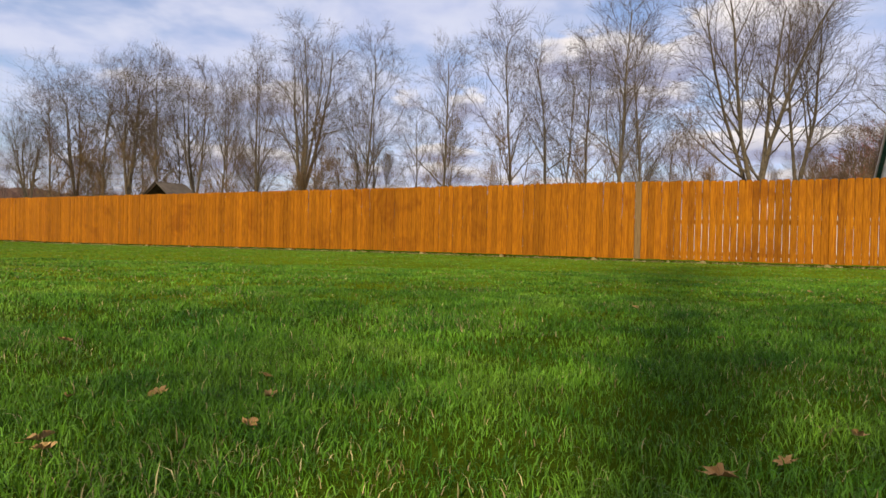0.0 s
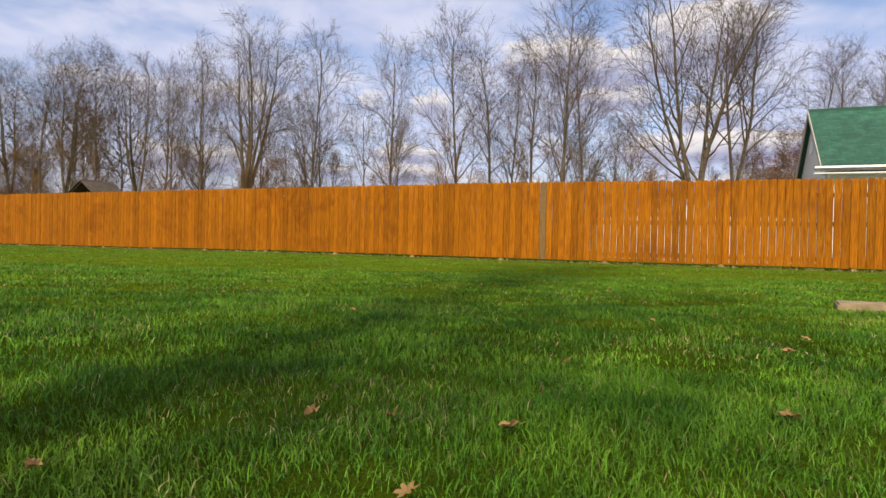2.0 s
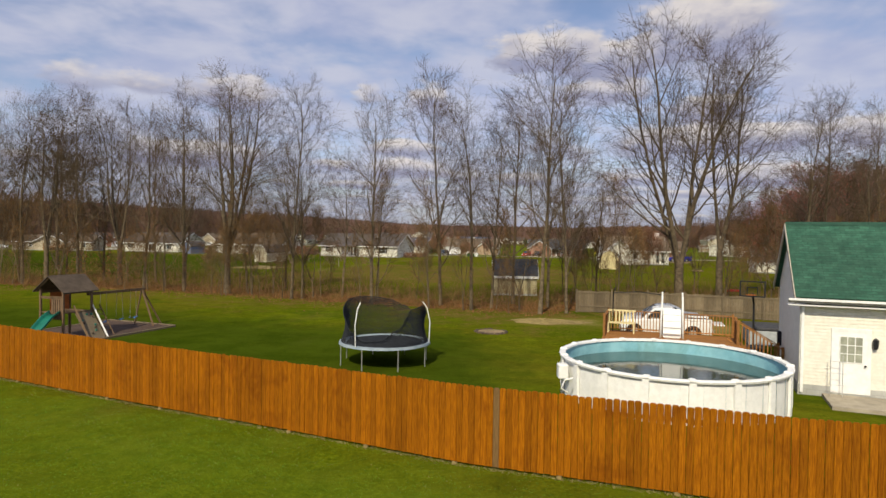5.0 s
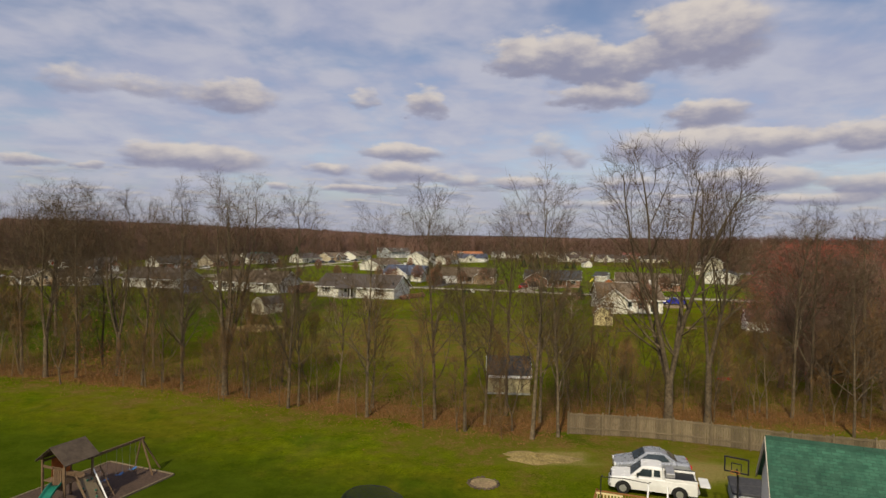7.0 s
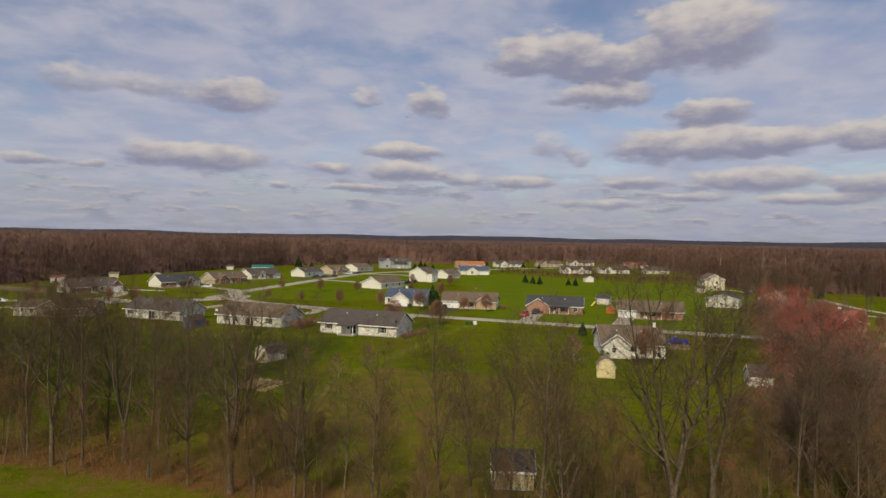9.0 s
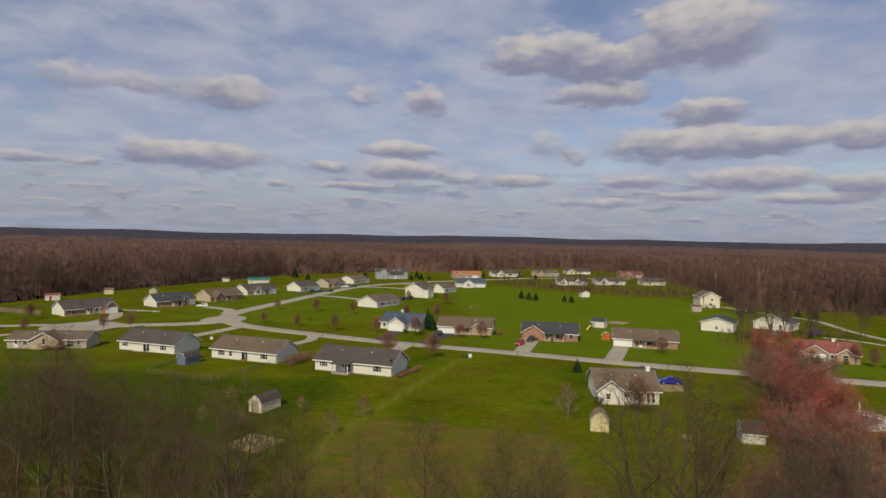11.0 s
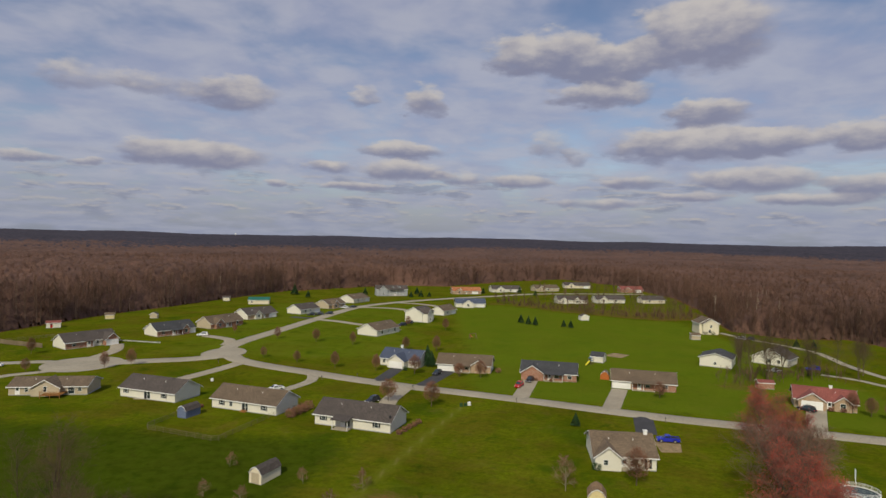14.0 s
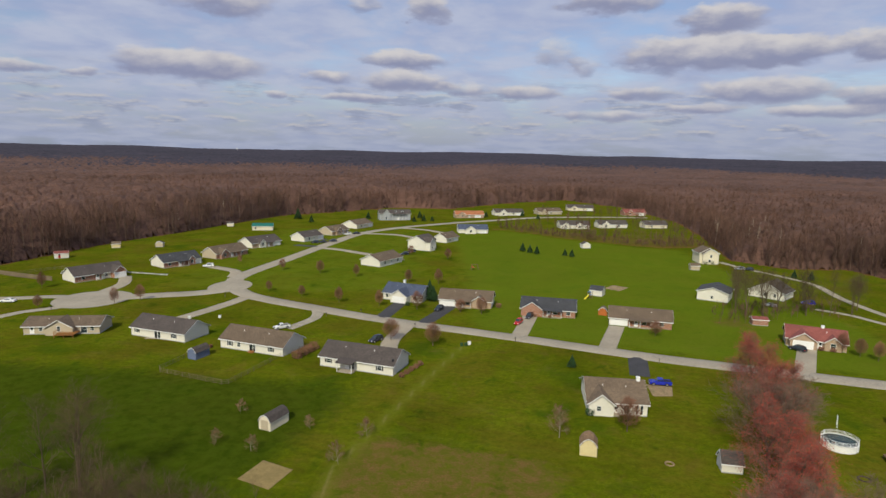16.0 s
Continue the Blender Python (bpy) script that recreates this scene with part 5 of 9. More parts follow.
gambrel("cream barn-shaped garden shed with a grey roof and double doors", -33.1, 104.6, -24, 2.7, 5.2, "cream", "r_grey", 1.8, doors="tan")
gambrel("yellow garden shed with a tan barn roof", 23.7, 98.0, -12, 2.9, 3.4, "yellow", "r_tan", 1.9, doors=None)
gambrel("blue-grey garden shed beside the wire fence", -60.6, 139.0, -22, 2.6, 4.6, "bluewall", "r_grey", 1.8, doors=None)
gambrel("small orange barn-shaped shed", 48.5, 189.6, -20, 2.7, 2.8, "orange", "r_brown", 1.6, doors="orange")
house("white garden shed with a charcoal roof", 45.9, 93.6, -10, 3.3, 3.2, 1.7, 1.5, "white", "r_grey", feats=[], ov=0.2, category="shed", name="shed", vents=0)
house("white garden shed with a dark roof", 52.6, 220.5, -28, 4.7, 4.6, 2.2, 1.3, "white", "r_dark", feats=[], ov=0.2, category="shed", name="shed", vents=0)
house("small white shed in the open field", 74.2, 334.6, 8, 4.6, 4.2, 2.3, 1.2, "white", "r_grey", "y", feats=[], ov=0.2, category="shed", name="shed", vents=0)
house("workshop with a green metal roof", -121.7, 378.3, 12, 12.5, 7.5, 2.8, 1.4, "cream", "metalgreen", feats=[("win", 2, 1, 1)], ov=0.4, category="workshop", name="workshop", vents=0)
house("red and white run-in shed", -175.4, 268.5, 30, 5.6, 4.0, 2.3, 0.8, "white", "r_red", feats=[("door", 2, "carred")], ov=0.2, category="shed", name="shed", vents=0)
house("small tan shed at the edge of the woods", -167.3, 300.7, 24, 4.0, 3.0, 2.1, 1.0, "yellow", "r_brown", feats=[], ov=0.2, category="shed", name="shed", vents=0)
house("small grey shed on the slope", -148.3, 307, 9, 3.6, 2.8, 2.0, 1.0, "tan", "r_grey", "y", feats=[], ov=0.2, category="shed", name="shed", vents=0)
house("small pale shed at the edge of the woods", -143.5, 395, 11, 4.0, 3.0, 2.1, 1.0, "cream", "r_grey", feats=[], ov=0.2, category="shed", name="shed", vents=0)
house("low brick and white outbuilding", 93.5, 182, -10, 4.6, 3.4, 1.9, 0.6, "brick", "r_red", feats=[], ov=0.2, category="shed", name="shed", vents=0)
house("small brown shed in the open field", 111, 276, -5, 4.0, 3.4, 2.1, 1.0, "tan", "r_brown", feats=[], ov=0.2, category="shed", name="shed", vents=0)
# the old shed among the trees of the belt
house("old yellow-cream shed with a grey roof among the trees", 4.0, 54.2, -3, 3.7, 3.4, 1.75, 1.3, "oldcream", "r_dark", feats=[], ov=0.15, category="shed", name="shed", vents=0)


# ---- the neighbour's house with the green roof ----
def green_house():
    yaw = -22.0
    ob = thing("house", "white clapboard house with a green shingle roof", "house", pose(12.38, 22.15, 0, 0, 0, yaw))
    L, D, wh, rh, ov = 13.0, 6.0, 3.62, 2.30, 0.42
    n = int((wh - 0.35) / 0.115)
    lap = MB().add([(0.0, -0.014, 0), (L, -0.014, 0), (L, -0.002, 0.115), (0.0, -0.002, 0.115), (0.0, 0.0, 0), (L, 0.0, 0)], [(0, 1, 2, 3), (4, 5, 1, 0)]).mesh("clapboard", M["white"])
    for i in range(n):                                # each clapboard leans out at its foot
        part("clapboard", lap, None, ob, m=Matrix.Translation((0, 0, 0.38 + i * 0.115)))
    part("wall", recalc(gable_walls(L, D, wh, rh), "wall", M["white"]), M["white"], ob)
    part("foundation", MB().box(-0.03, -0.035, -0.5, L + 0.03, D + 0.03, 0.36), M["block"], ob)
    for i in range(46):
        z0 = 0.38 + i * 0.115
        a = 0.0 if z0 < wh else (z0 - wh) / rh * D / 2
        if a > D / 2 - 0.15:
            break
        part("gable_clapboard", MB().add([(-0.014, a, z0), (-0.002, a, z0 + 0.115), (-0.002, D - a, z0 + 0.115), (-0.014, D - a, z0), (0, a, z0), (0, D - a, z0)], [(0, 1, 2, 3), (0, 3, 5, 4)]), M["white"], ob)
    k, t = rh / (D / 2), 0.12
    up = wh - ov * k + t
    og = 0.2
    roof_part("roof", [((-og, -ov, up), (L + og, -ov, up), (L + og, D / 2, wh + rh + t), (-og, D / 2, wh + rh + t)),
                       ((L + og, D + ov, up), (-og, D + ov, up), (-og, D / 2, wh + rh + t), (L + og, D / 2, wh + rh + t))], M["r_green"], ob)
    cap = MB().prism([(D / 2 - 0.16, wh + rh + t - 0.10), (D / 2, wh + rh + t + 0.035), (D / 2 + 0.16, wh + rh + t - 0.10), (D / 2, wh + rh + t + 0.01)], 0, 0.29, "x").mesh("ridge_shingle", M["r_green"])
    for i in range(43):
        part("ridge_shingle", cap, None, ob, m=Matrix.Translation((-og + i * 0.305, 0, 0)))
    ev = MB().box(-ov, -ov - 0.02, up - 0.20, L + ov, -ov + 0.03, up - 0.05)
    # fascia and rake boards use the trim with shade in its colour
    part("fascia", ev, M["shadetrim"], ob)
    part("gutter", MB().box(-ov, -ov - 0.11, up - 0.12, L + ov, -ov - 0.024, up - 0.045), M["whitetrim"], ob)
    part("soffit", MB().box(-ov, -ov, up - 0.30, L + ov, 0.0, up - 0.265), M["whitetrim"], ob)
    part("downspout", MB().box(0.03, -0.11, 0.1, 0.12, -0.03, wh - 0.1), M["whitetrim"], ob)
    rk = MB()
    for (y0, y1) in ((-ov, D / 2), (D + ov, D / 2)):
        rk.add([(-og - 0.03 + dx, yy, zz) for dx in (0, 0.05) for yy, zz in ((y0, up - 0.24), (y1, wh + rh + t - 0.24), (y1, wh + rh + t - 0.02), (y0, up - 0.02))],
               [(0, 1, 2, 3), (7, 6, 5, 4), (0, 4, 5, 1), (1, 5, 6, 2), (2, 6, 7, 3), (3, 7, 4, 0)])
    part("rake_board", rk, M["shadetrim"], ob)
    # back door with a nine-light pane
    dx, wd = 1.52, 0.95
    dr = part("door", MB().box(dx - wd / 2, -0.06, 0.18, dx + wd / 2, -0.016, 2.28), M["whitetrim"], ob, "white door with a divided pane")
    part("pane", MB().box(dx - 0.32, -0.068, 1.25, dx + 0.32, -0.06, 2.1), M["curtained"], dr, "curtained door pane")
    bars = MB()
    for i in range(4):
        bars.box(dx - 0.33 + i * 0.22 - 0.012, -0.08, 1.23, dx - 0.33 + i * 0.22 + 0.012, -0.068, 2.12)
        bars.box(dx - 0.34, -0.08, 1.24 + i * 0.29 - 0.012, dx + 0.34, -0.068, 1.24 + i * 0.29 + 0.012)
    part("glazing_bar", bars, M["whitetrim"], dr)
    part("door_frame", MB().box(dx - wd / 2 - 0.1, -0.07, 0.18, dx - wd / 2, -0.014, 2.38).box(dx + wd / 2, -0.07, 0.18, dx + wd / 2 + 0.1, -0.014, 2.38).box(dx - wd / 2, -0.07, 2.28, dx + wd / 2, -0.014, 2.38), M["whitetrim"], dr)
    part("door_handle", MB().tube([(dx + 0.41, -0.06, 1.15), (dx + 0.41, -0.13, 1.15)], [0.035, 0.03], 8), M["black"], dr)
    lm = part("wall_lamp", MB().tube([(2.2, -0.12, 1.75), (2.2, -0.12, 1.82), (2.2, -0.12, 2.05), (2.2, -0.12, 2.12)], [0.05, 0.08, 0.09, 0.02], 8).box(2.15, -0.12, 1.95, 2.25, -0.01, 2.0), M["black"], ob, "black carriage lamp")
    part("back_step", MB().box(0.7, -1.9, -0.2, 3.4, -0.05, 0.12), M["concrete"], ob, "concrete back step")
    part("bed_edging", MB().box(4.0, -1.0, -0.2, 6.5, -0.9, 0.14), M["brick"], ob)
    window(ob, 6.2, -0.016, 1.2, 0.9, 1.2)
    window(ob, 9.6, -0.016, 1.2, 0.9, 1.2)
    part("vent", MB().box(-0.05, 2.8, 4.3, -0.015, 3.5, 4.8), M["whitetrim"], ob)
    part("meter_box", MB().chamfer(-0.16, 4.9, 0.9, -0.016, 5.2, 1.5, 0.02), M["black"], ob)


green_house()
tr = thing("trellis", "thin metal trellis against the white wall", "trellis", pose(13.05, 21.45, 0, 0, 0, -22))
for xx in (0.0, 0.35):
    part("rod", MB().tube([(xx, 0, -0.1), (xx, 0, 1.5)], 0.012, 5), M["steel"], tr)
for zz in (0.5, 0.9, 1.3):
    part("crossbar", MB().tube([(-0.1, 0, zz), (0.45, 0, zz)], 0.008, 5), M["steel"], tr)


# ---- the tall cedar fence ----
FENCE = [(-30.5, 29.6), (-16.3, 22.8), (-8.1, 18.85), (-3.8, 16.9), (0.62, 14.85), (2.75, 14.15), (4.9, 13.45), (6.95, 12.7), (9.4, 12.0), (14.0, 10.6)]
BAY = 2.44


def fence_points(pts, step):
    """Points at even steps along a line of straight runs."""
    out, carry = [], 0.0
    for a, b in zip(pts, pts[1:]):
        a, b = Vector(a), Vector(b)
        d = (b - a).length
        s = carry
        while s < d:
            out.append((a + (b - a) * s / d, math.atan2(b.y - a.y, b.x - a.x)))
            s += step
        carry = s - d
    return out


# ---- bare trees ----
def tree_skeleton(rng, H, thick=1.0, spread=0.45, clear=0.35, forks=0, limbs=14, droop=0.0, trunk_r=0.2, twigs=7, leader=0.9, up=0.35, lean=(0.20, 0.46)):
    """Trunk, limbs, branches and twigs of one bare tree. Returns the woody part and the fine twigs."""
    wood, fine = MB(), MB()

    def twig(p, d, ln, r):
        d = d.normalized()
        u = d.orthogonal().normalized()
        s = d.cross(u)
        bend = u * rng.uniform(-0.2, 0.2) + s * rng.uniform(-0.2, 0.2) + Vector((0, 0, 0.12))
        k = len(fine.v)
        m = p + d * ln * 0.5
        e = m + (d + bend).normalized() * ln * 0.5
        for q, rr in ((p, r), (m, r * 0.7)):
            fine.v += [tuple(q + u * rr), tuple(q - u * rr * 0.5 + s * rr * 0.87), tuple(q - u * rr * 0.5 - s * rr * 0.87)]
        fine.v.append(tuple(e))
        fine.f += [(k, k + 1, k + 4, k + 3), (k + 1, k + 2, k + 5, k + 4), (k + 2, k, k + 3, k + 5), (k + 3, k + 4, k + 6), (k + 4, k + 5, k + 6), (k + 5, k + 3, k + 6)]

    def grow(p, d, ln, r, level):
        segs = (9, 6, 4, 3)[level]
        pts, rad, dirs = [p], [r], [d]
        wob = (0.05, 0.12, 0.17, 0.2)[level]
        for i in range(segs):
            d = (d + Vector((rng.gauss(0, wob), rng.gauss(0, wob), rng.gauss(0, wob) + (up * 0.35 if level else 0.05) - droop * level * 0.1))).normalized()
            p = p + d * ln / segs
            pts.append(p)
            dirs.append(d)
            rad.append(max(0.006, r * (1 - 0.86 * (i + 1) / segs) if level else r * (1 - leader * 0.9 * (i + 1) / segs)))
        if level == 0:
            rad[0] *= 1.5
            pts.insert(1, pts[0] + (pts[1] - pts[0]) * 0.12)
            rad.insert(1, r * 1.08)
            dirs.insert(1, dirs[0])
        if level < 3:
            wood.tube(pts, rad, (7, 5, 4)[level], False)
        kids = (limbs, 9, 5)[level] if level < 3 else 0
        if level == 2:
            kids = twigs
        for j in range(kids):
            lo = (clear, 0.25, 0.2)[level]
            t = lo + (1 - lo) * ((j + rng.uniform(0.2, 0.9)) / kids)
            i = min(len(pts) - 2, int(t * (len(pts) - 1)))
            fr = t * (len(pts) - 1) - i
            q = pts[i].lerp(pts[i + 1], min(1, max(0, fr)))
            a = j * 2.4 + rng.uniform(-0.6, 0.6)
            axis = dirs[min(i, len(dirs) - 1)]
            o = axis.orthogonal().normalized()
            side = (o * math.cos(a) + axis.cross(o) * math.sin(a)).normalized()
            tilt = rng.uniform(0.75, 1.25) * (spread * 1.6, 0.75, 0.8)[level]
            if level == 0:
                tilt *= 1.15 - 0.5 * t
            nd = (axis * math.cos(tilt) + side * math.sin(tilt)).normalized()
            if level == 0:
                l2 = H * (0.42 - 0.27 * (t - lo) / (1 - lo)) * rng.uniform(0.7, 1.15) * (0.55 + spread)
                grow(q, nd, l2, max(0.02, rad[i] * rng.uniform(0.42, 0.62)), 1)
            elif level == 1:
                grow(q, nd, ln * rng.uniform(0.28, 0.5), max(0.014 * (0.5 + 0.5 * thick), rad[i] * 0.55), 2)
            else:
                twig(q, nd, ln * rng.uniform(0.4, 0.8) + 0.2, max(0.0075 * thick, rad[i] * 0.40))
        if level == 2:
            twig(pts[-1], d, 0.5, 0.009 * thick)

    if forks:
        base = Vector((0, 0, -0.15))
        stub = [base, Vector((0, 0, H * 0.05)), Vector((0, 0, H * clear * 0.8))]
        wood.tube(stub, [trunk_r * 1.5, trunk_r * 1.1, trunk_r], 8, False)
        for k in range(forks):
            a = 2 * math.pi * k / forks + rng.uniform(-0.4, 0.4)
            out = rng.uniform(*lean)
            d = Vector((math.cos(a) * out, math.sin(a) * out, 1)).normalized()
            grow(stub[-1] - Vector((0, 0, 0.25)), d, H * (1 - clear * 0.8) * rng.uniform(0.85, 1.02), trunk_r * rng.uniform(0.55, 0.75), 0)
    else:
        grow(Vector((0, 0, -0.15)), Vector((rng.gauss(0, 0.03), rng.gauss(0, 0.03), 1)).normalized(), H, trunk_r, 0)
    k = H / sorted(p[2] for p in fine.v)[int(len(fine.v) * 0.985)]
    for mb in (wood, fine):
        mb.v = [(x * k, y * k, z * k) for x, y, z in mb.v]
    return wood, fine


def tree(label, seed, bark="bark", twig="twig", name="bare_tree", buds=0, budmat=None, budsize=0.05, **kw):
    rng = random.Random(seed)
    wood, fine = tree_skeleton(rng, **kw)
    ob = new(name)
    ob.empty_display_size = 0.3
    tagged(ob, label, "tree")
    part("trunk", wood, M[bark], ob, smooth=True)
    part("crown", fine, M[twig], ob)
    if buds:
        ends = fine.v[6::7]
        bm = MB()
        for p in rng.sample(ends, min(buds, len(ends))):
            for _ in range(2):
                c = Vector(p) + Vector((rng.gauss(0, 0.12), rng.gauss(0, 0.12), rng.gauss(0, 0.12)))
                u = Vector((rng.gauss(0, 1), rng.gauss(0, 1), rng.gauss(0, 1))).normalized() * budsize
                s = u.orthogonal().normalized() * budsize
                k = len(bm.v)
                bm.v += [tuple(c + u), tuple(c - u * 0.6 + s), tuple(c - u * 0.6 - s), tuple(c + u.cross(s).normalized() * budsize)]
                bm.f += [(k, k + 1, k + 2), (k, k + 1, k + 3), (k + 1, k + 2, k + 3)]
        part("bud_haze", bm, M[budmat], ob)
    return ob


def plant(proto, x, y, scale=1.0, turn=0.0, label="", group="", wide=1.0, lean=(0, 0)):
    x, y = site(x, y)
    m = pose(x, y, lz(x, y), lean[0], lean[1], turn) @ Matrix.Diagonal((scale * wide, scale * wide, scale, 1))
    c = copy_thing(proto, m)
    c.matrix_basis = m
    return tagged(c, label, "", group)


def retire(*protos):
    """Takes the patterns away once they have been copied."""
    for p in protos:
        for o in (*p.children_recursive, p):
            bpy.data.objects.remove(o)


tall = [tree("tall slender bare hardwood", 11, thick=1.15, H=18, spread=0.48, clear=0.28, limbs=19, trunk_r=0.17, twigs=9, up=0.14),
        tree("tall slender bare hardwood", 12, thick=1.15, H=18, spread=0.54, clear=0.36, limbs=18, trunk_r=0.17, twigs=9, up=0.14),
        tree("tall slender bare hardwood", 13, thick=1.15, H=18, spread=0.46, clear=0.24, limbs=21, trunk_r=0.15, twigs=9, up=0.2)]
vase = [tree("bare forked hardwood with a wide vase crown", 21, thick=1.15, H=18, spread=0.46, clear=0.26, forks=5, limbs=9, trunk_r=0.25, twigs=8, up=0.12, lean=(0.12, 0.34)),
        tree("bare forked hardwood with a wide vase crown", 22, thick=1.15, H=18, spread=0.52, clear=0.28, forks=3, limbs=12, trunk_r=0.22, twigs=8, up=0.08, lean=(0.12, 0.34)),
        tree("great bare hardwood with many rising limbs", 23, thick=1.15, H=18, spread=0.46, clear=0.20, forks=4, limbs=11, trunk_r=0.27, twigs=8, up=0.16, lean=(0.10, 0.40)),
        tree("tall bare hardwood forking high", 24, thick=1.15, H=18, spread=0.42, clear=0.30, forks=2, limbs=15, trunk_r=0.22, twigs=9, up=0.16, lean=(0.05, 0.16))]
pole = [tree("thin bare understorey tree", 31, twig="brushwood", name="sapling", H=8, spread=0.46, clear=0.25, limbs=11, trunk_r=0.055, twigs=7),
        tree("thin bare understorey tree", 32, twig="brushwood", name="sapling", H=8, spread=0.40, clear=0.22, limbs=12, trunk_r=0.045, twigs=7),
        tree("leaning thin bare understorey tree", 33, twig="brushwood", name="sapling", H=7, spread=0.5, clear=0.25, forks=2, limbs=6, trunk_r=0.06, twigs=7)]
BELT = "trees of the belt behind the yard"
# kind, x, y, height in eighteenths, turn
for k, x, y, s, a in (
        ("v1", -37.5, 57.5, 1.00, 20), ("t0", -34.6, 57.5, 0.98, 75), ("v1", -31.2, 58.6, 0.98, 140), ("t1", -27.2, 55.2, 0.86, 200), ("t2", -24.2, 56.8, 1.00, 10), ("t0", -22.9, 53.6, 0.80, 260),
        ("v0", -18.6, 52.2, 1.00, 60), ("t1", -17.3, 53.4, 0.70, 330), ("t2", -12.3, 48.8, 1.00, 100), ("t0", -11.6, 49.4, 0.72, 30), ("t1", -8.6, 50.5, 0.66, 170), ("t0", -5.7, 46.7, 0.92, 210),
        ("t2", -0.5, 46.4, 1.02, 290), ("t1", 1.7, 43.8, 0.88, 45), ("t2", 3.2, 45.4, 0.82, 95), ("t0", 5.0, 47.8, 0.96, 120), ("t1", 6.3, 42.4, 1.05, 180), ("t2", 8.2, 42.9, 0.90, 250),
        ("t0", 7.4, 46.2, 0.80, 15), ("v2", 17.2, 46.6, 1.22, 130), ("v3", 20.3, 46.9, 1.18, 310), ("t1", 27.6, 48.5, 0.94, 190), ("t0", 30.2, 50.5, 0.98, 70), ("t2", 33.5, 49.0, 0.94, 160),
        ("t1", -40.5, 58.5, 0.95, 280), ("v1", -44.5, 60.0, 0.95, 200), ("t0", -48, 61, 0.9, 330), ("t2", -29.4, 62.0, 0.9, 20), ("t1", -15.0, 57.0, 0.75, 120), ("t2", 12.0, 50.8, 0.62, 80),
        ("t0", 36.5, 47.0, 0.80, 240), ("t1", -35.5, 63.5, 0.85, 100), ("t2", -41.0, 66.0, 0.85, 220), ("t0", 29.5, 44.0, 0.74, 300),
        ("v1", -51.0, 80.0, 0.98, 60), ("t0", -58.0, 83.0, 0.85, 20), ("t1", -44.0, 73.5, 0.80, 140), ("v0", -63.0, 77.0, 0.90, 210), ("t2", -37.0, 69.5, 0.72, 80), ("v1", -29.0, 68.0, 0.55, 10), ("t1", -69.0, 85.0, 0.8, 0)):
    p = {"t": tall, "v": vase}[k[0]][int(k[1])]
    plant(p, x, y, s * (1.02 if x < -14 else 0.96), a, group=BELT)
rng = random.Random(5)
for i in range(105):
    x = rng.uniform(-46, 36)
    y = float(np.interp(x, BELT_X, BELT_Y)) + abs(rng.gauss(2.5, 4.0)) - 0.5
    if 3.0 < x < 8.6 and 52.5 < y < 59:
        y = 50.5
    if 2.0 < x < 9.5 and i % 4:
        continue
    if 9 < x < 30 and y < 46.5:
        y += 4.5
    plant(pole[rng.randrange(3)], x, y, rng.uniform(0.45, 1.35), rng.uniform(0, 360), group="understorey of the belt", lean=(rng.gauss(0, 4), rng.gauss(0, 4)))
for x, y, s in ((-38.7, 56.1, 0.35), (-24.3, 52.9, 0.6), (-18.6, 50.8, 0.75), (-18.1, 50.5, 0.7), (-13.1, 49.1, 0.8), (-6.5, 46.6, 0.65), (-36.7, 58.4, 0.8), (-22.7, 53.3, 0.5)):
    plant(pole[int(abs(x)) % 2], x, y, s, x * 40, group="understorey of the belt")


# ---- brush and fallen leaves of the belt ----
def brush(name, label, count, area, height, material, seed, width=0.012, leafy=0.0, leafmat=None):
    """Thin stems and suckers, too many to count."""
    g = np.random.default_rng(seed)
    x, y = area(g, count)
    z = land(x, y)
    h = height * g.uniform(0.4, 1.15, count)
    verts, idx = [], []
    base = np.stack([x, y, z - 0.05], 1)
    lean = g.normal(0, 0.42, (count, 2))
    for k in range(4):                                   # a stem and three side shoots
        if k == 0:
            p0, d, ln = base, np.stack([lean[:, 0], lean[:, 1], np.ones(count)], 1), h
        else:
            t = g.uniform(0.25, 0.8, count)[:, None]
            p0 = base + np.stack([lean[:, 0], lean[:, 1], np.ones(count)], 1) * (h[:, None] * t)
            d, ln = np.stack([g.normal(0, 0.8, count), g.normal(0, 0.8, count), np.full(count, 0.9)], 1), h * g.uniform(0.2, 0.45, count)
        a = g.uniform(0, 6.28, count)
        u = np.stack([np.cos(a), np.sin(a), np.zeros(count)], 1) * (width * (1.0 if k == 0 else 0.6))
        s = np.stack([-np.sin(a), np.cos(a), np.zeros(count)], 1) * (width * (1.0 if k == 0 else 0.6))
        tip = p0 + d * ln[:, None]
        block = np.stack([p0 + u, p0 - u * 0.5 + s, p0 - u * 0.5 - s, tip], 1)
        verts.append(block.reshape(-1, 3))
    v = np.concatenate(verts)
    i = np.arange(len(v) // 4)[:, None] * 4
    tri = np.concatenate([i + np.array(c)[None] for c in ((0, 1, 3), (1, 2, 3), (2, 0, 3))])
    solo(name, array_mesh(name, v, tri.ravel(), np.full(len(tri), 3), M[material]), None, label, "undergrowth", kind="stuff")
    if leafy:
        n = int(count * leafy)
        p = np.repeat(base, 1, 0)[g.integers(0, count, n)] + np.stack([g.normal(0, 0.25, n), g.normal(0, 0.25, n), g.uniform(0.2, 1.0, n) * height], 1)
        leaf_cloud(name + "_leaves", label, p, 0.07, leafmat, g)


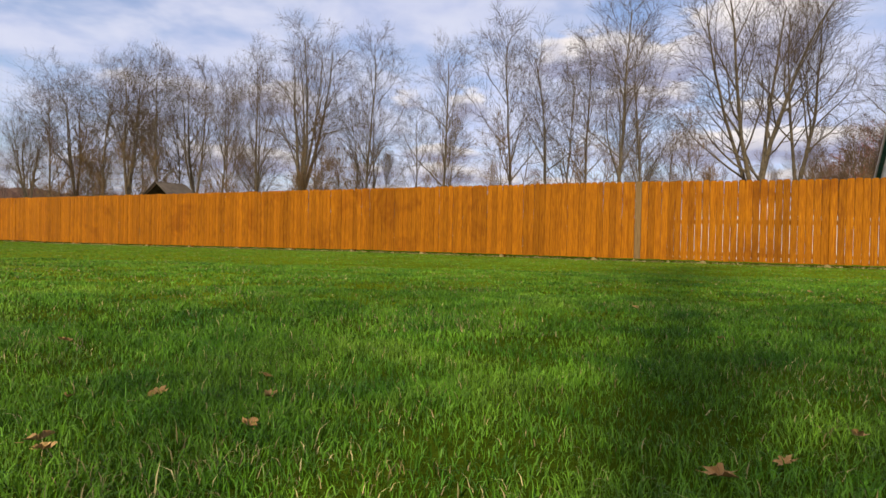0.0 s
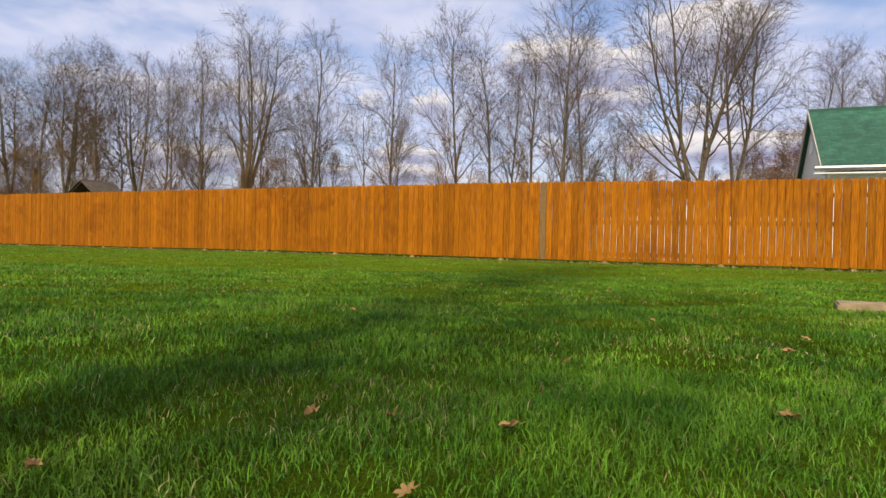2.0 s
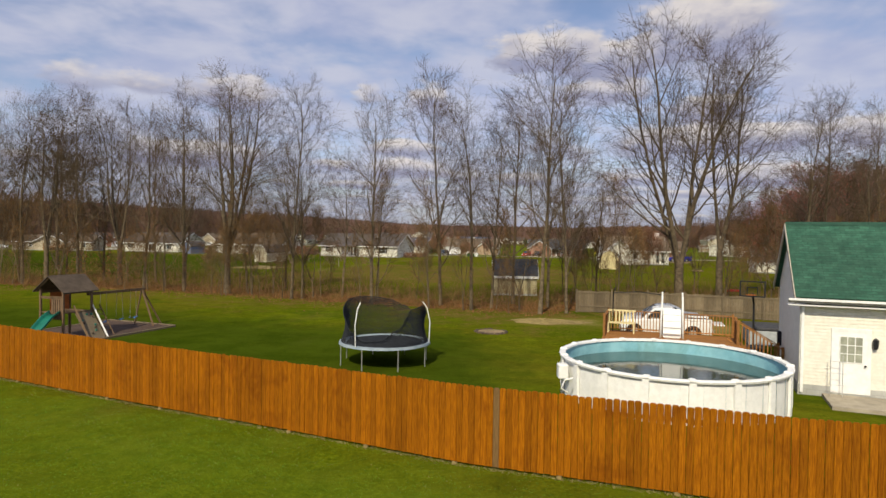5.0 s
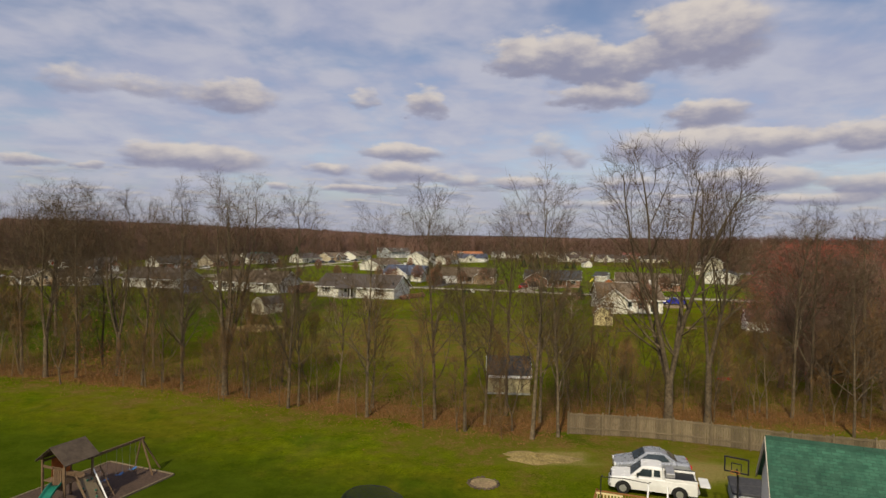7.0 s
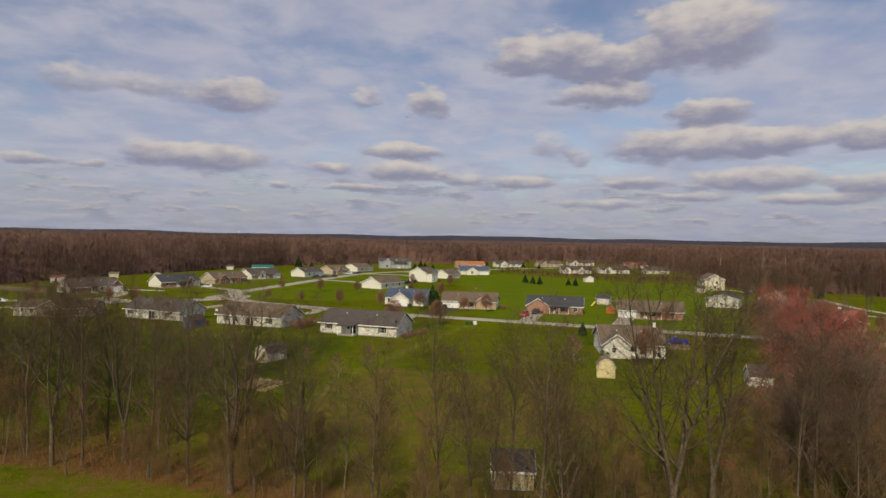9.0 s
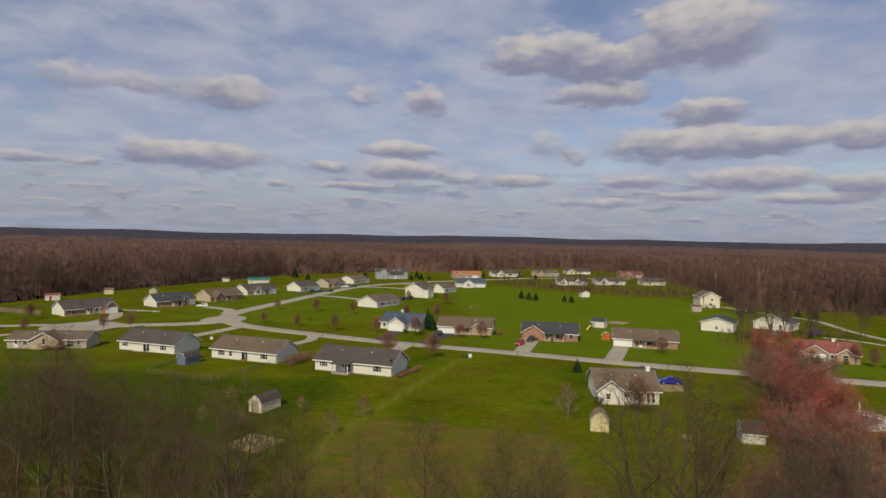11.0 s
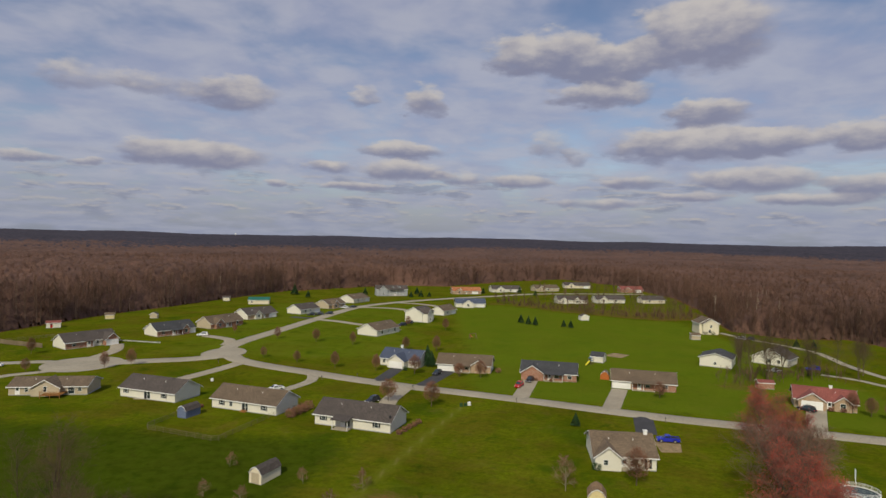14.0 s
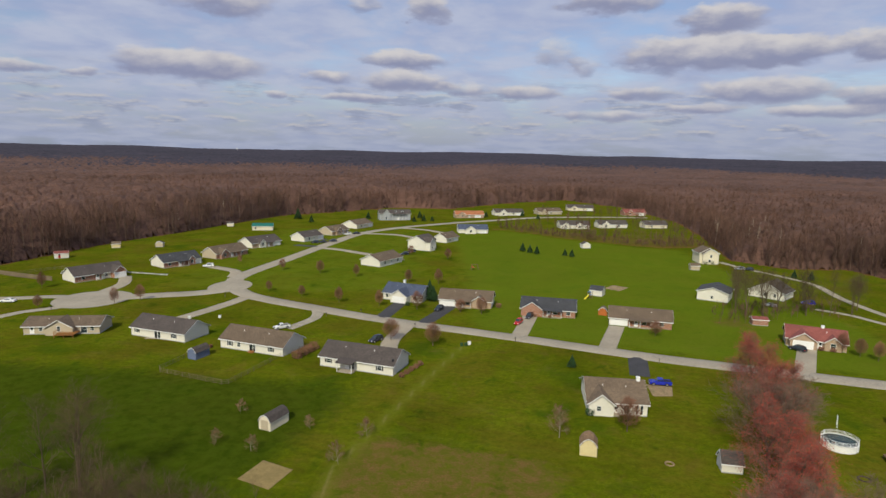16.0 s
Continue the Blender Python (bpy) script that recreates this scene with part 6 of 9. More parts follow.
def leaf_cloud(name, label, p, size, material, g, category="leaves"):
    n = len(p)
    a, b = g.normal(0, 1, (n, 3)), g.normal(0, 1, (n, 3))
    a /= np.linalg.norm(a, axis=1)[:, None]
    b = np.cross(a, b)
    b /= np.linalg.norm(b, axis=1)[:, None]
    sz = size * g.uniform(0.6, 1.3, (n, 1))
    v = np.stack([p + a * sz, p + b * sz * 0.6, p - a * sz, p - b * sz * 0.6 + np.cross(a, b) * sz * 0.3], 1).reshape(-1, 3)
    i = np.arange(n)[:, None] * 4
    tri = np.concatenate([i + np.array([[0, 1, 2]]), i + np.array([[0, 2, 3]])])
    return solo(name, array_mesh(name, v, tri.ravel(), np.full(len(tri), 3), M[material]), None, label, category, kind="stuff")


def belt_area(g, n):
    x = g.uniform(-52, 40, n)
    y = np.interp(x, BELT_X, BELT_Y) + np.abs(g.normal(0, 6.0, n)) + 0.5
    shed = (x > 3.2) & (x < 8.4) & (y > 52.5) & (y < 58.5)
    yard = (x > 8.5) & (x < 30) & (y < 46)
    return x, np.where(shed, 60.0, np.where(yard, y + 5, y))


brush("undergrowth", "bare brown brush under the trees", 3200, belt_area, 2.4, "brushwood", 3, 0.011)
brush("brambles", "low tangled brambles at the wood's edge", 3600, belt_area, 0.8, "brushwood", 4, 0.009)
_g = np.random.default_rng(9)
_n = 2600
_c = np.stack([_g.normal(-32.0, 2.0, _n), _g.normal(56.8, 1.3, _n), np.abs(_g.normal(1.8, 1.3, _n)) + 0.4], 1)
leaf_cloud("beech_leaves", "russet leaves still hanging on a young beech", _c[_g.random(_n) < 0.6], 0.07, "oldleaf", _g)
_x, _y = belt_area(_g, 22000)
_y = _y - _g.exponential(1.2, len(_y))
leaf_cloud("fallen_leaves", "fallen brown leaves under the belt of trees", np.stack([_x, _y, land(_x, _y) + 0.03], 1), 0.055, "oldleaf", _g)


# ---- trees of the lots ----
def ball_tree(seed, H=6.0, R=1.75):
    """A young lawn tree whose dense upright twigs fill an egg-shaped crown."""
    r = random.Random(seed)
    ob = new("ornamental_tree")
    tagged(ob, "budding ornamental tree on a lawn", "tree")
    wood, fine = MB(), MB()
    wood.tube([(0, 0, -0.15), (0.02, 0, H * 0.3), (0, 0.03, H * 0.85)], [0.11, 0.085, 0.02], 6, False)
    for i in range(26):
        a, s = i * 2.4, r.uniform(0.3, 1.0)
        wood.tube([(0, 0, H * (0.18 + 0.4 * s)), (R * 0.5 * math.cos(a), R * 0.5 * math.sin(a), H * (0.3 + 0.42 * s)), (R * 0.85 * math.cos(a), R * 0.85 * math.sin(a), H * (0.42 + 0.48 * s))], [0.04, 0.025, 0.01], 3, False)
    while len(fine.v) < 4 * 1500:
        q = Vector((r.uniform(-1, 1), r.uniform(-1, 1), r.uniform(-1, 1)))
        if not 0.25 < q.length < 1.0 + r.gauss(0, 0.05):
            continue
        taper = 1.0 - 0.28 * max(0.0, q.z)
        d = (Vector((q.x, q.y, 0.55 + 0.4 * q.z)) + Vector((r.gauss(0, 0.25), r.gauss(0, 0.25), 0.25))).normalized()
        p = Vector((q.x * R * taper, q.y * R * taper, H * (0.57 + 0.40 * q.z)))
        o = d.orthogonal().normalized() * 0.026
        s = d.cross(o)
        n = len(fine.v)
        fine.v += [tuple(p + o), tuple(p - o * 0.5 + s * 0.87), tuple(p - o * 0.5 - s * 0.87), tuple(p + d * r.uniform(0.4, 0.8))]
        fine.f += [(n, n + 1, n + 3), (n + 1, n + 2, n + 3), (n + 2, n, n + 3)]
    part("trunk", wood, M["bark"], ob)
    part("crown", fine, M["tantwig"], ob)
    return ob


maple = [ball_tree(41, 6.0, 1.9), ball_tree(42, 5.6, 2.1)]
for i, (x, y, s, lab) in enumerate(((-35.4, 198.4, 0.95, ""), (-52.4, 249.7, 1.0, ""), (-36.6, 244.5, 0.9, ""), (-49.8, 206.8, 0.75, ""), (-21.6, 194.8, 0.95, ""), (-14.8, 236, 0.95, ""), (-3, 234, 1.05, ""),
                                   (0.4, 289, 1.0, ""), (-9.1, 191.3, 1.05, ""), (-14.1, 157.1, 1.1, ""), (-2.9, 153.1, 1.1, ""), (-63.5, 215, 0.7, ""), (-105.3, 189.2, 0.95, ""), (-100, 195, 1.0, ""),
                                   (-143, 211, 1.0, ""), (-69.6, 255, 0.9, ""), (11.4, 187.4, 0.95, ""), (4.8, 189, 0.8, ""), (34.3, 107.0, 1.15, ""), (59.1, 167, 0.85, ""), (103.8, 155.3, 1.0, ""),
                                   (106.6, 152.4, 0.9, ""), (109.1, 149.1, 0.9, ""), (-125, 182, 0.8, ""), (-92, 268, 0.7, ""), (-18, 300, 0.9, ""))):
    plant(maple[i % 2], x, y, s, i * 67, "budding ornamental tree on a lawn", "ornamental trees on the lawns", wide=1.0 if i in (8, 9, 10, 16, 17, 18, 19) else 0.78)
yard = tree("small bare yard tree", 45, thick=1.3, twig="tantwig", bark="palebark", name="yard_tree", H=5, spread=0.72, clear=0.22, limbs=16, trunk_r=0.06, twigs=8, up=0.12)
for i, (x, y, s) in enumerate(((21.3, 104.1, 1.2), (-23.9, 104.9, 0.55), (-16.7, 93.4, 0.8), (-13.2, 102.9, 0.75), (-38.8, 98.9, 0.6), (-32.1, 96.7, 0.6), (-38.7, 111, 0.55))):
    plant(yard, x, y, s, i * 50, "small bare fruit tree on the grass", "fruit trees on the grass")
for i, (x, y, s) in enumerate(((94.6, 196.5, 0.62), (96.6, 192.8, 0.7), (102.3, 193.4, 0.72), (106, 199, 0.66), (112, 203, 0.6), (120.5, 203, 0.68), (125.4, 196, 0.7), (133, 197, 0.62), (105, 219, 0.6),
                              (99, 205, 0.6), (117, 195, 0.55), (140, 205, 0.6))):
    plant(vase[i % 2] if i % 3 else tall[i % 3], x, y, s * 1.25, i * 83, "bare grey tree between the lots", "bare trees between the lots")
red = [tree("red-budding maple with a dense crown", 51, thick=1.5, twig="redtwig", name="red_maple", buds=1350, budmat="redbud", budsize=0.055, H=12, spread=0.56, clear=0.16, limbs=24, trunk_r=0.2, twigs=11, up=0.35),
       tree("red-budding maple with a dense crown", 52, thick=1.5, twig="redtwig", name="red_maple", buds=600, budmat="redbud", budsize=0.055, H=12, spread=0.55, clear=0.18, forks=4, limbs=10, trunk_r=0.22, twigs=12, up=0.35),
       tree("grey-brown bare tree with a dense crown", 53, thick=1.5, twig="greytwig", name="bare_tree", H=12, spread=0.56, clear=0.16, forks=3, limbs=12, trunk_r=0.2, twigs=12, up=0.3)]
for i, (x, y, s) in enumerate(((33.5, 54.5, 0.55), (34.5, 58.5, 0.75), (37.0, 55.5, 0.85), (39.0, 51.0, 0.9), (42.5, 54.5, 1.1), (35.5, 56.0, 1.05), (40.0, 60.5, 1.0), (43.5, 66.0, 1.05), (46.5, 72.0, 1.0), (49.5, 78.5, 1.05), (52.8, 86.0, 1.05), (55.5, 92.5, 1.0), (58.5, 99.0, 1.05),
                              (61.0, 105.5, 1.0), (63.5, 112.0, 1.05), (66.0, 119.0, 1.05), (69.0, 126.5, 1.0), (72.5, 133.0, 0.9), (39.0, 53.5, 1.1), (46.0, 61.0, 1.1), (51.0, 69.0, 1.0), (54.0, 76.5, 1.0), (60.0, 88.5, 0.9), (66.5, 108.0, 0.85), (70.5, 118.0, 0.85))):
    vivid = 70 < y < 95 or y > 110
    grey = not vivid and i % 3 != 1
    plant(red[2] if grey else red[0 if vivid else 1], x - 2.4, y, s * (0.72 if y < 58 else 1.05), i * 71, "grey-brown bare tree in the row between two lots" if grey else "red-budding maple in the row between two lots", "row of trees between two lots", wide=1.05 if y < 58 else 1.35)
retire(yard, *maple, *red, *tall, *vase, *pole)


# ---- conifers ----
def conifer(seed, H, R):
    rng = random.Random(seed)
    ob = new("conifer")
    tagged(ob, "dark green young spruce on a lawn", "tree")
    part("trunk", MB().tube([(0, 0, -0.2), (0, 0, H)], [0.09, 0.01], 6), M["bark"], ob)
    mb = MB()
    for i in range(420):
        t = rng.random() ** 0.8
        z = 0.25 + (H - 0.3) * t
        a = rng.uniform(0, 6.28)
        r = R * (1 - t) * rng.uniform(0.75, 1.1) + 0.05
        d = Vector((math.cos(a), math.sin(a), 0))
        s = Vector((-d.y, d.x, 0)) * (0.10 + 0.12 * (1 - t))
        p, e = d * r * 0.15 + Vector((0, 0, z + 0.12)), d * r + Vector((0, 0, z - 0.12 * r))
        m = (p + e) / 2 + Vector((0, 0, 0.07))
        k = len(mb.v)
        mb.v += [tuple(p), tuple(m + s), tuple(e), tuple(m - s), tuple(m - Vector((0, 0, 0.16)))]
        mb.f += [(k, k + 1, k + 2), (k, k + 2, k + 3), (k, k + 1, k + 4), (k + 1, k + 2, k + 4), (k + 2, k + 3, k + 4)]
    part("crown", mb, M["conifer"], ob)
    return ob


spruce = conifer(1, 3.7, 1.75)
for i, (x, y, s) in enumerate(((-5.6, 206.5, 1.9), (-4.2, 204.5, 1.5), (30.4, 139.5, 0.85), (39.6, 320, 1.3), (42.8, 315, 1.2), (45.9, 311.7, 1.2), (59.7, 308.4, 1.0), (62.6, 305.4, 1.1), (-109.8, 446, 2.2), (-96, 428, 1.4),
                              (-18, 450, 1.4), (-25, 446, 1.2), (-12, 452, 1.1), (60, 500, 1.4), (70, 480, 1.2), (-60, 458, 1.5), (150, 262, 1.0), (155, 258, 1.1), (-22, 470, 1.6), (30, 490, 1.3))):
    plant(spruce, x, y, s, i * 90, group="spruces on the lawns")
retire(spruce)


# ---- far woods ----
def bare_stand(g, x, y, H, R, branches, width, low=0.12):
    """Many small bare trees as loose triangles: rising limbs, each with two finer shoots, and a thin trunk apiece."""
    n, B = len(x), branches
    base = np.stack([x, y, land(x, y)], 1)[:, None]
    a, t = g.uniform(0, 6.283, (n, B)), low + (0.96 - low) * g.random((n, B)) ** 0.8
    ln = R[:, None] * g.uniform(0.45, 1.1, (n, B)) * (1.2 - 0.75 * t)
    up = g.uniform(0.6, 2.2, (n, B))
    bend = g.normal(0, 0.35, (n, 2))
    root = base + np.stack([bend[:, :1] * t, bend[:, 1:] * t, t * H[:, None] * 0.86], -1)
    out = np.stack([np.cos(a), np.sin(a), up], -1) * ln[..., None]
    wd = (width * g.uniform(0.5, 1.2, (n, B)))[..., None]
    side = np.stack([-np.sin(a), np.cos(a), g.normal(0, 0.5, (n, B))], -1) * wd
    tris = [np.stack([root + side, root - side, root + out], 2)]
    for k in (-0.9, 0.8):
        fork = np.stack([np.cos(a + k), np.sin(a + k), up * 1.1], -1) * ln[..., None] * 0.55
        mid = root + out * (0.5 + 0.15 * k)
        tris.append(np.stack([mid + side * 0.6, mid - side * 0.6, mid + fork], 2))
    tw = H * g.uniform(0.005, 0.010, n)
    stem = []
    for k in range(3):
        b0, b1 = 2.1 * k, 2.1 * (k + 1)
        foot = base[:, 0] - np.array([0, 0, 0.3])
        stem.append(np.stack([foot + np.stack([np.cos(b0) * tw, np.sin(b0) * tw, 0 * tw], 1), foot + np.stack([np.cos(b1) * tw, np.sin(b1) * tw, 0 * tw], 1), foot + np.stack([bend[:, 0], bend[:, 1], H], 1)], 1).reshape(-1, 3))
    return np.concatenate([q.reshape(-1, 3) for q in tris]), np.concatenate(stem)


def stand_objects(name, label, g, x, y, H, R, branches, width, twigmat, stemmat, low=0.12):
    v, sv = bare_stand(g, x, y, H, R, branches, width, low)
    solo(name + "_trunks", array_mesh(name + "_trunks", sv, np.arange(len(sv)), np.full(len(sv) // 3, 3), M[stemmat]), None, "trunks of " + label, "woods", kind="stuff")
    solo(name, array_mesh(name, v, np.arange(len(v)), np.full(len(v) // 3, 3), M[twigmat]), None, label, "woods", kind="stuff")


def far_woods():
    g = np.random.default_rng(77)
    ang = g.uniform(-0.74, 0.74, 120000)
    r = 190 + 900 * g.random(120000) ** 0.9
    x, y = r * np.sin(ang), r * np.cos(ang)
    out, d = ~in_glade(x, y), glade_distance(x, y)

    def pick(p, want):
        k = out & (g.random(len(x)) < p)
        return x[k][:want], y[k][:want]

    def tall_here(px, py):
        return g.uniform(13.5, 22.0, len(px)) + 5.0 * np.clip((-50 - px) / 90, 0, 1)
    px, py = pick(np.where(d < 34, 0.60, 0.0), 3000)
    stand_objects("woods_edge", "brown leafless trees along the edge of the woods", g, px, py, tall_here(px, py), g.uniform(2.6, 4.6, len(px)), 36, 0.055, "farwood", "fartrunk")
    px, py = pick(np.where((d > 26) & (d < 260), 0.32, 0.0), 9000)
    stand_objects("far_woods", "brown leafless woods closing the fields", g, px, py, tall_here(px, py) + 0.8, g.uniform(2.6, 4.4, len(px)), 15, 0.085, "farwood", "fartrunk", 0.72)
    # saplings and brush before the trees, so that the edge is ragged
    px, py = pick(np.where(d < 20, 0.9, 0.0), 3400)
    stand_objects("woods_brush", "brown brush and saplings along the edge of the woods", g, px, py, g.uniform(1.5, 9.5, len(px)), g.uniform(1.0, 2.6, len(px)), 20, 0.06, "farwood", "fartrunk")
    # the scrub of the creek bank, and trees between the last houses
    n = 420
    cx = g.uniform(36, 172, n)
    cy = np.interp(cx, CREEK_X, CREEK_Y) + 3 + np.abs(g.normal(0, 14, n))
    tall_one = g.random(n) < 0.35
    stand_objects("creek_scrub", "brown scrub along a creek bank", g, cx, cy, np.where(tall_one, g.uniform(5, 11, n), g.uniform(1.2, 3.8, n)), np.where(tall_one, 2.4, 1.3), 22, 0.045, "farwood", "fartrunk")
    n = 70
    cx, cy = g.uniform(60, 185, n), g.uniform(385, 520, n)
    stand_objects("lot_trees", "bare trees among the farthest houses", g, cx, cy, g.uniform(7, 15, n), g.uniform(2, 3.4, n), 40, 0.05, "farwood", "fartrunk")
    n = 130
    t = g.random(n)
    cx, cy = 92 + 44 * t + g.normal(0, 4, n), 199 + 12 * t + g.normal(0, 5, n)
    stand_objects("lot_scrub", "bare brush between two lots", g, cx, cy, g.uniform(1.5, 5.5, n), g.uniform(0.8, 1.8, n), 22, 0.03, "farwood", "fartrunk")
    # pale sycamore stems along the edge
    bx = np.concatenate([g.uniform(150, 215, 16), g.uniform(-175, -120, 8)])
    by = np.concatenate([g.uniform(285, 380, 16), g.uniform(330, 470, 8)])
    ok = ~in_glade(bx, by)
    pb = MB()
    for px, py in zip(bx[ok], by[ok]):
        zz, hh = lz(px, py), g.uniform(14, 20)
        pb.tube([(px, py, zz), (px + g.normal(0, 0.5), py, zz + hh * 0.6), (px + g.normal(0, 1.0), py, zz + hh)], [0.22, 0.16, 0.04], 5, False)
        for _ in range(5):
            t0 = g.uniform(0.4, 0.8) * hh
            pb.tube([(px, py, zz + t0), (px + g.normal(0, 1.8), py + g.normal(0, 1), zz + t0 + g.uniform(1.5, 3.5))], [0.09, 0.02], 3, False)
    solo("sycamores", pb, M["palebark"], "pale sycamore stems at the edge of the woods", "trees", kind="stuff")
    # the closed canopy farther back, out to the horizon
    rs = list(np.arange(150.0, 800.0, 3.0))
    while rs[-1] < 4890:
        rs.append(rs[-1] * 1.009)
    th = np.linspace(-0.84, 0.84, 600)
    Rr, T = np.meshgrid(np.array(rs), th, indexing="ij")
    X, Y = Rr * np.sin(T) + g.normal(0, 0.5, Rr.shape), Rr * np.cos(T) + g.normal(0, 0.5, Rr.shape)

    def crowns(cell):
        """Rounded crowns of uneven height standing close together."""
        ix, iy, best = np.floor(X / cell), np.floor(Y / cell), np.zeros(X.shape)
        for dx in (-1, 0, 1):
            for dy in (-1, 0, 1):
                jx, jy = ix + dx, iy + dy
                r1, r2, r3 = (np.mod(np.sin(jx * a + jy * c) * 43758.5453, 1.0) for a, c in ((12.9898, 78.233), (39.346, 11.135), (73.156, 52.235)))
                d = np.hypot(X - (jx + r1) * cell, Y - (jy + r2) * cell) / (cell * 0.95)
                best = np.maximum(best, (0.45 + 0.55 * r3) * np.sqrt(np.clip(1 - d * d, 0, 1)))
        return best
    bump = 5.5 * crowns(8.0) + np.clip((Rr - 500) / 500, 0, 1) * 3.5 * crowns(21.0) + 1.5 * np.sin(X * 0.021 + 1) * np.sin(Y * 0.017) + g.normal(0, 0.5, Rr.shape) - 2.0 * np.clip((700 - Rr) / 300, 0, 1)
    edge = glade_distance(X, Y)
    Z = land(X, Y) - 0.8 + np.clip((edge - 1) / 24, 0.0, 1) ** 0.7 * (12.8 + bump + 6.5 * np.clip((-50 - X) / 90, 0, 1) * np.clip((900 - Rr) / 400, 0, 1))
    nt = len(th)
    i = (np.arange(len(rs) - 1)[:, None] * nt + np.arange(nt - 1)[None]).ravel()
    q = np.stack([i, i + 1, i + 1 + nt, i + nt], 1)
    V = np.stack([X, Y, Z], -1).reshape(-1, 3)
    c = V[q].mean(1)
    q = q[(~in_glade(c[:, 0], c[:, 1])) & (glade_distance(c[:, 0], c[:, 1]) > 1.0)]
    # canopy past some 1550 m takes the haze-coloured material, with a ragged border
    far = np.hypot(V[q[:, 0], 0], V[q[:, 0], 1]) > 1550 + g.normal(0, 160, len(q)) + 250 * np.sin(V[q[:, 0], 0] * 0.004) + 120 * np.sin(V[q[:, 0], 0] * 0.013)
    for nm, sel, mt, lab in (("woods_canopy", q[~far], "canopy", "unbroken brown canopy of leafless woods"), ("hill_woods", q[far], "hazewood", "wooded hills along the horizon, coloured darker and bluer for haze")):
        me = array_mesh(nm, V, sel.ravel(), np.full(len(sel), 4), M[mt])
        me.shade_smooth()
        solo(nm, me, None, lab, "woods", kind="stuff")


far_woods()
tower = thing("water_tower", "white water tower on the wooded horizon", "water tower", pose(-1235, 3590, lz(-1235, 3590)) @ Matrix.Scale(0.55, 4))
part("tank", MB().tube([(0, 0, 44 + z) for z in (0, 2, 5, 9, 12, 13.5)], [2, 7, 9.5, 9.5, 6, 1], 14), M["whitetrim"], tower, smooth=True)
part("shaft", MB().tube([(0, 0, -2), (0, 0, 6), (0, 0, 45)], [5, 2.6, 2.2], 10), M["whitetrim"], tower, smooth=True)


# ---- the yard: cedar fence ----
def picket_mesh(wd, ht, seed):
    r = random.Random(seed)
    e, c = wd / 2, 0.034
    g = 0.012                                            # long edges eased, so that every joint shows
    vs = [(x * k, y, z) for y, k in ((0.009 + r.uniform(0, 0.003), 1.0), (0.0, 1.0), (-0.011, 1 - g / e)) for x, z in ((-e, 0), (e, 0), (e, ht - c), (e - c * 0.8, ht), (-e + c * 0.8, ht), (-e, ht - c))]
    fs = [tuple(range(6)), tuple(range(17, 11, -1))] + [(b + i, b + (i + 1) % 6, b + 6 + (i + 1) % 6, b + 6 + i) for b in (0, 6) for i in range(6)]
    return recalc(MB().add(vs, fs), "picket", M["cedar"])


def cedar_fence():
    ob = thing("fence", "tall privacy fence of orange-stained cedar pickets on the lawn", "fence", Matrix.Identity(4))
    kinds = [picket_mesh(0.1385 + 0.0012 * k, 1.81 + 0.003 * k, k) for k in range(4)]
    old = kinds[1].copy()
    old.materials[0] = M["cedarold"]
    r = random.Random(8)
    spots = fence_points(FENCE, 0.1465)
    start = max(0, len(spots) - 300)
    rest = MB()
    for i, (p, a) in enumerate(spots):
        gap = p.x > 1.9
        off = Vector((math.sin(a), -math.cos(a))) * (0.045 + r.uniform(-0.010, 0.010))
        m = Matrix.Translation((p.x + off.x, p.y + off.y, lz(p.x, p.y) + 0.068 + r.gauss(0, 0.005))) @ Matrix.Rotation(a, 4, "Z") @ Matrix.Rotation(r.gauss(0, 0.0018), 4, "Y") @ Matrix.Rotation(r.gauss(0, 0.025), 4, "Z")
        m = m @ Matrix.Diagonal((1.012 if gap else 1.032, 1, (1 + 0.064 * dip(p.x, p.y)) * (1 + r.gauss(0, 0.003)), 1))
        if i < start:
            rest.add([m @ Vector(v.co) for v in kinds[0].vertices], [tuple(f.vertices) for f in kinds[0].polygons])
            continue
        part("picket", old if abs(p.x - 1.25) < 0.08 else kinds[r.randrange(4)], None, ob, m=m)
    if rest.v:
        tagged(part("far_pickets", rest, M["cedar"], ob), "cedar pickets at the far end", kind="stuff")
    posts = fence_points(FENCE, BAY)
    pm = MB().chamfer(-0.045, -0.045, -0.25, 0.045, 0.045, 1.76, 0.008).mesh("post", M["cedar"])
    foot = MB().tube([(0, 0, -0.1), (0, 0, 0.035), (0.01, 0, 0.05)], [0.08, 0.06, 0.02], 9).mesh("post_footing", M["straw"])
    for p, a in posts:
        off = Vector((-math.sin(a), math.cos(a))) * 0.085
        m = Matrix.Translation((p.x + off.x, p.y + off.y, lz(p.x, p.y))) @ Matrix.Rotation(a, 4, "Z")
        po = part("post", pm, None, ob, m=m)
        part("footing", foot, None, po, "pale splintered footing", m=Matrix.Translation((0, -0.115, 0.01)))
    for (p, a), (q, b) in zip(posts, posts[1:]):
        for zz in (0.22, 0.95, 1.55):
            o = Vector((-math.sin(a), math.cos(a), 0)) * 0.03
            u, v = Vector((p.x, p.y, lz(p.x, p.y) + zz)) + o, Vector((q.x, q.y, lz(q.x, q.y) + zz)) + o
            d = (v - u)
            part("rail", MB().box(0, -0.02, -0.045, d.length, 0.02, 0.045), M["cedar"], ob, m=Matrix.Translation(u) @ d.to_track_quat("X", "Z").to_matrix().to_4x4())


cedar_fence()


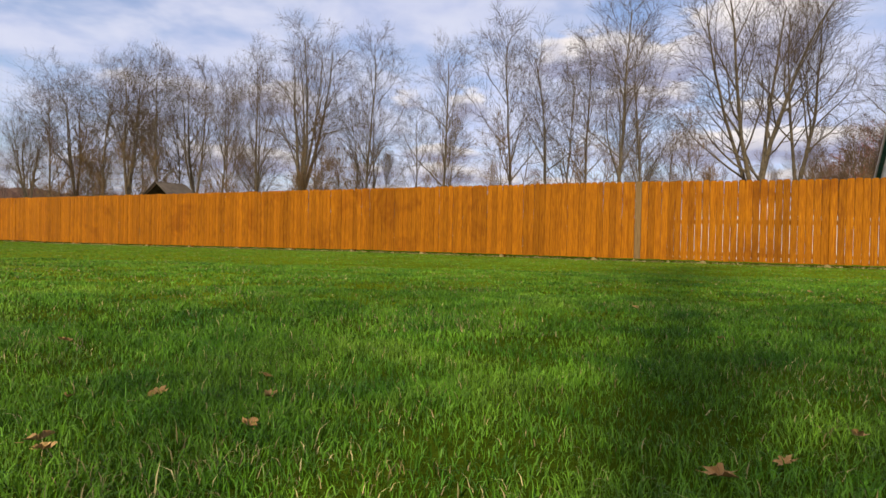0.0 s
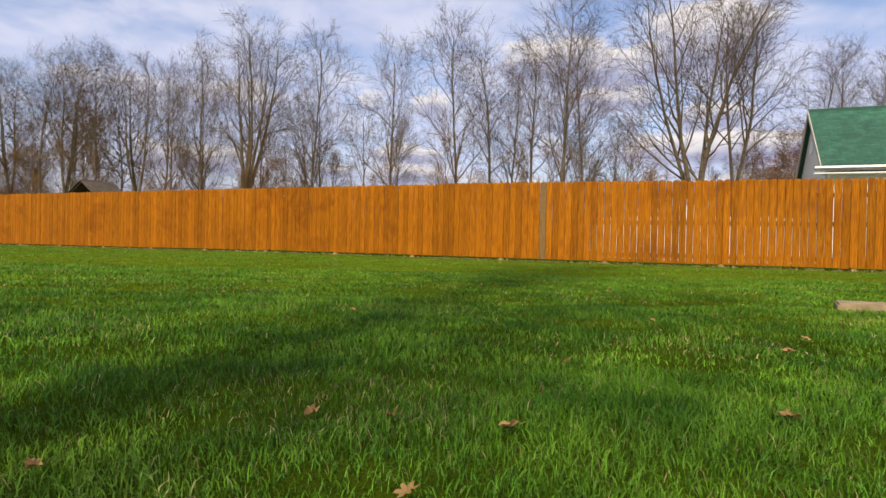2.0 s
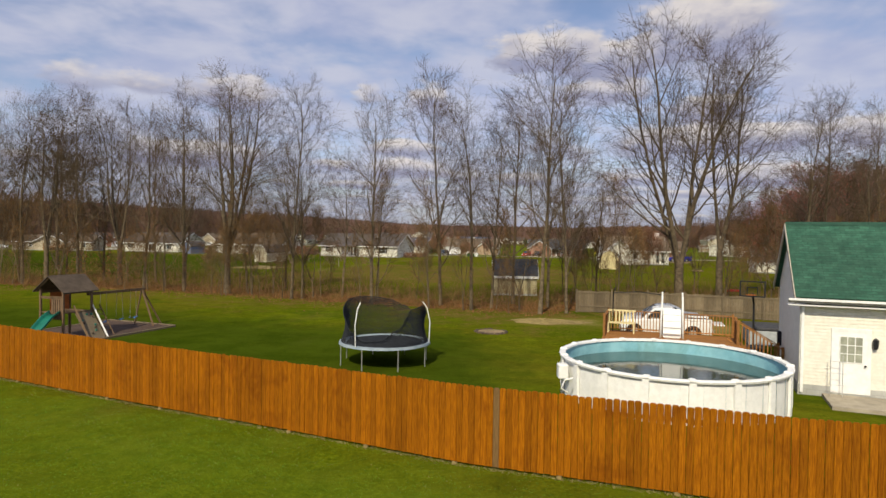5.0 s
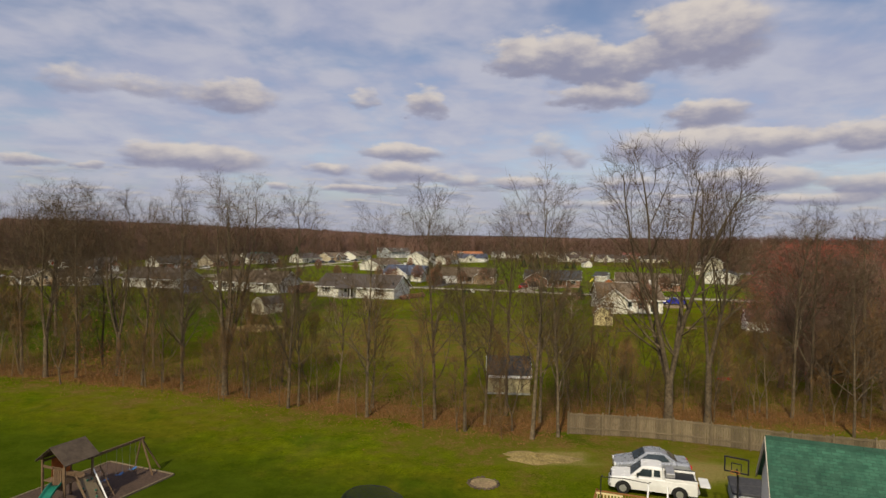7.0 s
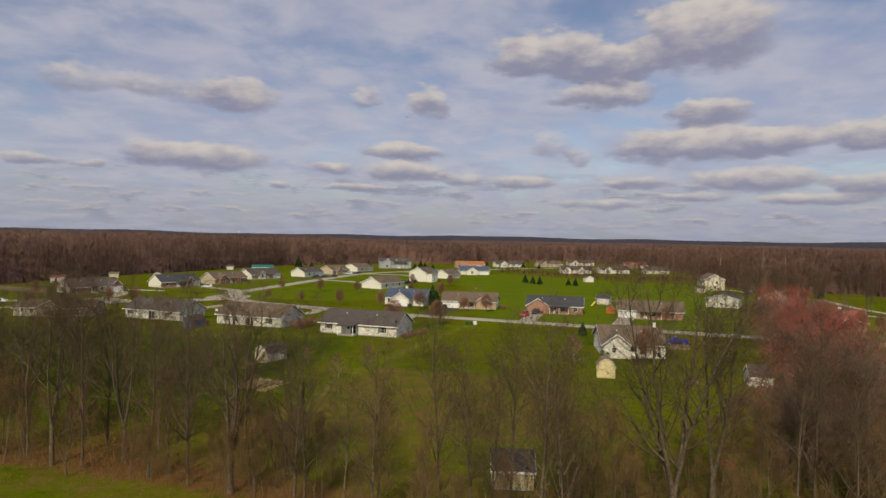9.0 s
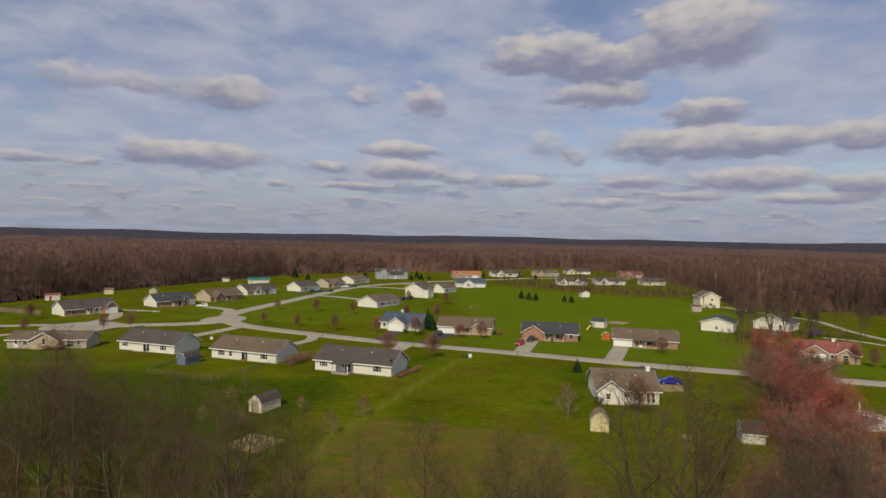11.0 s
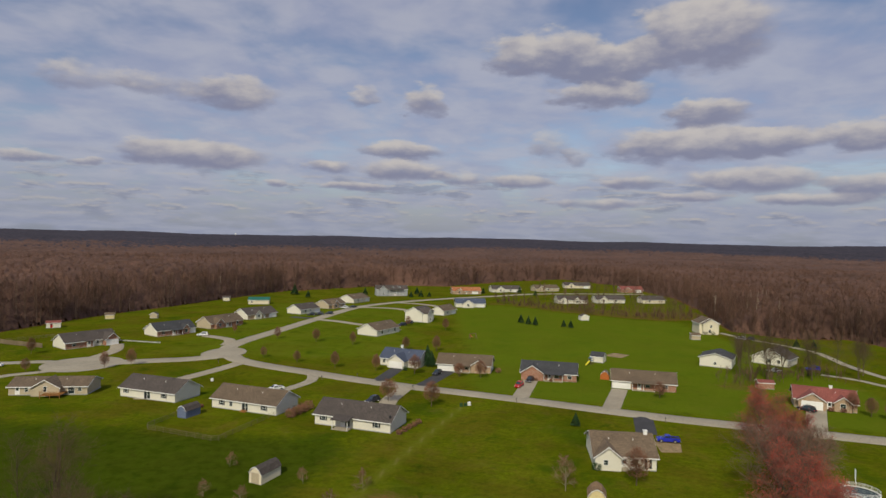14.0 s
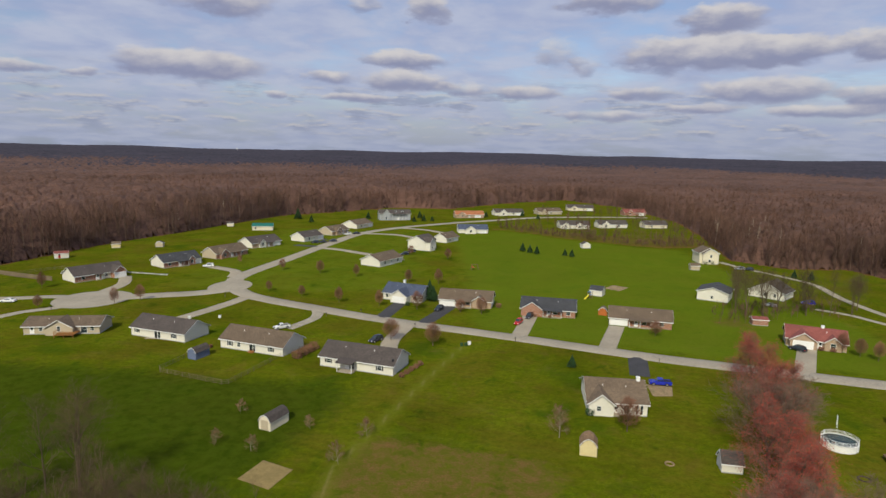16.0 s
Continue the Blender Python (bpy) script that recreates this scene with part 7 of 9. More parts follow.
# ---- weathered stockade fence behind the parking place ----
def stockade():
    ob = thing("stockade_fence", "weathered grey wooden stockade fence at the wood's edge", "fence", Matrix.Identity(4))
    pts = [(9.0, 43.6), (14.5, 43.0), (18.4, 41.7), (22.8, 40.0), (28.0, 38.8), (37.0, 36.6)]
    bays = fence_points(pts, 2.4)
    r = random.Random(3)
    for (p, a), (q, b) in zip(bays, bays[1:]):
        mb, d = MB(), (q - p).length
        for i in range(16):
            h = 1.52 + r.gauss(0, 0.025)
            x0 = i * d / 16
            mb.prism([(x0 + 0.007, 0.03), (x0 + d / 16 - 0.007, 0.03), (x0 + d / 16 - 0.007, h - 0.05), (x0 + d / 32, h), (x0 + 0.007, h - 0.05)], -0.012, 0.012 + r.uniform(0, 0.012), "y")
        m = Matrix.Translation((p.x, p.y, lz(p.x, p.y))) @ Matrix.Rotation(math.atan2(q.y - p.y, q.x - p.x), 4, "Z")
        panel = part("panel", recalc(mb, "panel", M["greywood"]), None, ob, m=m)
        tagged(panel, kind="stuff")
        for zz in (0.4, 1.35):
            part("rail", MB().box(0, -0.055, zz, d, -0.015, zz + 0.09), M["greywood"], panel)
    for p, a in bays:
        part("post", MB().chamfer(-0.05, -0.11, -0.3, 0.05, -0.02, 1.64, 0.01), M["greywood"], ob, m=Matrix.Translation((p.x, p.y, lz(p.x, p.y))) @ Matrix.Rotation(a, 4, "Z"))


stockade()


# ---- above-ground pools ----
def pool(label, x, y, r, h, wall, liner, level, rails=False, sides=18):
    x, y = site(x, y)
    z = lz(x, y)
    ob = thing("pool", label, "pool", pose(x, y, z))
    ring = [(math.cos(2 * math.pi * i / sides), math.sin(2 * math.pi * i / sides)) for i in range(sides)]
    fineN = sides * 4
    fr = [(math.cos(2 * math.pi * i / fineN), math.sin(2 * math.pi * i / fineN)) for i in range(fineN)]
    wl, ln = MB(), MB()
    for i in range(fineN):
        a, b = fr[i], fr[(i + 1) % fineN]
        rr = r - 0.02 + (0.012 if i % 2 else 0.0)
        wl.add([(a[0] * rr, a[1] * rr, -0.1), (b[0] * (r - 0.02), b[1] * (r - 0.02), -0.1), (b[0] * (r - 0.02), b[1] * (r - 0.02), h), (a[0] * rr, a[1] * rr, h)], [(0, 1, 2, 3)])
        q = r - 0.07
        ln.add([(a[0] * q, a[1] * q, h), (b[0] * q, b[1] * q, h), (b[0] * q, b[1] * q, 0.05), (a[0] * q, a[1] * q, 0.05)], [(0, 1, 2, 3)])
    ln.add([(c * (r - 0.07), s * (r - 0.07), 0.05) for c, s in fr], [tuple(range(fineN))])
    part("wall", wl, wall, ob, smooth=True)
    part("liner", ln, liner, ob)
    part("water", MB().add([(c * (r - 0.08), s * (r - 0.08), level) for c, s in fr], [tuple(range(fineN))]), M["water"], ob)
    for i in range(sides):
        a0, a1 = 2 * math.pi * i / sides, 2 * math.pi * (i + 1) / sides
        seg = MB()
        steps = [a0 + (a1 - a0) * k / 4 for k in range(5)]
        prof = ((r - 0.12, h - 0.03), (r - 0.11, h + 0.035), (r + 0.07, h + 0.05), (r + 0.10, h + 0.01), (r + 0.08, h - 0.05))
        for k in range(4):
            for p, q in zip(prof, prof[1:]):
                seg.add([(p[0] * math.cos(steps[k]), p[0] * math.sin(steps[k]), p[1]), (q[0] * math.cos(steps[k]), q[0] * math.sin(steps[k]), q[1]),
                         (q[0] * math.cos(steps[k + 1]), q[0] * math.sin(steps[k + 1]), q[1]), (p[0] * math.cos(steps[k + 1]), p[0] * math.sin(steps[k + 1]), p[1])], [(0, 1, 2, 3)])
        part("top_rail", seg, M["whitetrim"], ob)
        m = Matrix.Rotation(a0, 4, "Z") @ Matrix.Translation((r + 0.03, 0, 0))
        part("upright", MB().prism([(-0.03, -0.1), (0.05, -0.1), (0.055, 0.1), (-0.03, 0.1)], -0.15, h - 0.02, "z"), M["whitetrim"], ob, m=m)
        part("rail_cap", MB().chamfer(-0.17, -0.10, h + 0.005, 0.09, 0.10, h + 0.075, 0.02), M["whitetrim"], ob, m=m)
        if rails:
            part("guard_post", MB().box(-0.03, -0.03, h + 0.05, 0.03, 0.03, h + 0.75), M["whitetrim"], ob, m=m)
            gr = MB()
            for zz in (0.25, 0.5, 0.72):
                gr.tube([(r * math.cos(a0), r * math.sin(a0), h + zz), (r * math.cos(a1), r * math.sin(a1), h + zz)], 0.03, 4)
            part("guard_rail", gr, M["whitetrim"], ob)
    return ob


main_pool = pool("round above-ground pool with a white rim and blue liner", 7.75, 21.7, 3.62, 1.28, M["whitetrim"], M["liner"], 0.82)
part("skimmer", MB().chamfer(-3.95, -0.9, 0.7, -3.62, -0.5, 1.15, 0.03), M["whitetrim"], main_pool)
part("return_pipe", MB().tube([(-3.7, -1.2, 0.3), (-3.95, -1.4, 0.5), (-3.85, -1.5, 0.8), (-3.6, -1.5, 0.85)], 0.03, 6), M["whitetrim"], main_pool)
pool("covered round pool with a white guard rail", 71.0, 103.4, 2.95, 1.2, M["whitetrim"], M["net"], 1.1, True, 16)
solo("fire_ring", MB().tube([(0.9 * math.cos(i * 0.4488), 0.9 * math.sin(i * 0.4488), 0.08) for i in range(15)], 0.14, 5), M["stone"], "ring of pale stones on the lawn", "fire ring", m=pose(69.3, 93.8, lz(69.3, 93.8)))


# ---- deck with its stairs ----
def deck():
    ob = thing("deck", "stained wooden pool deck with railings and stairs", "deck", pose(6.75, 27.0, 0, 0, 0, -19.5))
    L, D, h = 5.3, 2.3, 1.12
    for i in range(16):
        part("board", MB().box(0, i * D / 16 + 0.004, h - 0.03, L, (i + 1) * D / 16 - 0.004, h), M["deckwood"], ob)
    part("skirt", MB().box(0, -0.03, 0.62, L, 0.0, h - 0.035).box(-0.03, -0.03, 0.62, 0.0, D, h - 0.035).box(0, D, 0.62, L, D + 0.03, h - 0.035), M["deckwood"], ob)

    def railing(x0, y0, x1, y1, z0, z1):
        n = max(2, int(math.hypot(x1 - x0, y1 - y0) / 0.13))
        bal = MB().box(-0.018, -0.018, 0.02, 0.018, 0.018, 0.86).mesh("baluster", M["deckwood"])
        for i in range(1, n):
            t = i / n
            part("baluster", bal, None, ob, m=Matrix.Translation((x0 + (x1 - x0) * t, y0 + (y1 - y0) * t, z0 + (z1 - z0) * t)))
        a, b = Vector((x0, y0, z0 + 0.90)), Vector((x1, y1, z1 + 0.90))
        d = b - a
        m = Matrix.Translation(a) @ d.to_track_quat("X", "Z").to_matrix().to_4x4()
        part("handrail", MB().box(0, -0.06, -0.02, d.length, 0.06, 0.02), M["deckwood"], ob, m=m)
        part("lower_rail", MB().box(0, -0.03, -0.83, d.length, 0.03, -0.78), M["deckwood"], ob, m=m)
        for x, y, z in ((x0, y0, z0), (x1, y1, z1)):
            part("post", MB().chamfer(x - 0.05, y - 0.05, -0.3, x + 0.05, y + 0.05, z + 1.0, 0.01), M["deckwood"], ob)

    railing(0.05, D - 0.05, L - 0.05, D - 0.05, h, h)
    railing(0.05, 0.1, 0.05, D - 0.05, h, h)
    railing(L - 0.05, 0.1, L - 0.05, 0.9, h, h)
    for i in range(6):
        part("tread", MB().box(L + i * 0.28, 1.0, h - (i + 1) * 0.17 - 0.03, L + (i + 1) * 0.28 + 0.02, D - 0.1, h - (i + 1) * 0.17), M["deckwood"], ob)
    for yy in (1.0, D - 0.1):
        part("stringer", MB().prism([(L, h - 0.35), (L, h - 0.05), (L + 1.75, -0.02), (L + 1.55, -0.15)], yy - 0.02, yy + 0.02, "y"), M["deckwood"], ob)
        railing(L + 0.05, yy, L + 1.7, yy, h - 0.1, 0.02)
    return ob


deck()
lad = thing("pool_ladder", "white plastic pool ladder with arched handrails on the deck", "ladder", pose(9.75, 27.15, 1.12, 0, 0, -19.5))
for s in (-0.45, 0.45):
    part("handrail", MB().tube([(s, -0.35, 0), (s * 0.95, -0.2, 1.0), (s * 0.9, -0.1, 1.75), (s * 0.9, 0.05, 1.9), (s * 0.92, 0.25, 1.75), (s, 0.45, 0)], 0.04, 7), M["whitetrim"], lad, smooth=True)
part("shell", recalc(MB().prism([(-0.42, 0), (-0.36, 0.6), (-0.16, 1.2), (0.18, 1.2), (0.38, 0)], -0.36, 0.36, "x"), "shell", M["whitetrim"], 0.04), None, lad)
for k in range(4):
    part("tread", MB().chamfer(-0.34, -0.52 + 0.09 * k, 0.2 + 0.26 * k, 0.34, -0.26 + 0.09 * k, 0.25 + 0.26 * k, 0.012), M["whitetrim"], lad)
bench = thing("bench", "pale yellow slatted bench on the deck", "bench", pose(7.9, 28.3, 1.12, 0, 0, -19.5))
for k in range(4):
    part("seat_slat", MB().box(-0.6, -0.25 + 0.12 * k, 0.42, 0.6, -0.15 + 0.12 * k, 0.45), M["yellow"], bench)
for k in range(8):
    part("back_slat", MB().box(-0.58 + 0.15 * k, 0.22, 0.45, -0.52 + 0.15 * k, 0.25, 0.95), M["yellow"], bench)
part("back_rail", MB().box(-0.6, 0.21, 0.92, 0.6, 0.26, 0.99), M["yellow"], bench)
for sx in (-0.55, 0.55):
    for sy in (-0.22, 0.22):
        part("leg", MB().box(sx - 0.03, sy - 0.03, 0, sx + 0.03, sy + 0.03, 0.45), M["yellow"], bench)
swf = thing("canopy_frame", "bare dark metal canopy frame on the deck", "canopy frame", pose(7.6, 28.6, 1.12, 0, 0, -19.5))
for sx in (0.0, 2.1):
    part("pole", MB().tube([(sx, 0, 0), (sx, 0, 1.75), (sx + 0.1, -0.5, 2.0)], 0.025, 6), M["black"], swf)
part("crossbar", MB().tube([(0, 0, 1.75), (1.05, -0.1, 1.85), (2.1, 0, 1.75)], 0.02, 6), M["black"], swf)

hoop = thing("basketball_hoop", "black portable basketball hoop with a clear backboard", "basketball hoop", pose(14.55, 30.0, lz(14.5, 30), 0, 0, -35))
part("pole", MB().tube([(0, 0.5, 0), (0, 0.45, 2.2), (0, 0.08, 2.75)], 0.05, 8), M["black"], hoop)
bb = MB()
for b in ((-0.56, -0.03, 2.6, -0.5, 0.03, 3.36), (0.5, -0.03, 2.6, 0.56, 0.03, 3.36), (-0.5, -0.03, 2.6, 0.5, 0.03, 2.66), (-0.5, -0.03, 3.3, 0.5, 0.03, 3.36), (-0.24, -0.03, 2.72, -0.2, 0.0, 3.08), (0.2, -0.03, 2.72, 0.24, 0.0, 3.08), (-0.2, -0.03, 3.04, 0.2, 0.0, 3.08)):
    bb.box(*b)
part("backboard_frame", bb, M["black"], hoop)
part("rim", MB().tube([(0.22 * math.cos(k * 0.5236), -0.32 + 0.22 * math.sin(k * 0.5236), 2.72) for k in range(13)], 0.012, 5), M["orange"], hoop)
part("base", MB().chamfer(-0.45, 0.1, 0, 0.45, 1.1, 0.18, 0.05), M["black"], hoop)
spa = thing("hot_tub", "hot tub under a dark grey folding cover", "hot tub", pose(15.3, 31.9, lz(15.3, 31.9), 0, 0, -19))
part("cabinet", MB().chamfer(0, 0, 0, 1.8, 2.4, 0.78, 0.08), M["grey"], spa)
part("cover", MB().chamfer(-0.04, -0.04, 0.785, 1.84, 1.19, 0.9, 0.04).chamfer(-0.04, 1.21, 0.785, 1.84, 2.44, 0.9, 0.04), M["asphalt"], spa)


# ---- trampoline ----
def trampoline():
    ob = thing("trampoline", "round trampoline with a sagging black safety net", "trampoline", pose(-2.5, 26.2, 0))
    r, h, n = 1.85, 0.90, 32
    part("frame", MB().tube([(r * math.cos(2 * math.pi * i / n), r * math.sin(2 * math.pi * i / n), h) for i in range(n + 1)], 0.03, 6), M["steel"], ob)
    pad_ = MB()
    for i in range(n):
        a, b = 2 * math.pi * i / n, 2 * math.pi * (i + 1) / n
        for p, q in (((r - 0.27, h + 0.015), (r - 0.14, h + 0.05)), ((r - 0.14, h + 0.05), (r + 0.03, h + 0.045)), ((r + 0.03, h + 0.045), (r + 0.05, h - 0.05))):
            pad_.add([(p[0] * math.cos(a), p[0] * math.sin(a), p[1]), (q[0] * math.cos(a), q[0] * math.sin(a), q[1]), (q[0] * math.cos(b), q[0] * math.sin(b), q[1]), (p[0] * math.cos(b), p[0] * math.sin(b), p[1])], [(0, 1, 2, 3)])
    part("edge_pad", pad_, M["faded"], ob, "faded pale blue edge pad")
    part("mat", MB().disc(0, 0, h + 0.01, r - 0.27, n, 0.012), M["net"], ob)
    for i in range(8):
        a = 2 * math.pi * (i + 0.5) / 8
        x, y = r * math.cos(a), r * math.sin(a)
        part("leg", MB().tube([(x, y, h), (x, y, -0.03)], 0.022, 6), M["steel"], ob)
    # two upright poles still stand, the others have given way, and the net hangs between them
    for a, t in ((4.15, 1.75), (6.2, 1.7)):
        x, y = r * math.cos(a), r * math.sin(a)
        part("net_pole", MB().tube([(x, y, h), (x * 1.02, y * 1.02, h + t * 0.5), (x * 0.95, y * 0.95, h + t * 0.85), (x * 0.85, y * 0.85, h + t)], 0.020, 6), M["whitetrim"], ob, "white foam-sleeved net pole")
    net = MB()
    heights = [1.25, 0.95, 1.0, 1.35, 1.6, 1.7, 1.75, 1.7, 1.45, 1.1, 0.55, 0.25, 0.3, 0.7, 1.5, 1.6]
    m = len(heights) * 14
    ang = [2 * math.pi * i / m for i in range(m)]

    def top(i):
        t = i / 14.0
        k = int(t) % len(heights)
        f = t - int(t)
        f = f * f * (3 - 2 * f)
        return heights[k] * (1 - f) + heights[(k + 1) % len(heights)] * f
    rows = 34
    for i in range(m):                                    # upright and level cords of the net
        hh = top(i)
        pts = []
        for j in range(6):
            t = j / 5
            rr = r * (0.98 - 0.10 * math.sin(t * 2.6))
            pts.append((rr * math.cos(ang[i]), rr * math.sin(ang[i]), h + hh * t))
        net.tube(pts, 0.011, 3, False)
    for j in range(rows):
        for i in range(m):
            z0, z1 = 0.055 * j, 0.055 * j
            if z0 < min(top(i), top((i + 1) % m)):
                rr = r * (0.98 - 0.10 * math.sin(z0 / max(0.3, top(i)) * 2.6))
                a, b = ang[i], ang[(i + 1) % m]
                net.tube([(rr * math.cos(a), rr * math.sin(a), h + z0), (rr * math.cos(b), rr * math.sin(b), h + z1)], 0.010, 3, False)
    tagged(part("safety_net", net, M["net"], ob, "torn black safety net"), kind="stuff")
    hem = MB().tube([(r * 0.93 * math.cos(ang[i]), r * 0.93 * math.sin(ang[i]), h + top(i)) for i in range(m)], 0.014, 4, False)
    part("net_hem", hem, M["net"], ob)


trampoline()


# ---- play set ----
def play_set():
    ob = thing("play_set", "wooden play set with a shingled roof, green slide and swings", "play set", pose(-19.1, 31.3, 0.02, 0, 0, 70))
    w2, dh = 0.78, 1.25
    for sx in (-w2, w2):
        for sy in (-w2, w2):
            part("post", MB().chamfer(sx - 0.05, sy - 0.05, -0.2, sx + 0.05, sy + 0.05, 2.45, 0.01), M["playwood"], ob)
    for k in range(11):
        part("deck_board", MB().box(-w2, -w2 + k * 0.142, dh, w2, -w2 + k * 0.142 + 0.135, dh + 0.03), M["playwood"], ob)
    for sgn in (-1, 1):
        for k in range(7):
            yy0, yy1 = k / 7, (k + 1) / 7
            z0, z1 = 2.32 + 0.78 * yy0, 2.32 + 0.78 * yy1
            y0, y1 = sgn * (1.05 - 1.05 * yy0), sgn * (1.05 - 1.05 * yy1)
            part("roof_board", MB().add([(x, y, z + dz) for dz in (-0.03, 0.012) for x, y, z in ((-1.0, y0, z0 - 0.02), (1.0, y0, z0 - 0.02), (1.0, y1, z1), (-1.0, y1, z1))],
                                        [(0, 1, 2, 3), (7, 6, 5, 4), (0, 4, 5, 1), (1, 5, 6, 2), (2, 6, 7, 3), (3, 7, 4, 0)]), M["r_wood"], ob)
    for xx in (-0.9, 0.9):
        for sgn in (-1, 1):
            part("rafter", MB().tube([(xx, sgn * 1.0, 2.28), (xx, 0, 3.02)], 0.035, 4), M["playwood"], ob)
    part("panel", MB().box(-0.3, w2 - 0.03, dh + 0.03, w2, w2 + 0.01, 2.2), M["orange"], ob, "orange-brown back panel")
    for k in range(5):
        part("fence_slat", MB().box(-w2 - 0.02, -w2 + 0.08 + k * 0.15, dh - 0.3, -w2 + 0.01, -w2 + 0.19 + k * 0.15, dh + 0.85), M["playwood"], ob)
    part("beam", MB().box(-w2, -w2 - 0.02, 2.2, w2, -w2 + 0.03, 2.32).box(-w2, w2 - 0.03, 2.2, w2, w2 + 0.02, 2.32).box(-w2 - 0.02, -w2, 1.95, -w2 + 0.03, w2, 2.07), M["playwood"], ob)
    # climbing wall toward the fence
    cw = part("climbing_wall", MB().add([(-0.15, -w2, dh), (w2, -w2, dh), (w2, -w2 - 1.0, -0.02), (-0.15, -w2 - 1.0, -0.02), (-0.15, -w2 + 0.06, dh), (w2, -w2 + 0.06, dh), (w2, -w2 - 0.94, -0.05), (-0.15, -w2 - 0.94, -0.05)],
                                        [(0, 1, 2, 3), (7, 6, 5, 4), (0, 3, 7, 4), (1, 5, 6, 2), (0, 4, 5, 1), (3, 2, 6, 7)]), M["greywood"], ob)
    r = random.Random(2)
    for k in range(9):
        t, xx = 0.12 + 0.1 * (k % 8), r.uniform(-0.05, 0.68)
        p = Vector((xx, -w2 - t, dh * (1 - t)))
        part("hold", MB().tube([p, p + Vector((0, -0.05, 0.05))], [0.06, 0.03], 6), M["stone" if k % 2 else "green_plastic"], cw)
    for xx in (-0.2, 0.83):
        part("side_rail", MB().tube([(xx, -w2 + 0.02, dh + 0.35), (xx, -w2 - 1.1, -0.05)], 0.045, 5), M["whitetrim" if xx > 0 else "playwood"], ob)
    # ladder
    for xx in (w2 + 0.12, w2 + 0.62):
        part("ladder_rail", MB().tube([(xx, -w2 + 0.2, dh + 0.25), (xx + 0.1, -w2 - 0.75, -0.05)], 0.035, 5), M["playwood"], ob)
    for k in range(5):
        t = 0.15 + 0.17 * k
        part("rung", MB().tube([(w2 + 0.12 + 0.1 * t, -w2 + 0.2 - 0.95 * t, (dh + 0.25) * (1 - t)), (w2 + 0.62 + 0.1 * t, -w2 + 0.2 - 0.95 * t, (dh + 0.25) * (1 - t))], 0.025, 5), M["playwood"], ob)
    # slide
    sl = MB()
    n = 14
    prof = [(-0.28, 0.16), (-0.26, 0.02), (-0.15, -0.04), (0.15, -0.04), (0.26, 0.02), (0.28, 0.16)]
    path = []
    for i in range(n + 1):
        t = i / n
        path.append((-w2 - 0.1 - 2.3 * t, -0.35 - 0.9 * t, dh * (1 - t) + 0.12 * math.sin(t * 6.0) * (1 - t) + 0.14 * t))
    for i, (x, y, z) in enumerate(path):
        sl.v += [(x + 0.36 * a, y - 0.93 * a, z + b) for a, b in prof]
    for i in range(n):
        sl.f += [(i * 6 + j, i * 6 + j + 1, i * 6 + 7 + j, i * 6 + 6 + j) for j in range(5)]
    me = sl.mesh("slide", M["green_plastic"], True)
    bm = bmesh.new()
    bm.from_mesh(me)
    bmesh.ops.solidify(bm, geom=bm.faces[:], thickness=0.03)
    bm.to_mesh(me)
    bm.free()
    part("slide", me, None, ob, "wavy green plastic slide")
    # swing beam and its frame
    part("swing_beam", MB().box(w2 - 0.05, -w2 + 0.2, 2.02, w2 + 3.6, -w2 + 0.3, 2.16), M["playwood"], ob)
    for (dx, dy) in ((0.15, 0.75), (0.15, -0.75), (1.3, -0.15)):
        part("brace", MB().tube([(w2 + 3.4, -w2 + 0.25, 2.12), (w2 + 3.4 + dx, -w2 + 0.25 + dy, -0.1)], 0.05, 5), M["playwood"], ob)
    for xx in (0.9, 1.9, 2.8):
        sw = part("swing_seat", MB().add([(w2 + xx + dx, -w2 + 0.25 + dy, 0.5 + 0.08 * (abs(dx) > 0.2) + dz) for dz in (0, 0.03) for dx, dy in ((-0.24, -0.09), (-0.24, 0.09), (0, 0.09), (0.24, 0.09), (0.24, -0.09), (0, -0.09))],
                                         [(0, 1, 2, 5), (5, 2, 3, 4), (6, 11, 8, 7), (11, 10, 9, 8), (0, 6, 7, 1), (3, 9, 10, 4)]), M["blue_plastic"], ob, "blue swing seat")
        for s in (-0.22, 0.22):
            part("chain", MB().tube([(w2 + xx + s, -w2 + 0.25, 0.58), (w2 + xx + s * 0.8, -w2 + 0.25, 2.03)], 0.008, 4), M["steel"], sw)
    return ob


play_set()
pit = thing("play_area", "mulched play area framed with pale landscape timbers", "play area", pose(0, 0, 0))
corners = [(-22.6, 30.6), (-20.0, 36.9), (-15.3, 35.1), (-17.9, 28.8)]
pm_ = MB()
pm_.v = [(x, y, lz(x, y) + 0.05) for x, y in corners]
pm_.f = [(3, 2, 1, 0)]
part("mulch", pm_, M["mulch"], pit)
for (x0, y0), (x1, y1) in zip(corners, corners[1:] + corners[:1]):
    d = Vector((x1 - x0, y1 - y0, lz(x1, y1) - lz(x0, y0)))
    for k in range(3):
        part("timber", MB().chamfer(0.02 + k * d.length / 3, -0.06, -0.06, (k + 1) * d.length / 3 - 0.02, 0.06, 0.10, 0.02), M["greywood"], pit, m=Matrix.Translation((x0, y0, lz(x0, y0))) @ d.to_track_quat("X", "Z").to_matrix().to_4x4())

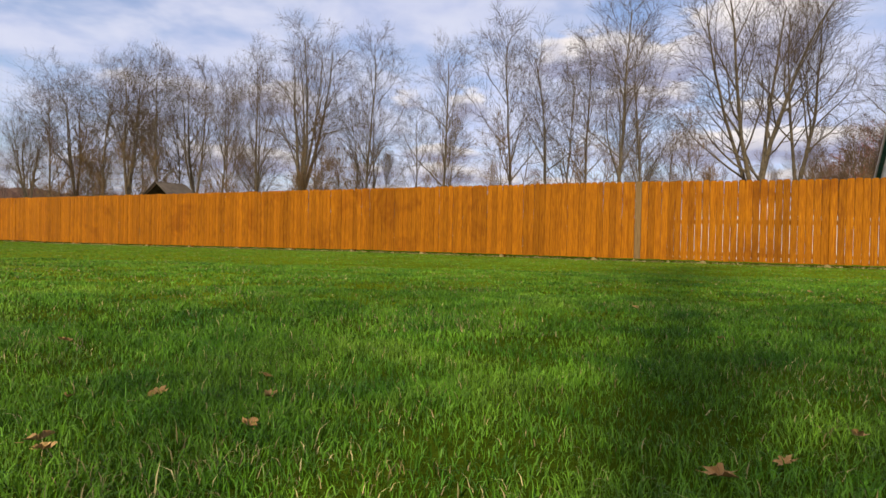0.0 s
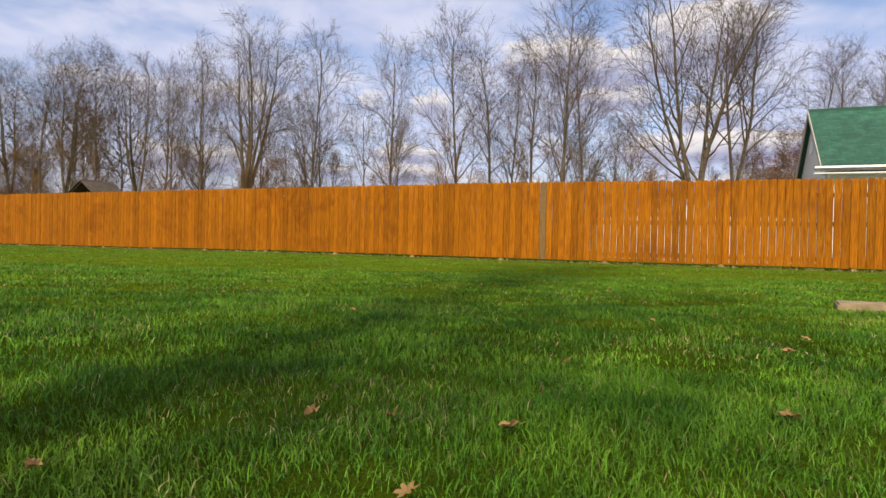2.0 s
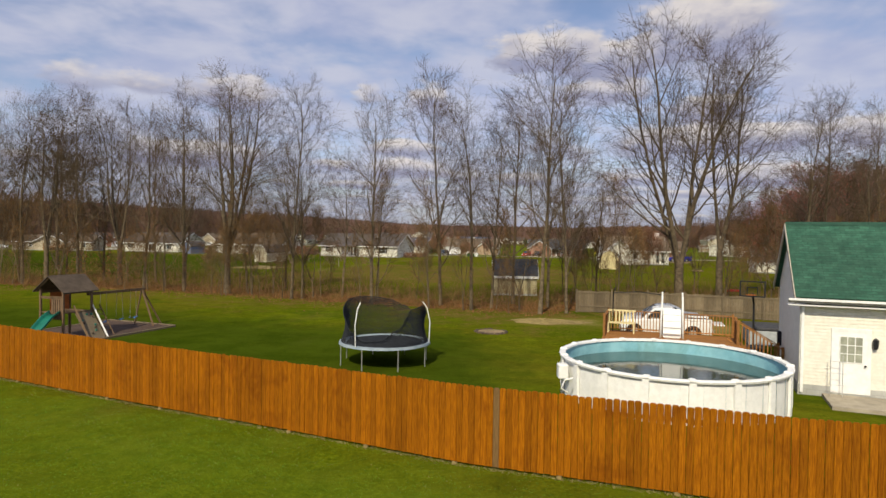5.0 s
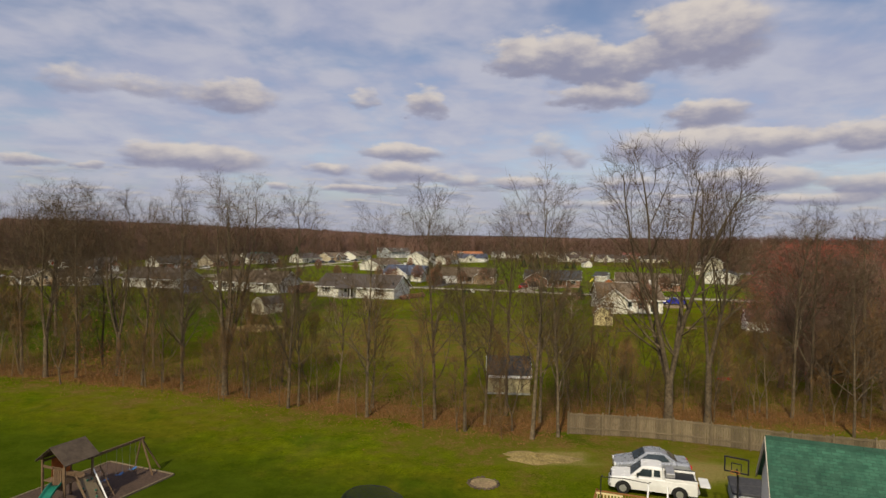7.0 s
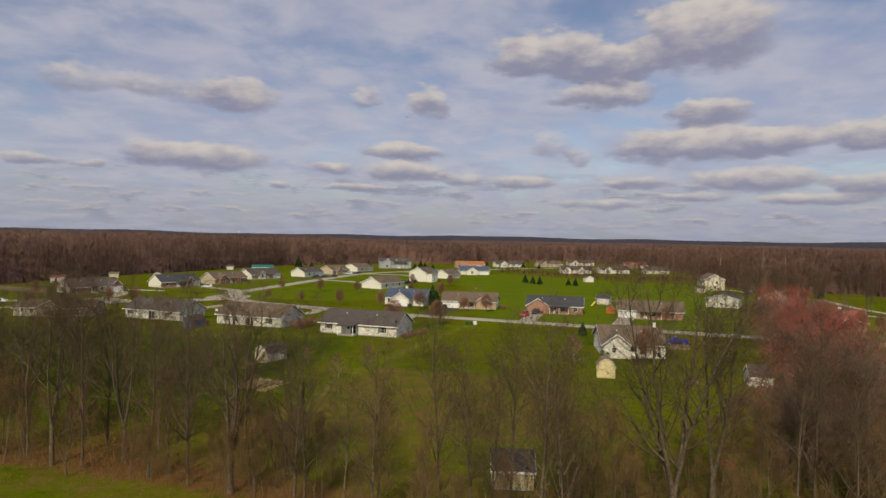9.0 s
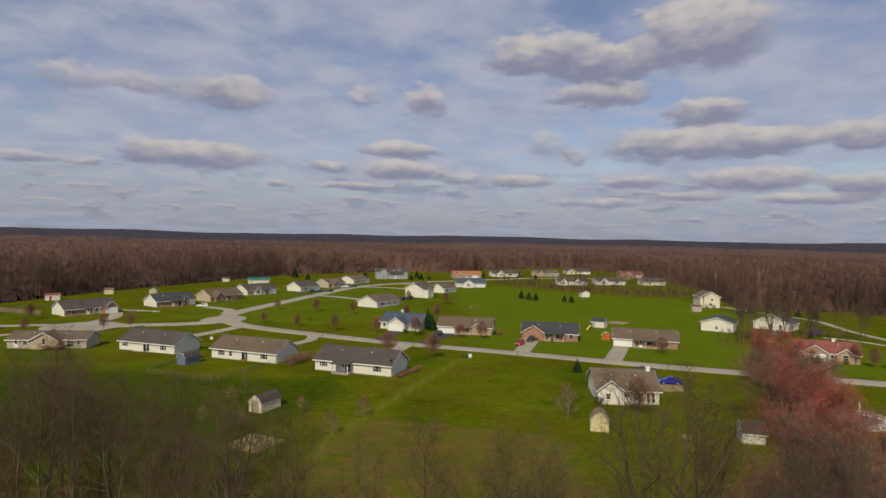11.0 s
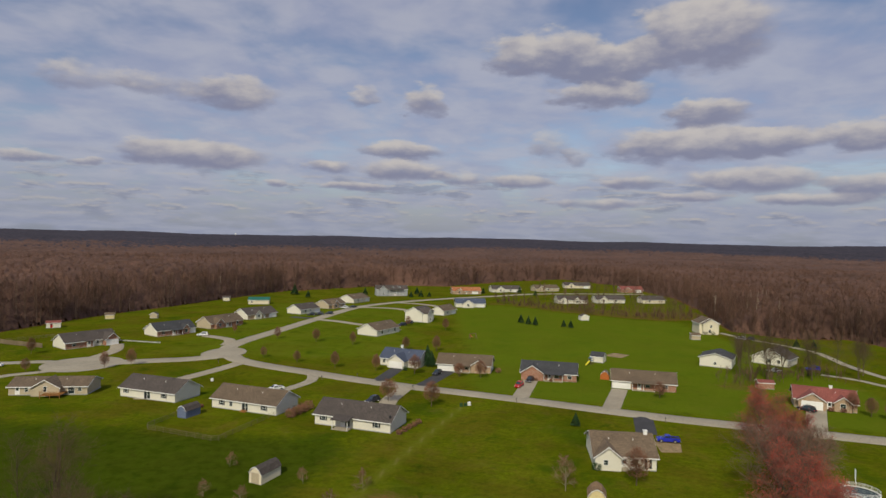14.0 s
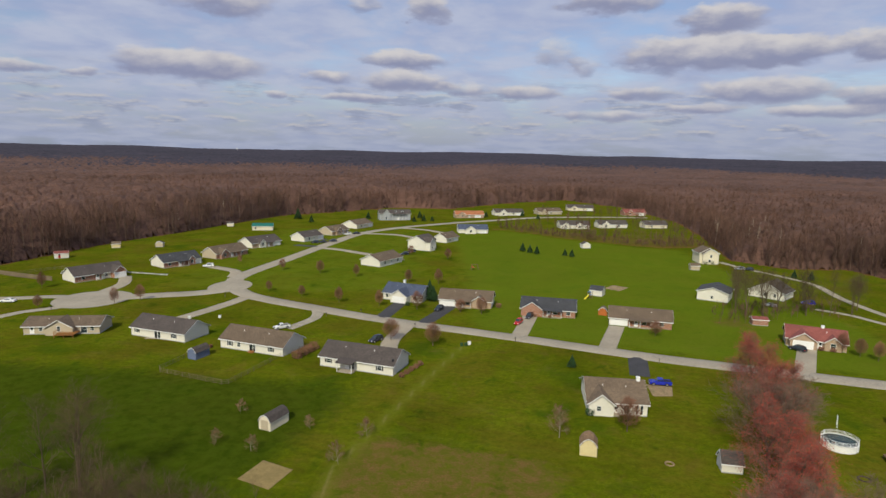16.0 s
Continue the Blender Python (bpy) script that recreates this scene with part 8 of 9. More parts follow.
# fire pit, straw heap
fp = thing("fire_pit", "shallow fire pit with a broken ring of stones", "fire pit", pose(2.5, 34.6, lz(2.5, 34.6)) @ Matrix.Diagonal((0.75, 0.75, 0.6, 1)))
part("ashes", MB().disc(0, 0, 0.045, 1.0, 18, 0.06), M["dirt"], fp)
r4 = random.Random(4)
for k in range(20):
    a = 2 * math.pi * k / 20
    s = r4.uniform(0.10, 0.17)
    if k in (3, 4):
        continue
    part("stone", recalc(MB().chamfer(-s, -s * 0.7, -0.03, s, s * 0.7, s * 0.9, s * 0.25), "stone", M["stone"]), None, fp, m=Matrix.Translation((1.12 * math.cos(a), 1.12 * math.sin(a), 0)) @ Matrix.Rotation(a + r4.uniform(0.8, 2.2), 4, "Z"))

heap = MB()
for j in range(9):                                       # a low, ragged heap, spread thin at its rim
    for i in range(24):
        a, rr = 2 * math.pi * i / 24, j / 8
        k = 1 + 0.16 * math.sin(3 * a + 1) + 0.10 * math.sin(7 * a)
        x, y = 2.1 * k * rr * math.cos(a), 1.15 * k * rr * math.sin(a)
        heap.v.append((x, y, 0.30 * (1 - rr) ** 0.8 * (1 + r4.uniform(-0.35, 0.35)) + r4.uniform(0, 0.05) - 0.05 * rr))
heap.f = [(j * 24 + i, j * 24 + (i + 1) % 24, (j + 1) * 24 + (i + 1) % 24, (j + 1) * 24 + i) for j in range(8) for i in range(24)]
heap.v = [(x * 1.15, y, z * 0.55) for x, y, z in heap.v]
solo("straw_heap", heap, M["straw"], "low spread heap of old straw on the grass", "straw", m=pose(6.2, 38.8, lz(6.2, 38.8), 0, 0, -8))

# stone slab and oak leaves on the near lawn
solo("stepping_stone", recalc(MB().prism([(0.0, 0.0), (0.44, -0.02), (0.47, 0.06), (0.52, 0.24), (0.18, 0.34)], -0.10, 0.046, "z"), "stepping_stone", M["dirt"], 0.012), None, "flat tan stone slab sunk into the lawn", "stone slab", m=pose(1.78, 4.20, 0))


def oak_leaf(seed):
    r = random.Random(seed)
    outline = []
    for i in range(18):
        a = 2 * math.pi * i / 18
        rr = (0.055 if i % 3 else 0.032) * (1.25 if abs(math.cos(a)) > 0.8 else 0.9)
        outline.append((rr * math.cos(a) * 1.3, rr * math.sin(a), r.uniform(0.0, 0.03) + 0.02 * abs(math.sin(a))))
    mb = MB()
    mb.v = outline + [(0, 0, 0.0)]
    mb.f = [(i, (i + 1) % 18, 18) for i in range(18)]
    mb.tube([(-0.07, 0, 0.005), (-0.11, 0.005, 0.01)], 0.002, 4)
    return mb.mesh("oak_leaf", M["deadleaf"])


LEAVES = [(-0.44, 2.02), (-1.12, 1.36), (0.44, 2.32), (-0.88, 0.94), (-0.94, 1.35), (-0.05, 1.42), (-1.3, 2.23), (-1.36, 3.37), (-0.69, 1.29), (0.22, 3.2), (-2.93, 0.72), (-2.97, 0.76), (-3.11, 1.03),
          (-3.6, 1.7), (-2.69, 1.11), (-2.77, 1.3), (-2.94, 1.09), (-2.65, 0.89), (-1.71, 0.82), (-1.49, 1.0), (-1.84, 0.75), (-0.21, 2.34), (0.69, 2.66), (0.47, 5.1)]
leaves = [oak_leaf(k) for k in range(3)]
for i, (x, y) in enumerate(LEAVES):
    solo("oak_leaf", leaves[i % 3], None, "curled tan oak leaf lying in the grass", "leaf", "oak leaves on the lawn", m=pose(x, y, 0.022, (i * 37) % 50 - 25, (i * 53) % 40 - 20, i * 71) @ Matrix.Scale(0.24 + 0.04 * (i % 3), 4))


# ---- vehicles ----
def wheels(ob, spots, r=0.36, w_=0.22):
    for x, y in spots:
        tyre = part("wheel", MB().tube([(x, y - w_ / 2, r), (x, y - w_ * 0.4, r), (x, y + w_ * 0.4, r), (x, y + w_ / 2, r)], [r * 0.92, r, r, r * 0.92], 18), M["rubber"], ob)
        s = -1 if y < 0 else 1
        part("rim", MB().tube([(x, y + s * w_ * 0.3, r), (x, y + s * (w_ / 2 + 0.012), r)], [r * 0.62, r * 0.56], 10), M["steel"], tyre)


def loft(sections):
    """A closed shell through sections, each a list of points in the same order."""
    mb, n = MB(), len(sections[0])
    mb.v = [p for s in sections for p in s]
    for i in range(len(sections) - 1):
        mb.f += [(i * n + j, i * n + (j + 1) % n, (i + 1) * n + (j + 1) % n, (i + 1) * n + j) for j in range(n)]
    mb.f += [tuple(range(n)), tuple(range(len(mb.v) - 1, len(mb.v) - n - 1, -1))]
    return mb


def car_shell(stations, half, floor=0.28, round_=0.12):
    """Body shell: stations of x and height, rounded at the shoulders."""
    out = []
    for x, top, hw in stations:
        hw = hw * half
        out.append([(x, -hw, floor), (x, -hw - 0.02, floor + (top - floor) * 0.5), (x, -hw, top - round_), (x, -hw + round_, top), (x, hw - round_, top), (x, hw, top - round_), (x, hw + 0.02, floor + (top - floor) * 0.5), (x, hw, floor)])
    return loft(out)


def pickup(label, x, y, yaw, paint, z=None, toolbox=False, gate=False, L=5.4):
    x, y = site(x, y)
    ob = thing("pickup_truck", label, "pickup truck", pose(x, y, lz(x, y) + 0.03 if z is None else z, 0, 0, yaw) @ Matrix.Scale(0.9, 4))
    h = 0.92
    part("body", recalc(car_shell([(-L / 2, 0.72, 0.86), (-L / 2 + 0.12, 1.0, 0.95), (-L / 2 + 1.2, 1.10, 1.0), (-0.75, 1.12, 1.0), (1.0, 1.12, 1.0), (L / 2 - 0.05, 1.10, 1.0), (L / 2, 1.05, 0.97)], h, 0.36, 0.07), "body", paint), None, ob, smooth=False)
    part("cab", recalc(car_shell([(-1.30, 1.12, 0.9), (-0.66, 1.72, 0.80), (-0.38, 1.78, 0.80), (0.30, 1.78, 0.80), (0.50, 1.72, 0.80), (0.60, 1.12, 0.9)], h, 1.08, 0.10), "cab", paint), None, ob)
    for s in (-1, 1):
        yy = s * (h * 0.865)
        part("side_window", MB().add([(-0.98, yy * 1.03, 1.2), (-0.08, yy * 1.03, 1.2), (-0.08, yy * 0.985, 1.62), (-0.60, yy * 0.985, 1.62)], [(0, 1, 2, 3) if s < 0 else (3, 2, 1, 0)]), M["glass"], ob)
        part("side_window", MB().add([(0.04, yy * 1.03, 1.24), (0.42, yy * 1.03, 1.24), (0.38, yy * 0.985, 1.62), (0.04, yy * 0.985, 1.62)], [(0, 1, 2, 3) if s < 0 else (3, 2, 1, 0)]), M["glass"], ob)
        part("mirror", MB().chamfer(-0.95, yy * 1.12 - 0.1, 1.18, -0.83, yy * 1.12 + 0.1, 1.36, 0.02), M["black"], ob)
        part("tail_lamp", MB().box(L / 2 - 0.02, s * (h - 0.14) - 0.07, 0.72, L / 2 + 0.015, s * (h - 0.14) + 0.07, 1.04), M["redlamp"], ob)
        part("headlamp", MB().box(-L / 2 + 0.02, s * (h - 0.28) - 0.13, 0.74, -L / 2 + 0.13, s * (h - 0.28) + 0.13, 0.9), M["clearlamp"], ob)
        for wx in (-1.72, 1.5):
            part("wheel_arch", MB().prism([(wx + 0.48 * math.cos(a), 0.36 + 0.48 * math.sin(a)) for a in (k * math.pi / 10 for k in range(11))], s * (h + 0.0), s * (h + 0.025), "y"), M["black"], ob)
    part("windscreen", MB().add([(-1.30, -0.70, 1.19), (-1.30, 0.70, 1.19), (-0.70, 0.62, 1.70), (-0.70, -0.62, 1.70)], [(3, 2, 1, 0)]), M["glass"], ob)
    part("rear_window", MB().add([(0.605, -0.62, 1.22), (0.605, 0.62, 1.22), (0.535, 0.58, 1.66), (0.535, -0.58, 1.66)], [(0, 1, 2, 3)]), M["glass"], ob)
    part("bed", MB().box(0.70, -0.72, 1.121, L / 2 - 0.1, 0.72, 1.126), M["black"], ob)
    for s in (-1, 1):
        part("bed_rail", MB().chamfer(0.66, s * 0.82 - 0.09, 1.10, L / 2, s * 0.82 + 0.09, 1.24, 0.02), paint, ob)
        part("rail_cap", MB().box(0.70, s * 0.82 - 0.06, 1.241, L / 2 - 0.02, s * 0.82 + 0.06, 1.26), M["black"], ob)
    part("front_bumper", MB().chamfer(-L / 2 - 0.09, -0.86, 0.42, -L / 2 + 0.1, 0.86, 0.62, 0.04), M["steel"], ob)
    part("rear_bumper", MB().chamfer(L / 2 - 0.02, -0.84, 0.48, L / 2 + 0.14, 0.84, 0.66, 0.04), M["steel"], ob)
    part("grille", MB().box(-L / 2 - 0.02, -0.5, 0.66, -L / 2 + 0.12, 0.5, 0.9), M["black"], ob)
    if toolbox:
        part("toolbox", MB().chamfer(0.74, -0.72, 1.13, 1.25, 0.72, 1.48, 0.03), M["steel"], ob)
    if gate:
        part("tailgate", MB().chamfer(L / 2 + 0.16, -0.72, 0.88, L / 2 + 0.72, 0.72, 0.95, 0.02), paint, ob, "lowered tailgate")
    wheels(ob, [(a, s * (h - 0.09)) for a in (-1.72, 1.5) for s in (-1, 1)], 0.38, 0.24)
    return ob


def sedan(label, x, y, yaw, paint, L=4.7, high=1.46, boxy=False, category="car", group=""):
    x, y = site(x, y)
    ob = thing("car", label, category, pose(x, y, lz(x, y) + 0.03, 0, 0, yaw), group)
    h = 0.88
    part("body", recalc(car_shell([(-L / 2, 0.60, 0.80), (-L / 2 + 0.15, 0.74, 0.92), (-L / 2 + 1.2, 0.92, 1.0), (-0.2, 0.95, 1.0), (L / 2 - 0.9, 0.98, 1.0), (L / 2 - 0.12, 0.92, 0.94), (L / 2, 0.78, 0.85)], h, 0.30, 0.10), "body", paint), None, ob, smooth=True)
    back = L / 2 - (0.25 if boxy else 0.75)
    part("cabin", recalc(car_shell([(-1.05, 0.92, 0.86), (-0.35, high - 0.06, 0.70), (0.1, high, 0.70), (back - 0.9, high - 0.02, 0.70), (back - (0.15 if boxy else 0.55), high - 0.16, 0.70), (back, 0.95, 0.84)], h, 0.9, 0.10), "cabin", paint), None, ob, smooth=True)
    for s in (-1, 1):
        yy = s * h * 0.80
        part("side_window", MB().add([(-0.72, yy * 1.06, 1.0), (back - 0.45, yy * 1.06, 1.0), (back - 0.8, yy * 0.90, high - 0.12), (-0.28, yy * 0.90, high - 0.12)], [(0, 1, 2, 3) if s < 0 else (3, 2, 1, 0)]), M["glass"], ob)
        part("tail_lamp", MB().box(L / 2 - 0.10, s * 0.62 - 0.14, 0.66, L / 2 + 0.01, s * 0.62 + 0.14, 0.84), M["redlamp"], ob)
        part("headlamp", MB().box(-L / 2 - 0.01, s * 0.58 - 0.14, 0.54, -L / 2 + 0.16, s * 0.58 + 0.14, 0.68), M["clearlamp"], ob)
    part("windscreen", MB().add([(-1.04, -0.66, 0.98), (-1.04, 0.66, 0.98), (-0.42, 0.54, high - 0.08), (-0.42, -0.54, high - 0.08)], [(3, 2, 1, 0)]), M["glass"], ob)
    part("rear_window", MB().add([(back + 0.01, -0.62, 1.0), (back + 0.01, 0.62, 1.0), (back - 0.42 + 0.25 * boxy, 0.52, high - 0.16), (back - 0.42 + 0.25 * boxy, -0.52, high - 0.16)], [(0, 1, 2, 3)]), M["glass"], ob)
    wheels(ob, [(a, s * (h - 0.08)) for a in (-L / 2 + 0.9, L / 2 - 0.95) for s in (-1, 1)], 0.33, 0.20)
    return ob


pickup("white work pickup with its tailgate down and a toolbox", 11.75, 33.8, -16, M["carwhite"], toolbox=True, gate=True, L=5.0)
sedan("silver saloon car parked behind the white pickup", 12.55, 36.5, -10, M["carsilver"], 4.3)
pickup("bright blue pickup parked beside a brown roof", 47.9, 129.6, -8, M["carblue"])
pickup("white pickup on a gravel drive", -45.6, 166.0, 40, M["carwhite"], L=5.2)
CARS = "cars parked along the road"
for lab, x, y, yaw, pt, bx in (
        ("red car on a concrete driveway", 21.9, 177.2, 65, "carred", True), ("dark car before a garage", 26.0, 184.4, 65, "cardark", True), ("dark car on an asphalt driveway", -2.0, 191.2, 65, "cardark", True),
        ("dark blue car beside a grey roof", -18.0, 156.0, 55, "cardark", True), ("white van before a brick house", -102.2, 258.0, 15, "carwhite", True), ("black car before a garage", 93.0, 156.6, -60, "cardark", True),
        ("dark car before a white gable", -72.5, 332.0, 20, "cardark", True), ("grey car before a white gable", -68.5, 334.0, 20, "cardark", False), ("dark car before a white gable", -64.0, 338.0, 20, "cardark", True),
        ("white car by the road", -60.5, 368.0, 30, "carwhite", True), ("grey car by the road", -56.0, 372.0, 30, "cardark", False), ("dark car by a white house", -21.0, 300.0, 40, "cardark", True),
        ("dark car by a white house", -18.0, 308.0, 40, "cardark", True), ("white car at the far drive", -139.0, 188.5, 8, "carwhite", False), ("grey car on the lane", 134.5, 279.0, -30, "carsilver", True),
        ("dark car on the lane", 138.0, 278.0, -30, "cardark", True), ("dark blue pickup-sized car behind trees", 128.0, 213.0, -15, "carblue", True), ("pale car behind trees", 112.0, 208.0, -20, "carsilver", False)):
    sedan(lab, x, y, yaw, M[pt], 4.7, 1.7 if bx else 1.46, bx, "car", CARS)


# ---- small things on the lots ----
def wire_fence(label, pts, h=1.1, step=2.2, material="steel", bars=3, group=""):
    ob = thing("fence", label, "fence", Matrix.Identity(4), group)
    spots = fence_points([site(*p) for p in pts], step)
    pm = MB().tube([(0, 0, -0.2), (0, 0, h)], 0.04, 5).mesh("post", M[material])
    for p, a in spots:
        part("post", pm, None, ob, m=Matrix.Translation((p.x, p.y, lz(p.x, p.y))))
    for (p, a), (q, b) in zip(spots, spots[1:]):
        if (q - p).length > step * 1.4:
            continue
        mb = MB()
        for k in range(bars):
            zz = h * (0.25 + 0.72 * k / max(1, bars - 1))
            mb.tube([(p.x, p.y, lz(p.x, p.y) + zz), (q.x, q.y, lz(q.x, q.y) + zz)], 0.032, 4)
        part("rail", mb, M[material], ob)


wire_fence("grey rail fence round a back yard", [(-60.8, 141.0), (-63.9, 130.2), (-45.9, 123.4), (-38.8, 142.5)], 1.15, 2.2, "greywood", 3)
wire_fence("low grey rail fence behind a house", [(-168, 232), (-158, 246), (-146, 240)], 1.5, 2.5, "greywood", 4)
lf = thing("board_fence", "weathered grey board fence beside a white gable", "fence", Matrix.Identity(4))
for (p, a), (q, b) in zip(*(lambda f: (f, f[1:]))(fence_points([(-180, 240), (-169, 235.5), (-150, 229.5)], 2.5))):
    part("panel", MB().box(0.02, -0.02, 0.05, (q - p).length - 0.02, 0.02, 1.75).box(0, -0.06, 0.4, (q - p).length, -0.021, 0.5).box(0, -0.06, 1.4, (q - p).length, -0.021, 1.5), M["greywood"], lf, m=Matrix.Translation((p.x, p.y, lz(p.x, p.y))) @ Matrix.Rotation(math.atan2(q.y - p.y, q.x - p.x), 4, "Z"))
tray = recalc(MB().box(-0.55, -0.3, 0, 0.55, 0.3, 0.05).box(-0.6, -0.35, 0.05, 0.6, -0.27, 0.2).box(-0.6, 0.27, 0.05, 0.6, 0.35, 0.2).box(-0.6, -0.27, 0.05, -0.52, 0.27, 0.2).box(0.52, -0.27, 0.05, 0.6, 0.27, 0.2), "sled", M["carred"])
solo("sled", tray, None, "red plastic sled lying on the grass", "sled", m=pose(28.1, 61.5, lz(28.1, 61.5), 0, 0, 15))
wire_fence("white rail fence beside the far pool", [(60.0, 79.5), (68.0, 77.5), (76.0, 75.5)], 1.1, 2.2, "whitetrim", 3)


def bush(label, x, y, rx, ry, h, material, seed, n=420, group=""):
    """A twiggy shrub of many small leaves on short stems."""
    r = random.Random(seed)
    x, y = site(x, y)
    ob = thing("shrub", label, "shrub", pose(x, y, lz(x, y)), group)
    st, lf = MB(), MB()
    for i in range(26):
        a, q = r.uniform(0, 6.28), r.random() ** 0.5
        st.tube([(0.25 * rx * math.cos(a), 0.25 * ry * math.sin(a), -0.05), (q * rx * math.cos(a), q * ry * math.sin(a), h * r.uniform(0.6, 0.95))], [0.03, 0.008], 3, False)
    for i in range(n):
        a, q, t = r.uniform(0, 6.28), r.random() ** 0.4, r.random()
        k = math.sqrt(max(0.0, 1 - (t - 0.45) ** 2 * 2.2))
        c = Vector((q * rx * k * math.cos(a), q * ry * k * math.sin(a), 0.08 + t * h * r.uniform(0.85, 1.1)))
        u = Vector((r.gauss(0, 1), r.gauss(0, 1), r.gauss(0, 1))).normalized() * 0.13
        s = u.orthogonal().normalized() * 0.09
        j = len(lf.v)
        lf.v += [tuple(c + u), tuple(c + s), tuple(c - u), tuple(c - s)]
        lf.f += [(j, j + 1, j + 2), (j, j + 2, j + 3)]
    part("stems", st, M["bark"], ob)
    part("foliage", lf, M[material], ob)


for k in range(4):
    bush("brown twiggy hedge shrub at the end of a white house", -35.2 + k * 0.85, 141.0 + k * 2.3, 1.5, 1.5, 2.0, "shrub", 1 + k, 420, "hedge beside a white house")
for k in range(5):
    bush("red-brown shrub in a mulched bed", -9.2 + k * 0.95, 130.6 + k * 1.9, 0.75, 0.75, 1.0, "shrub", 10 + k, 160, "shrubs along the grey-roofed house")
for k, (x, y, s, mt) in enumerate(((28.9, 113.6, 1.0, "conifer"), (124.0, 292.5, 1.3, "conifer"), (127.5, 292.5, 1.3, "conifer"), (17.5, 196.5, 1.1, "tantwig"), (28.0, 185.8, 0.7, "shrub"), (32.5, 185.0, 0.7, "shrub"),
                                  (-58.5, 147.5, 0.5, "shrub"), (-12.5, 196.5, 0.9, "conifer"), (99.5, 157.0, 0.8, "shrub"), (102.0, 156.0, 0.8, "shrub"))):
    bush("clipped evergreen shrub by a house" if mt == "conifer" else "twiggy shrub by a house", x, y, s, s, s * 1.3, mt, 30 + k, 260, "foundation shrubs")


def mailbox(x, y):
    x, y = site(x, y)
    ob = thing("mailbox", "dark mailbox on a post by the road", "mailbox", pose(x, y, lz(x, y), 0, 0, -20), "mailboxes along the road")
    part("post", MB().box(-0.06, -0.06, -0.3, 0.06, 0.06, 1.05), M["greywood"], ob)
    part("box", recalc(MB().prism([(-0.1, 1.05), (0.1, 1.05), (0.1, 1.2), (0.06, 1.28), (-0.06, 1.28), (-0.1, 1.2)], -0.28, 0.28, "y"), "box", M["black"]), None, ob)


for x, y in ((-36.0, 180.6), (-26.2, 185.6), (52.3, 143.4), (99.9, 127.0), (-75.0, 203.0), (19.0, 158.4), (-8.5, 170.6), (-120.0, 180.5)):
    mailbox(x, y)
for k, (x, y) in enumerate(((4.6, 153.6), (5.7, 154.2), (6.6, 154.9), (-66.8, 176.0), (-75, 174))):
    x, y = site(x, y)
    solo("utility_box", MB().chamfer(-0.4, -0.3, -0.1, 0.4, 0.3, 0.9 - 0.15 * (k % 2), 0.05), M["conifer" if k < 2 else "whitetrim"], "painted steel utility box on the grass", "utility box", "utility boxes on the grass", m=pose(x, y, lz(x, y), 0, 0, 10 * k))
lines = thing("stone_border", "row of pale stones edging a garden bed", "stone edging", pose(0, 0, 0))
for k in range(22):
    x, y = site(-134 + 22.5 * k / 21, 243.4 - 4.2 * k / 21)
    part("stone", MB().chamfer(-0.55, -0.3, -0.1, 0.55, 0.3, 0.35, 0.1), M["palestone"], lines, m=pose(x, y, lz(x, y), 0, 0, k * 40))
sw2 = thing("swing_set", "small wooden swing set in the open field", "swing set", pose(12.5, 271.1, lz(12.5, 271.1), 0, 0, 20))
for sx in (-1.4, 1.4):
    for sy in (-1.0, 1.0):
        part("leg", MB().tube([(sx, 0, 2.4), (sx * 1.2, sy, -0.05)], 0.09, 5), M["playwood"], sw2)
part("beam", MB().tube([(-1.6, 0, 2.4), (1.6, 0, 2.4)], 0.10, 5), M["playwood"], sw2)
part("platform", MB().box(-1.3, -0.9, 1.1, -0.2, 0.9, 1.2).box(-1.3, -0.9, 1.2, -1.2, 0.9, 2.0), M["orange"], sw2)
sl2 = thing("slide", "yellow slide and climbing frame beside a white shed", "slide", pose(52.2, 221.3, lz(52.2, 221.3), 0, 0, 40))
part("chute", MB().add([(-1.6, -0.3, 0.1), (0.6, -0.3, 1.5), (0.6, 0.3, 1.5), (-1.6, 0.3, 0.1), (-1.6, -0.3, 0.0), (0.6, -0.3, 1.4), (0.6, 0.3, 1.4), (-1.6, 0.3, 0.0)],
                       [(0, 1, 2, 3), (7, 6, 5, 4), (0, 4, 5, 1), (1, 5, 6, 2), (2, 6, 7, 3), (3, 7, 4, 0)]), M["yellow_plastic"], sl2)
for sx, sy in ((0.7, -0.6), (0.7, 0.6), (1.9, -0.6), (1.9, 0.6)):
    part("post", MB().box(sx - 0.08, sy - 0.08, -0.1, sx + 0.08, sy + 0.08, 2.4), M["playwood"], sl2)
part("platform", MB().box(0.6, -0.65, 1.35, 2.0, 0.65, 1.45).box(0.6, -0.65, 2.3, 2.0, 0.65, 2.4), M["blue_plastic"], sl2)
fr = solo("fire_ring", MB().tube([(0.7 * math.cos(i * 0.4488), 0.7 * math.sin(i * 0.4488), 0.08) for i in range(15)], 0.16, 5), M["dirt"], "brown ring of bricks on the grass", "fire ring", m=pose(38.8, 97.2, lz(38.8, 97.2)))
dk = thing("side_deck", "pale wooden deck beside the covered pool", "deck", pose(76.3, 97.6, lz(76.3, 97.6), 0, 0, -14))
for k in range(12):
    part("board", MB().box(0, k * 0.3 + 0.01, 0.85, 5.0, k * 0.3 + 0.29, 0.9), M["playwood"], dk)
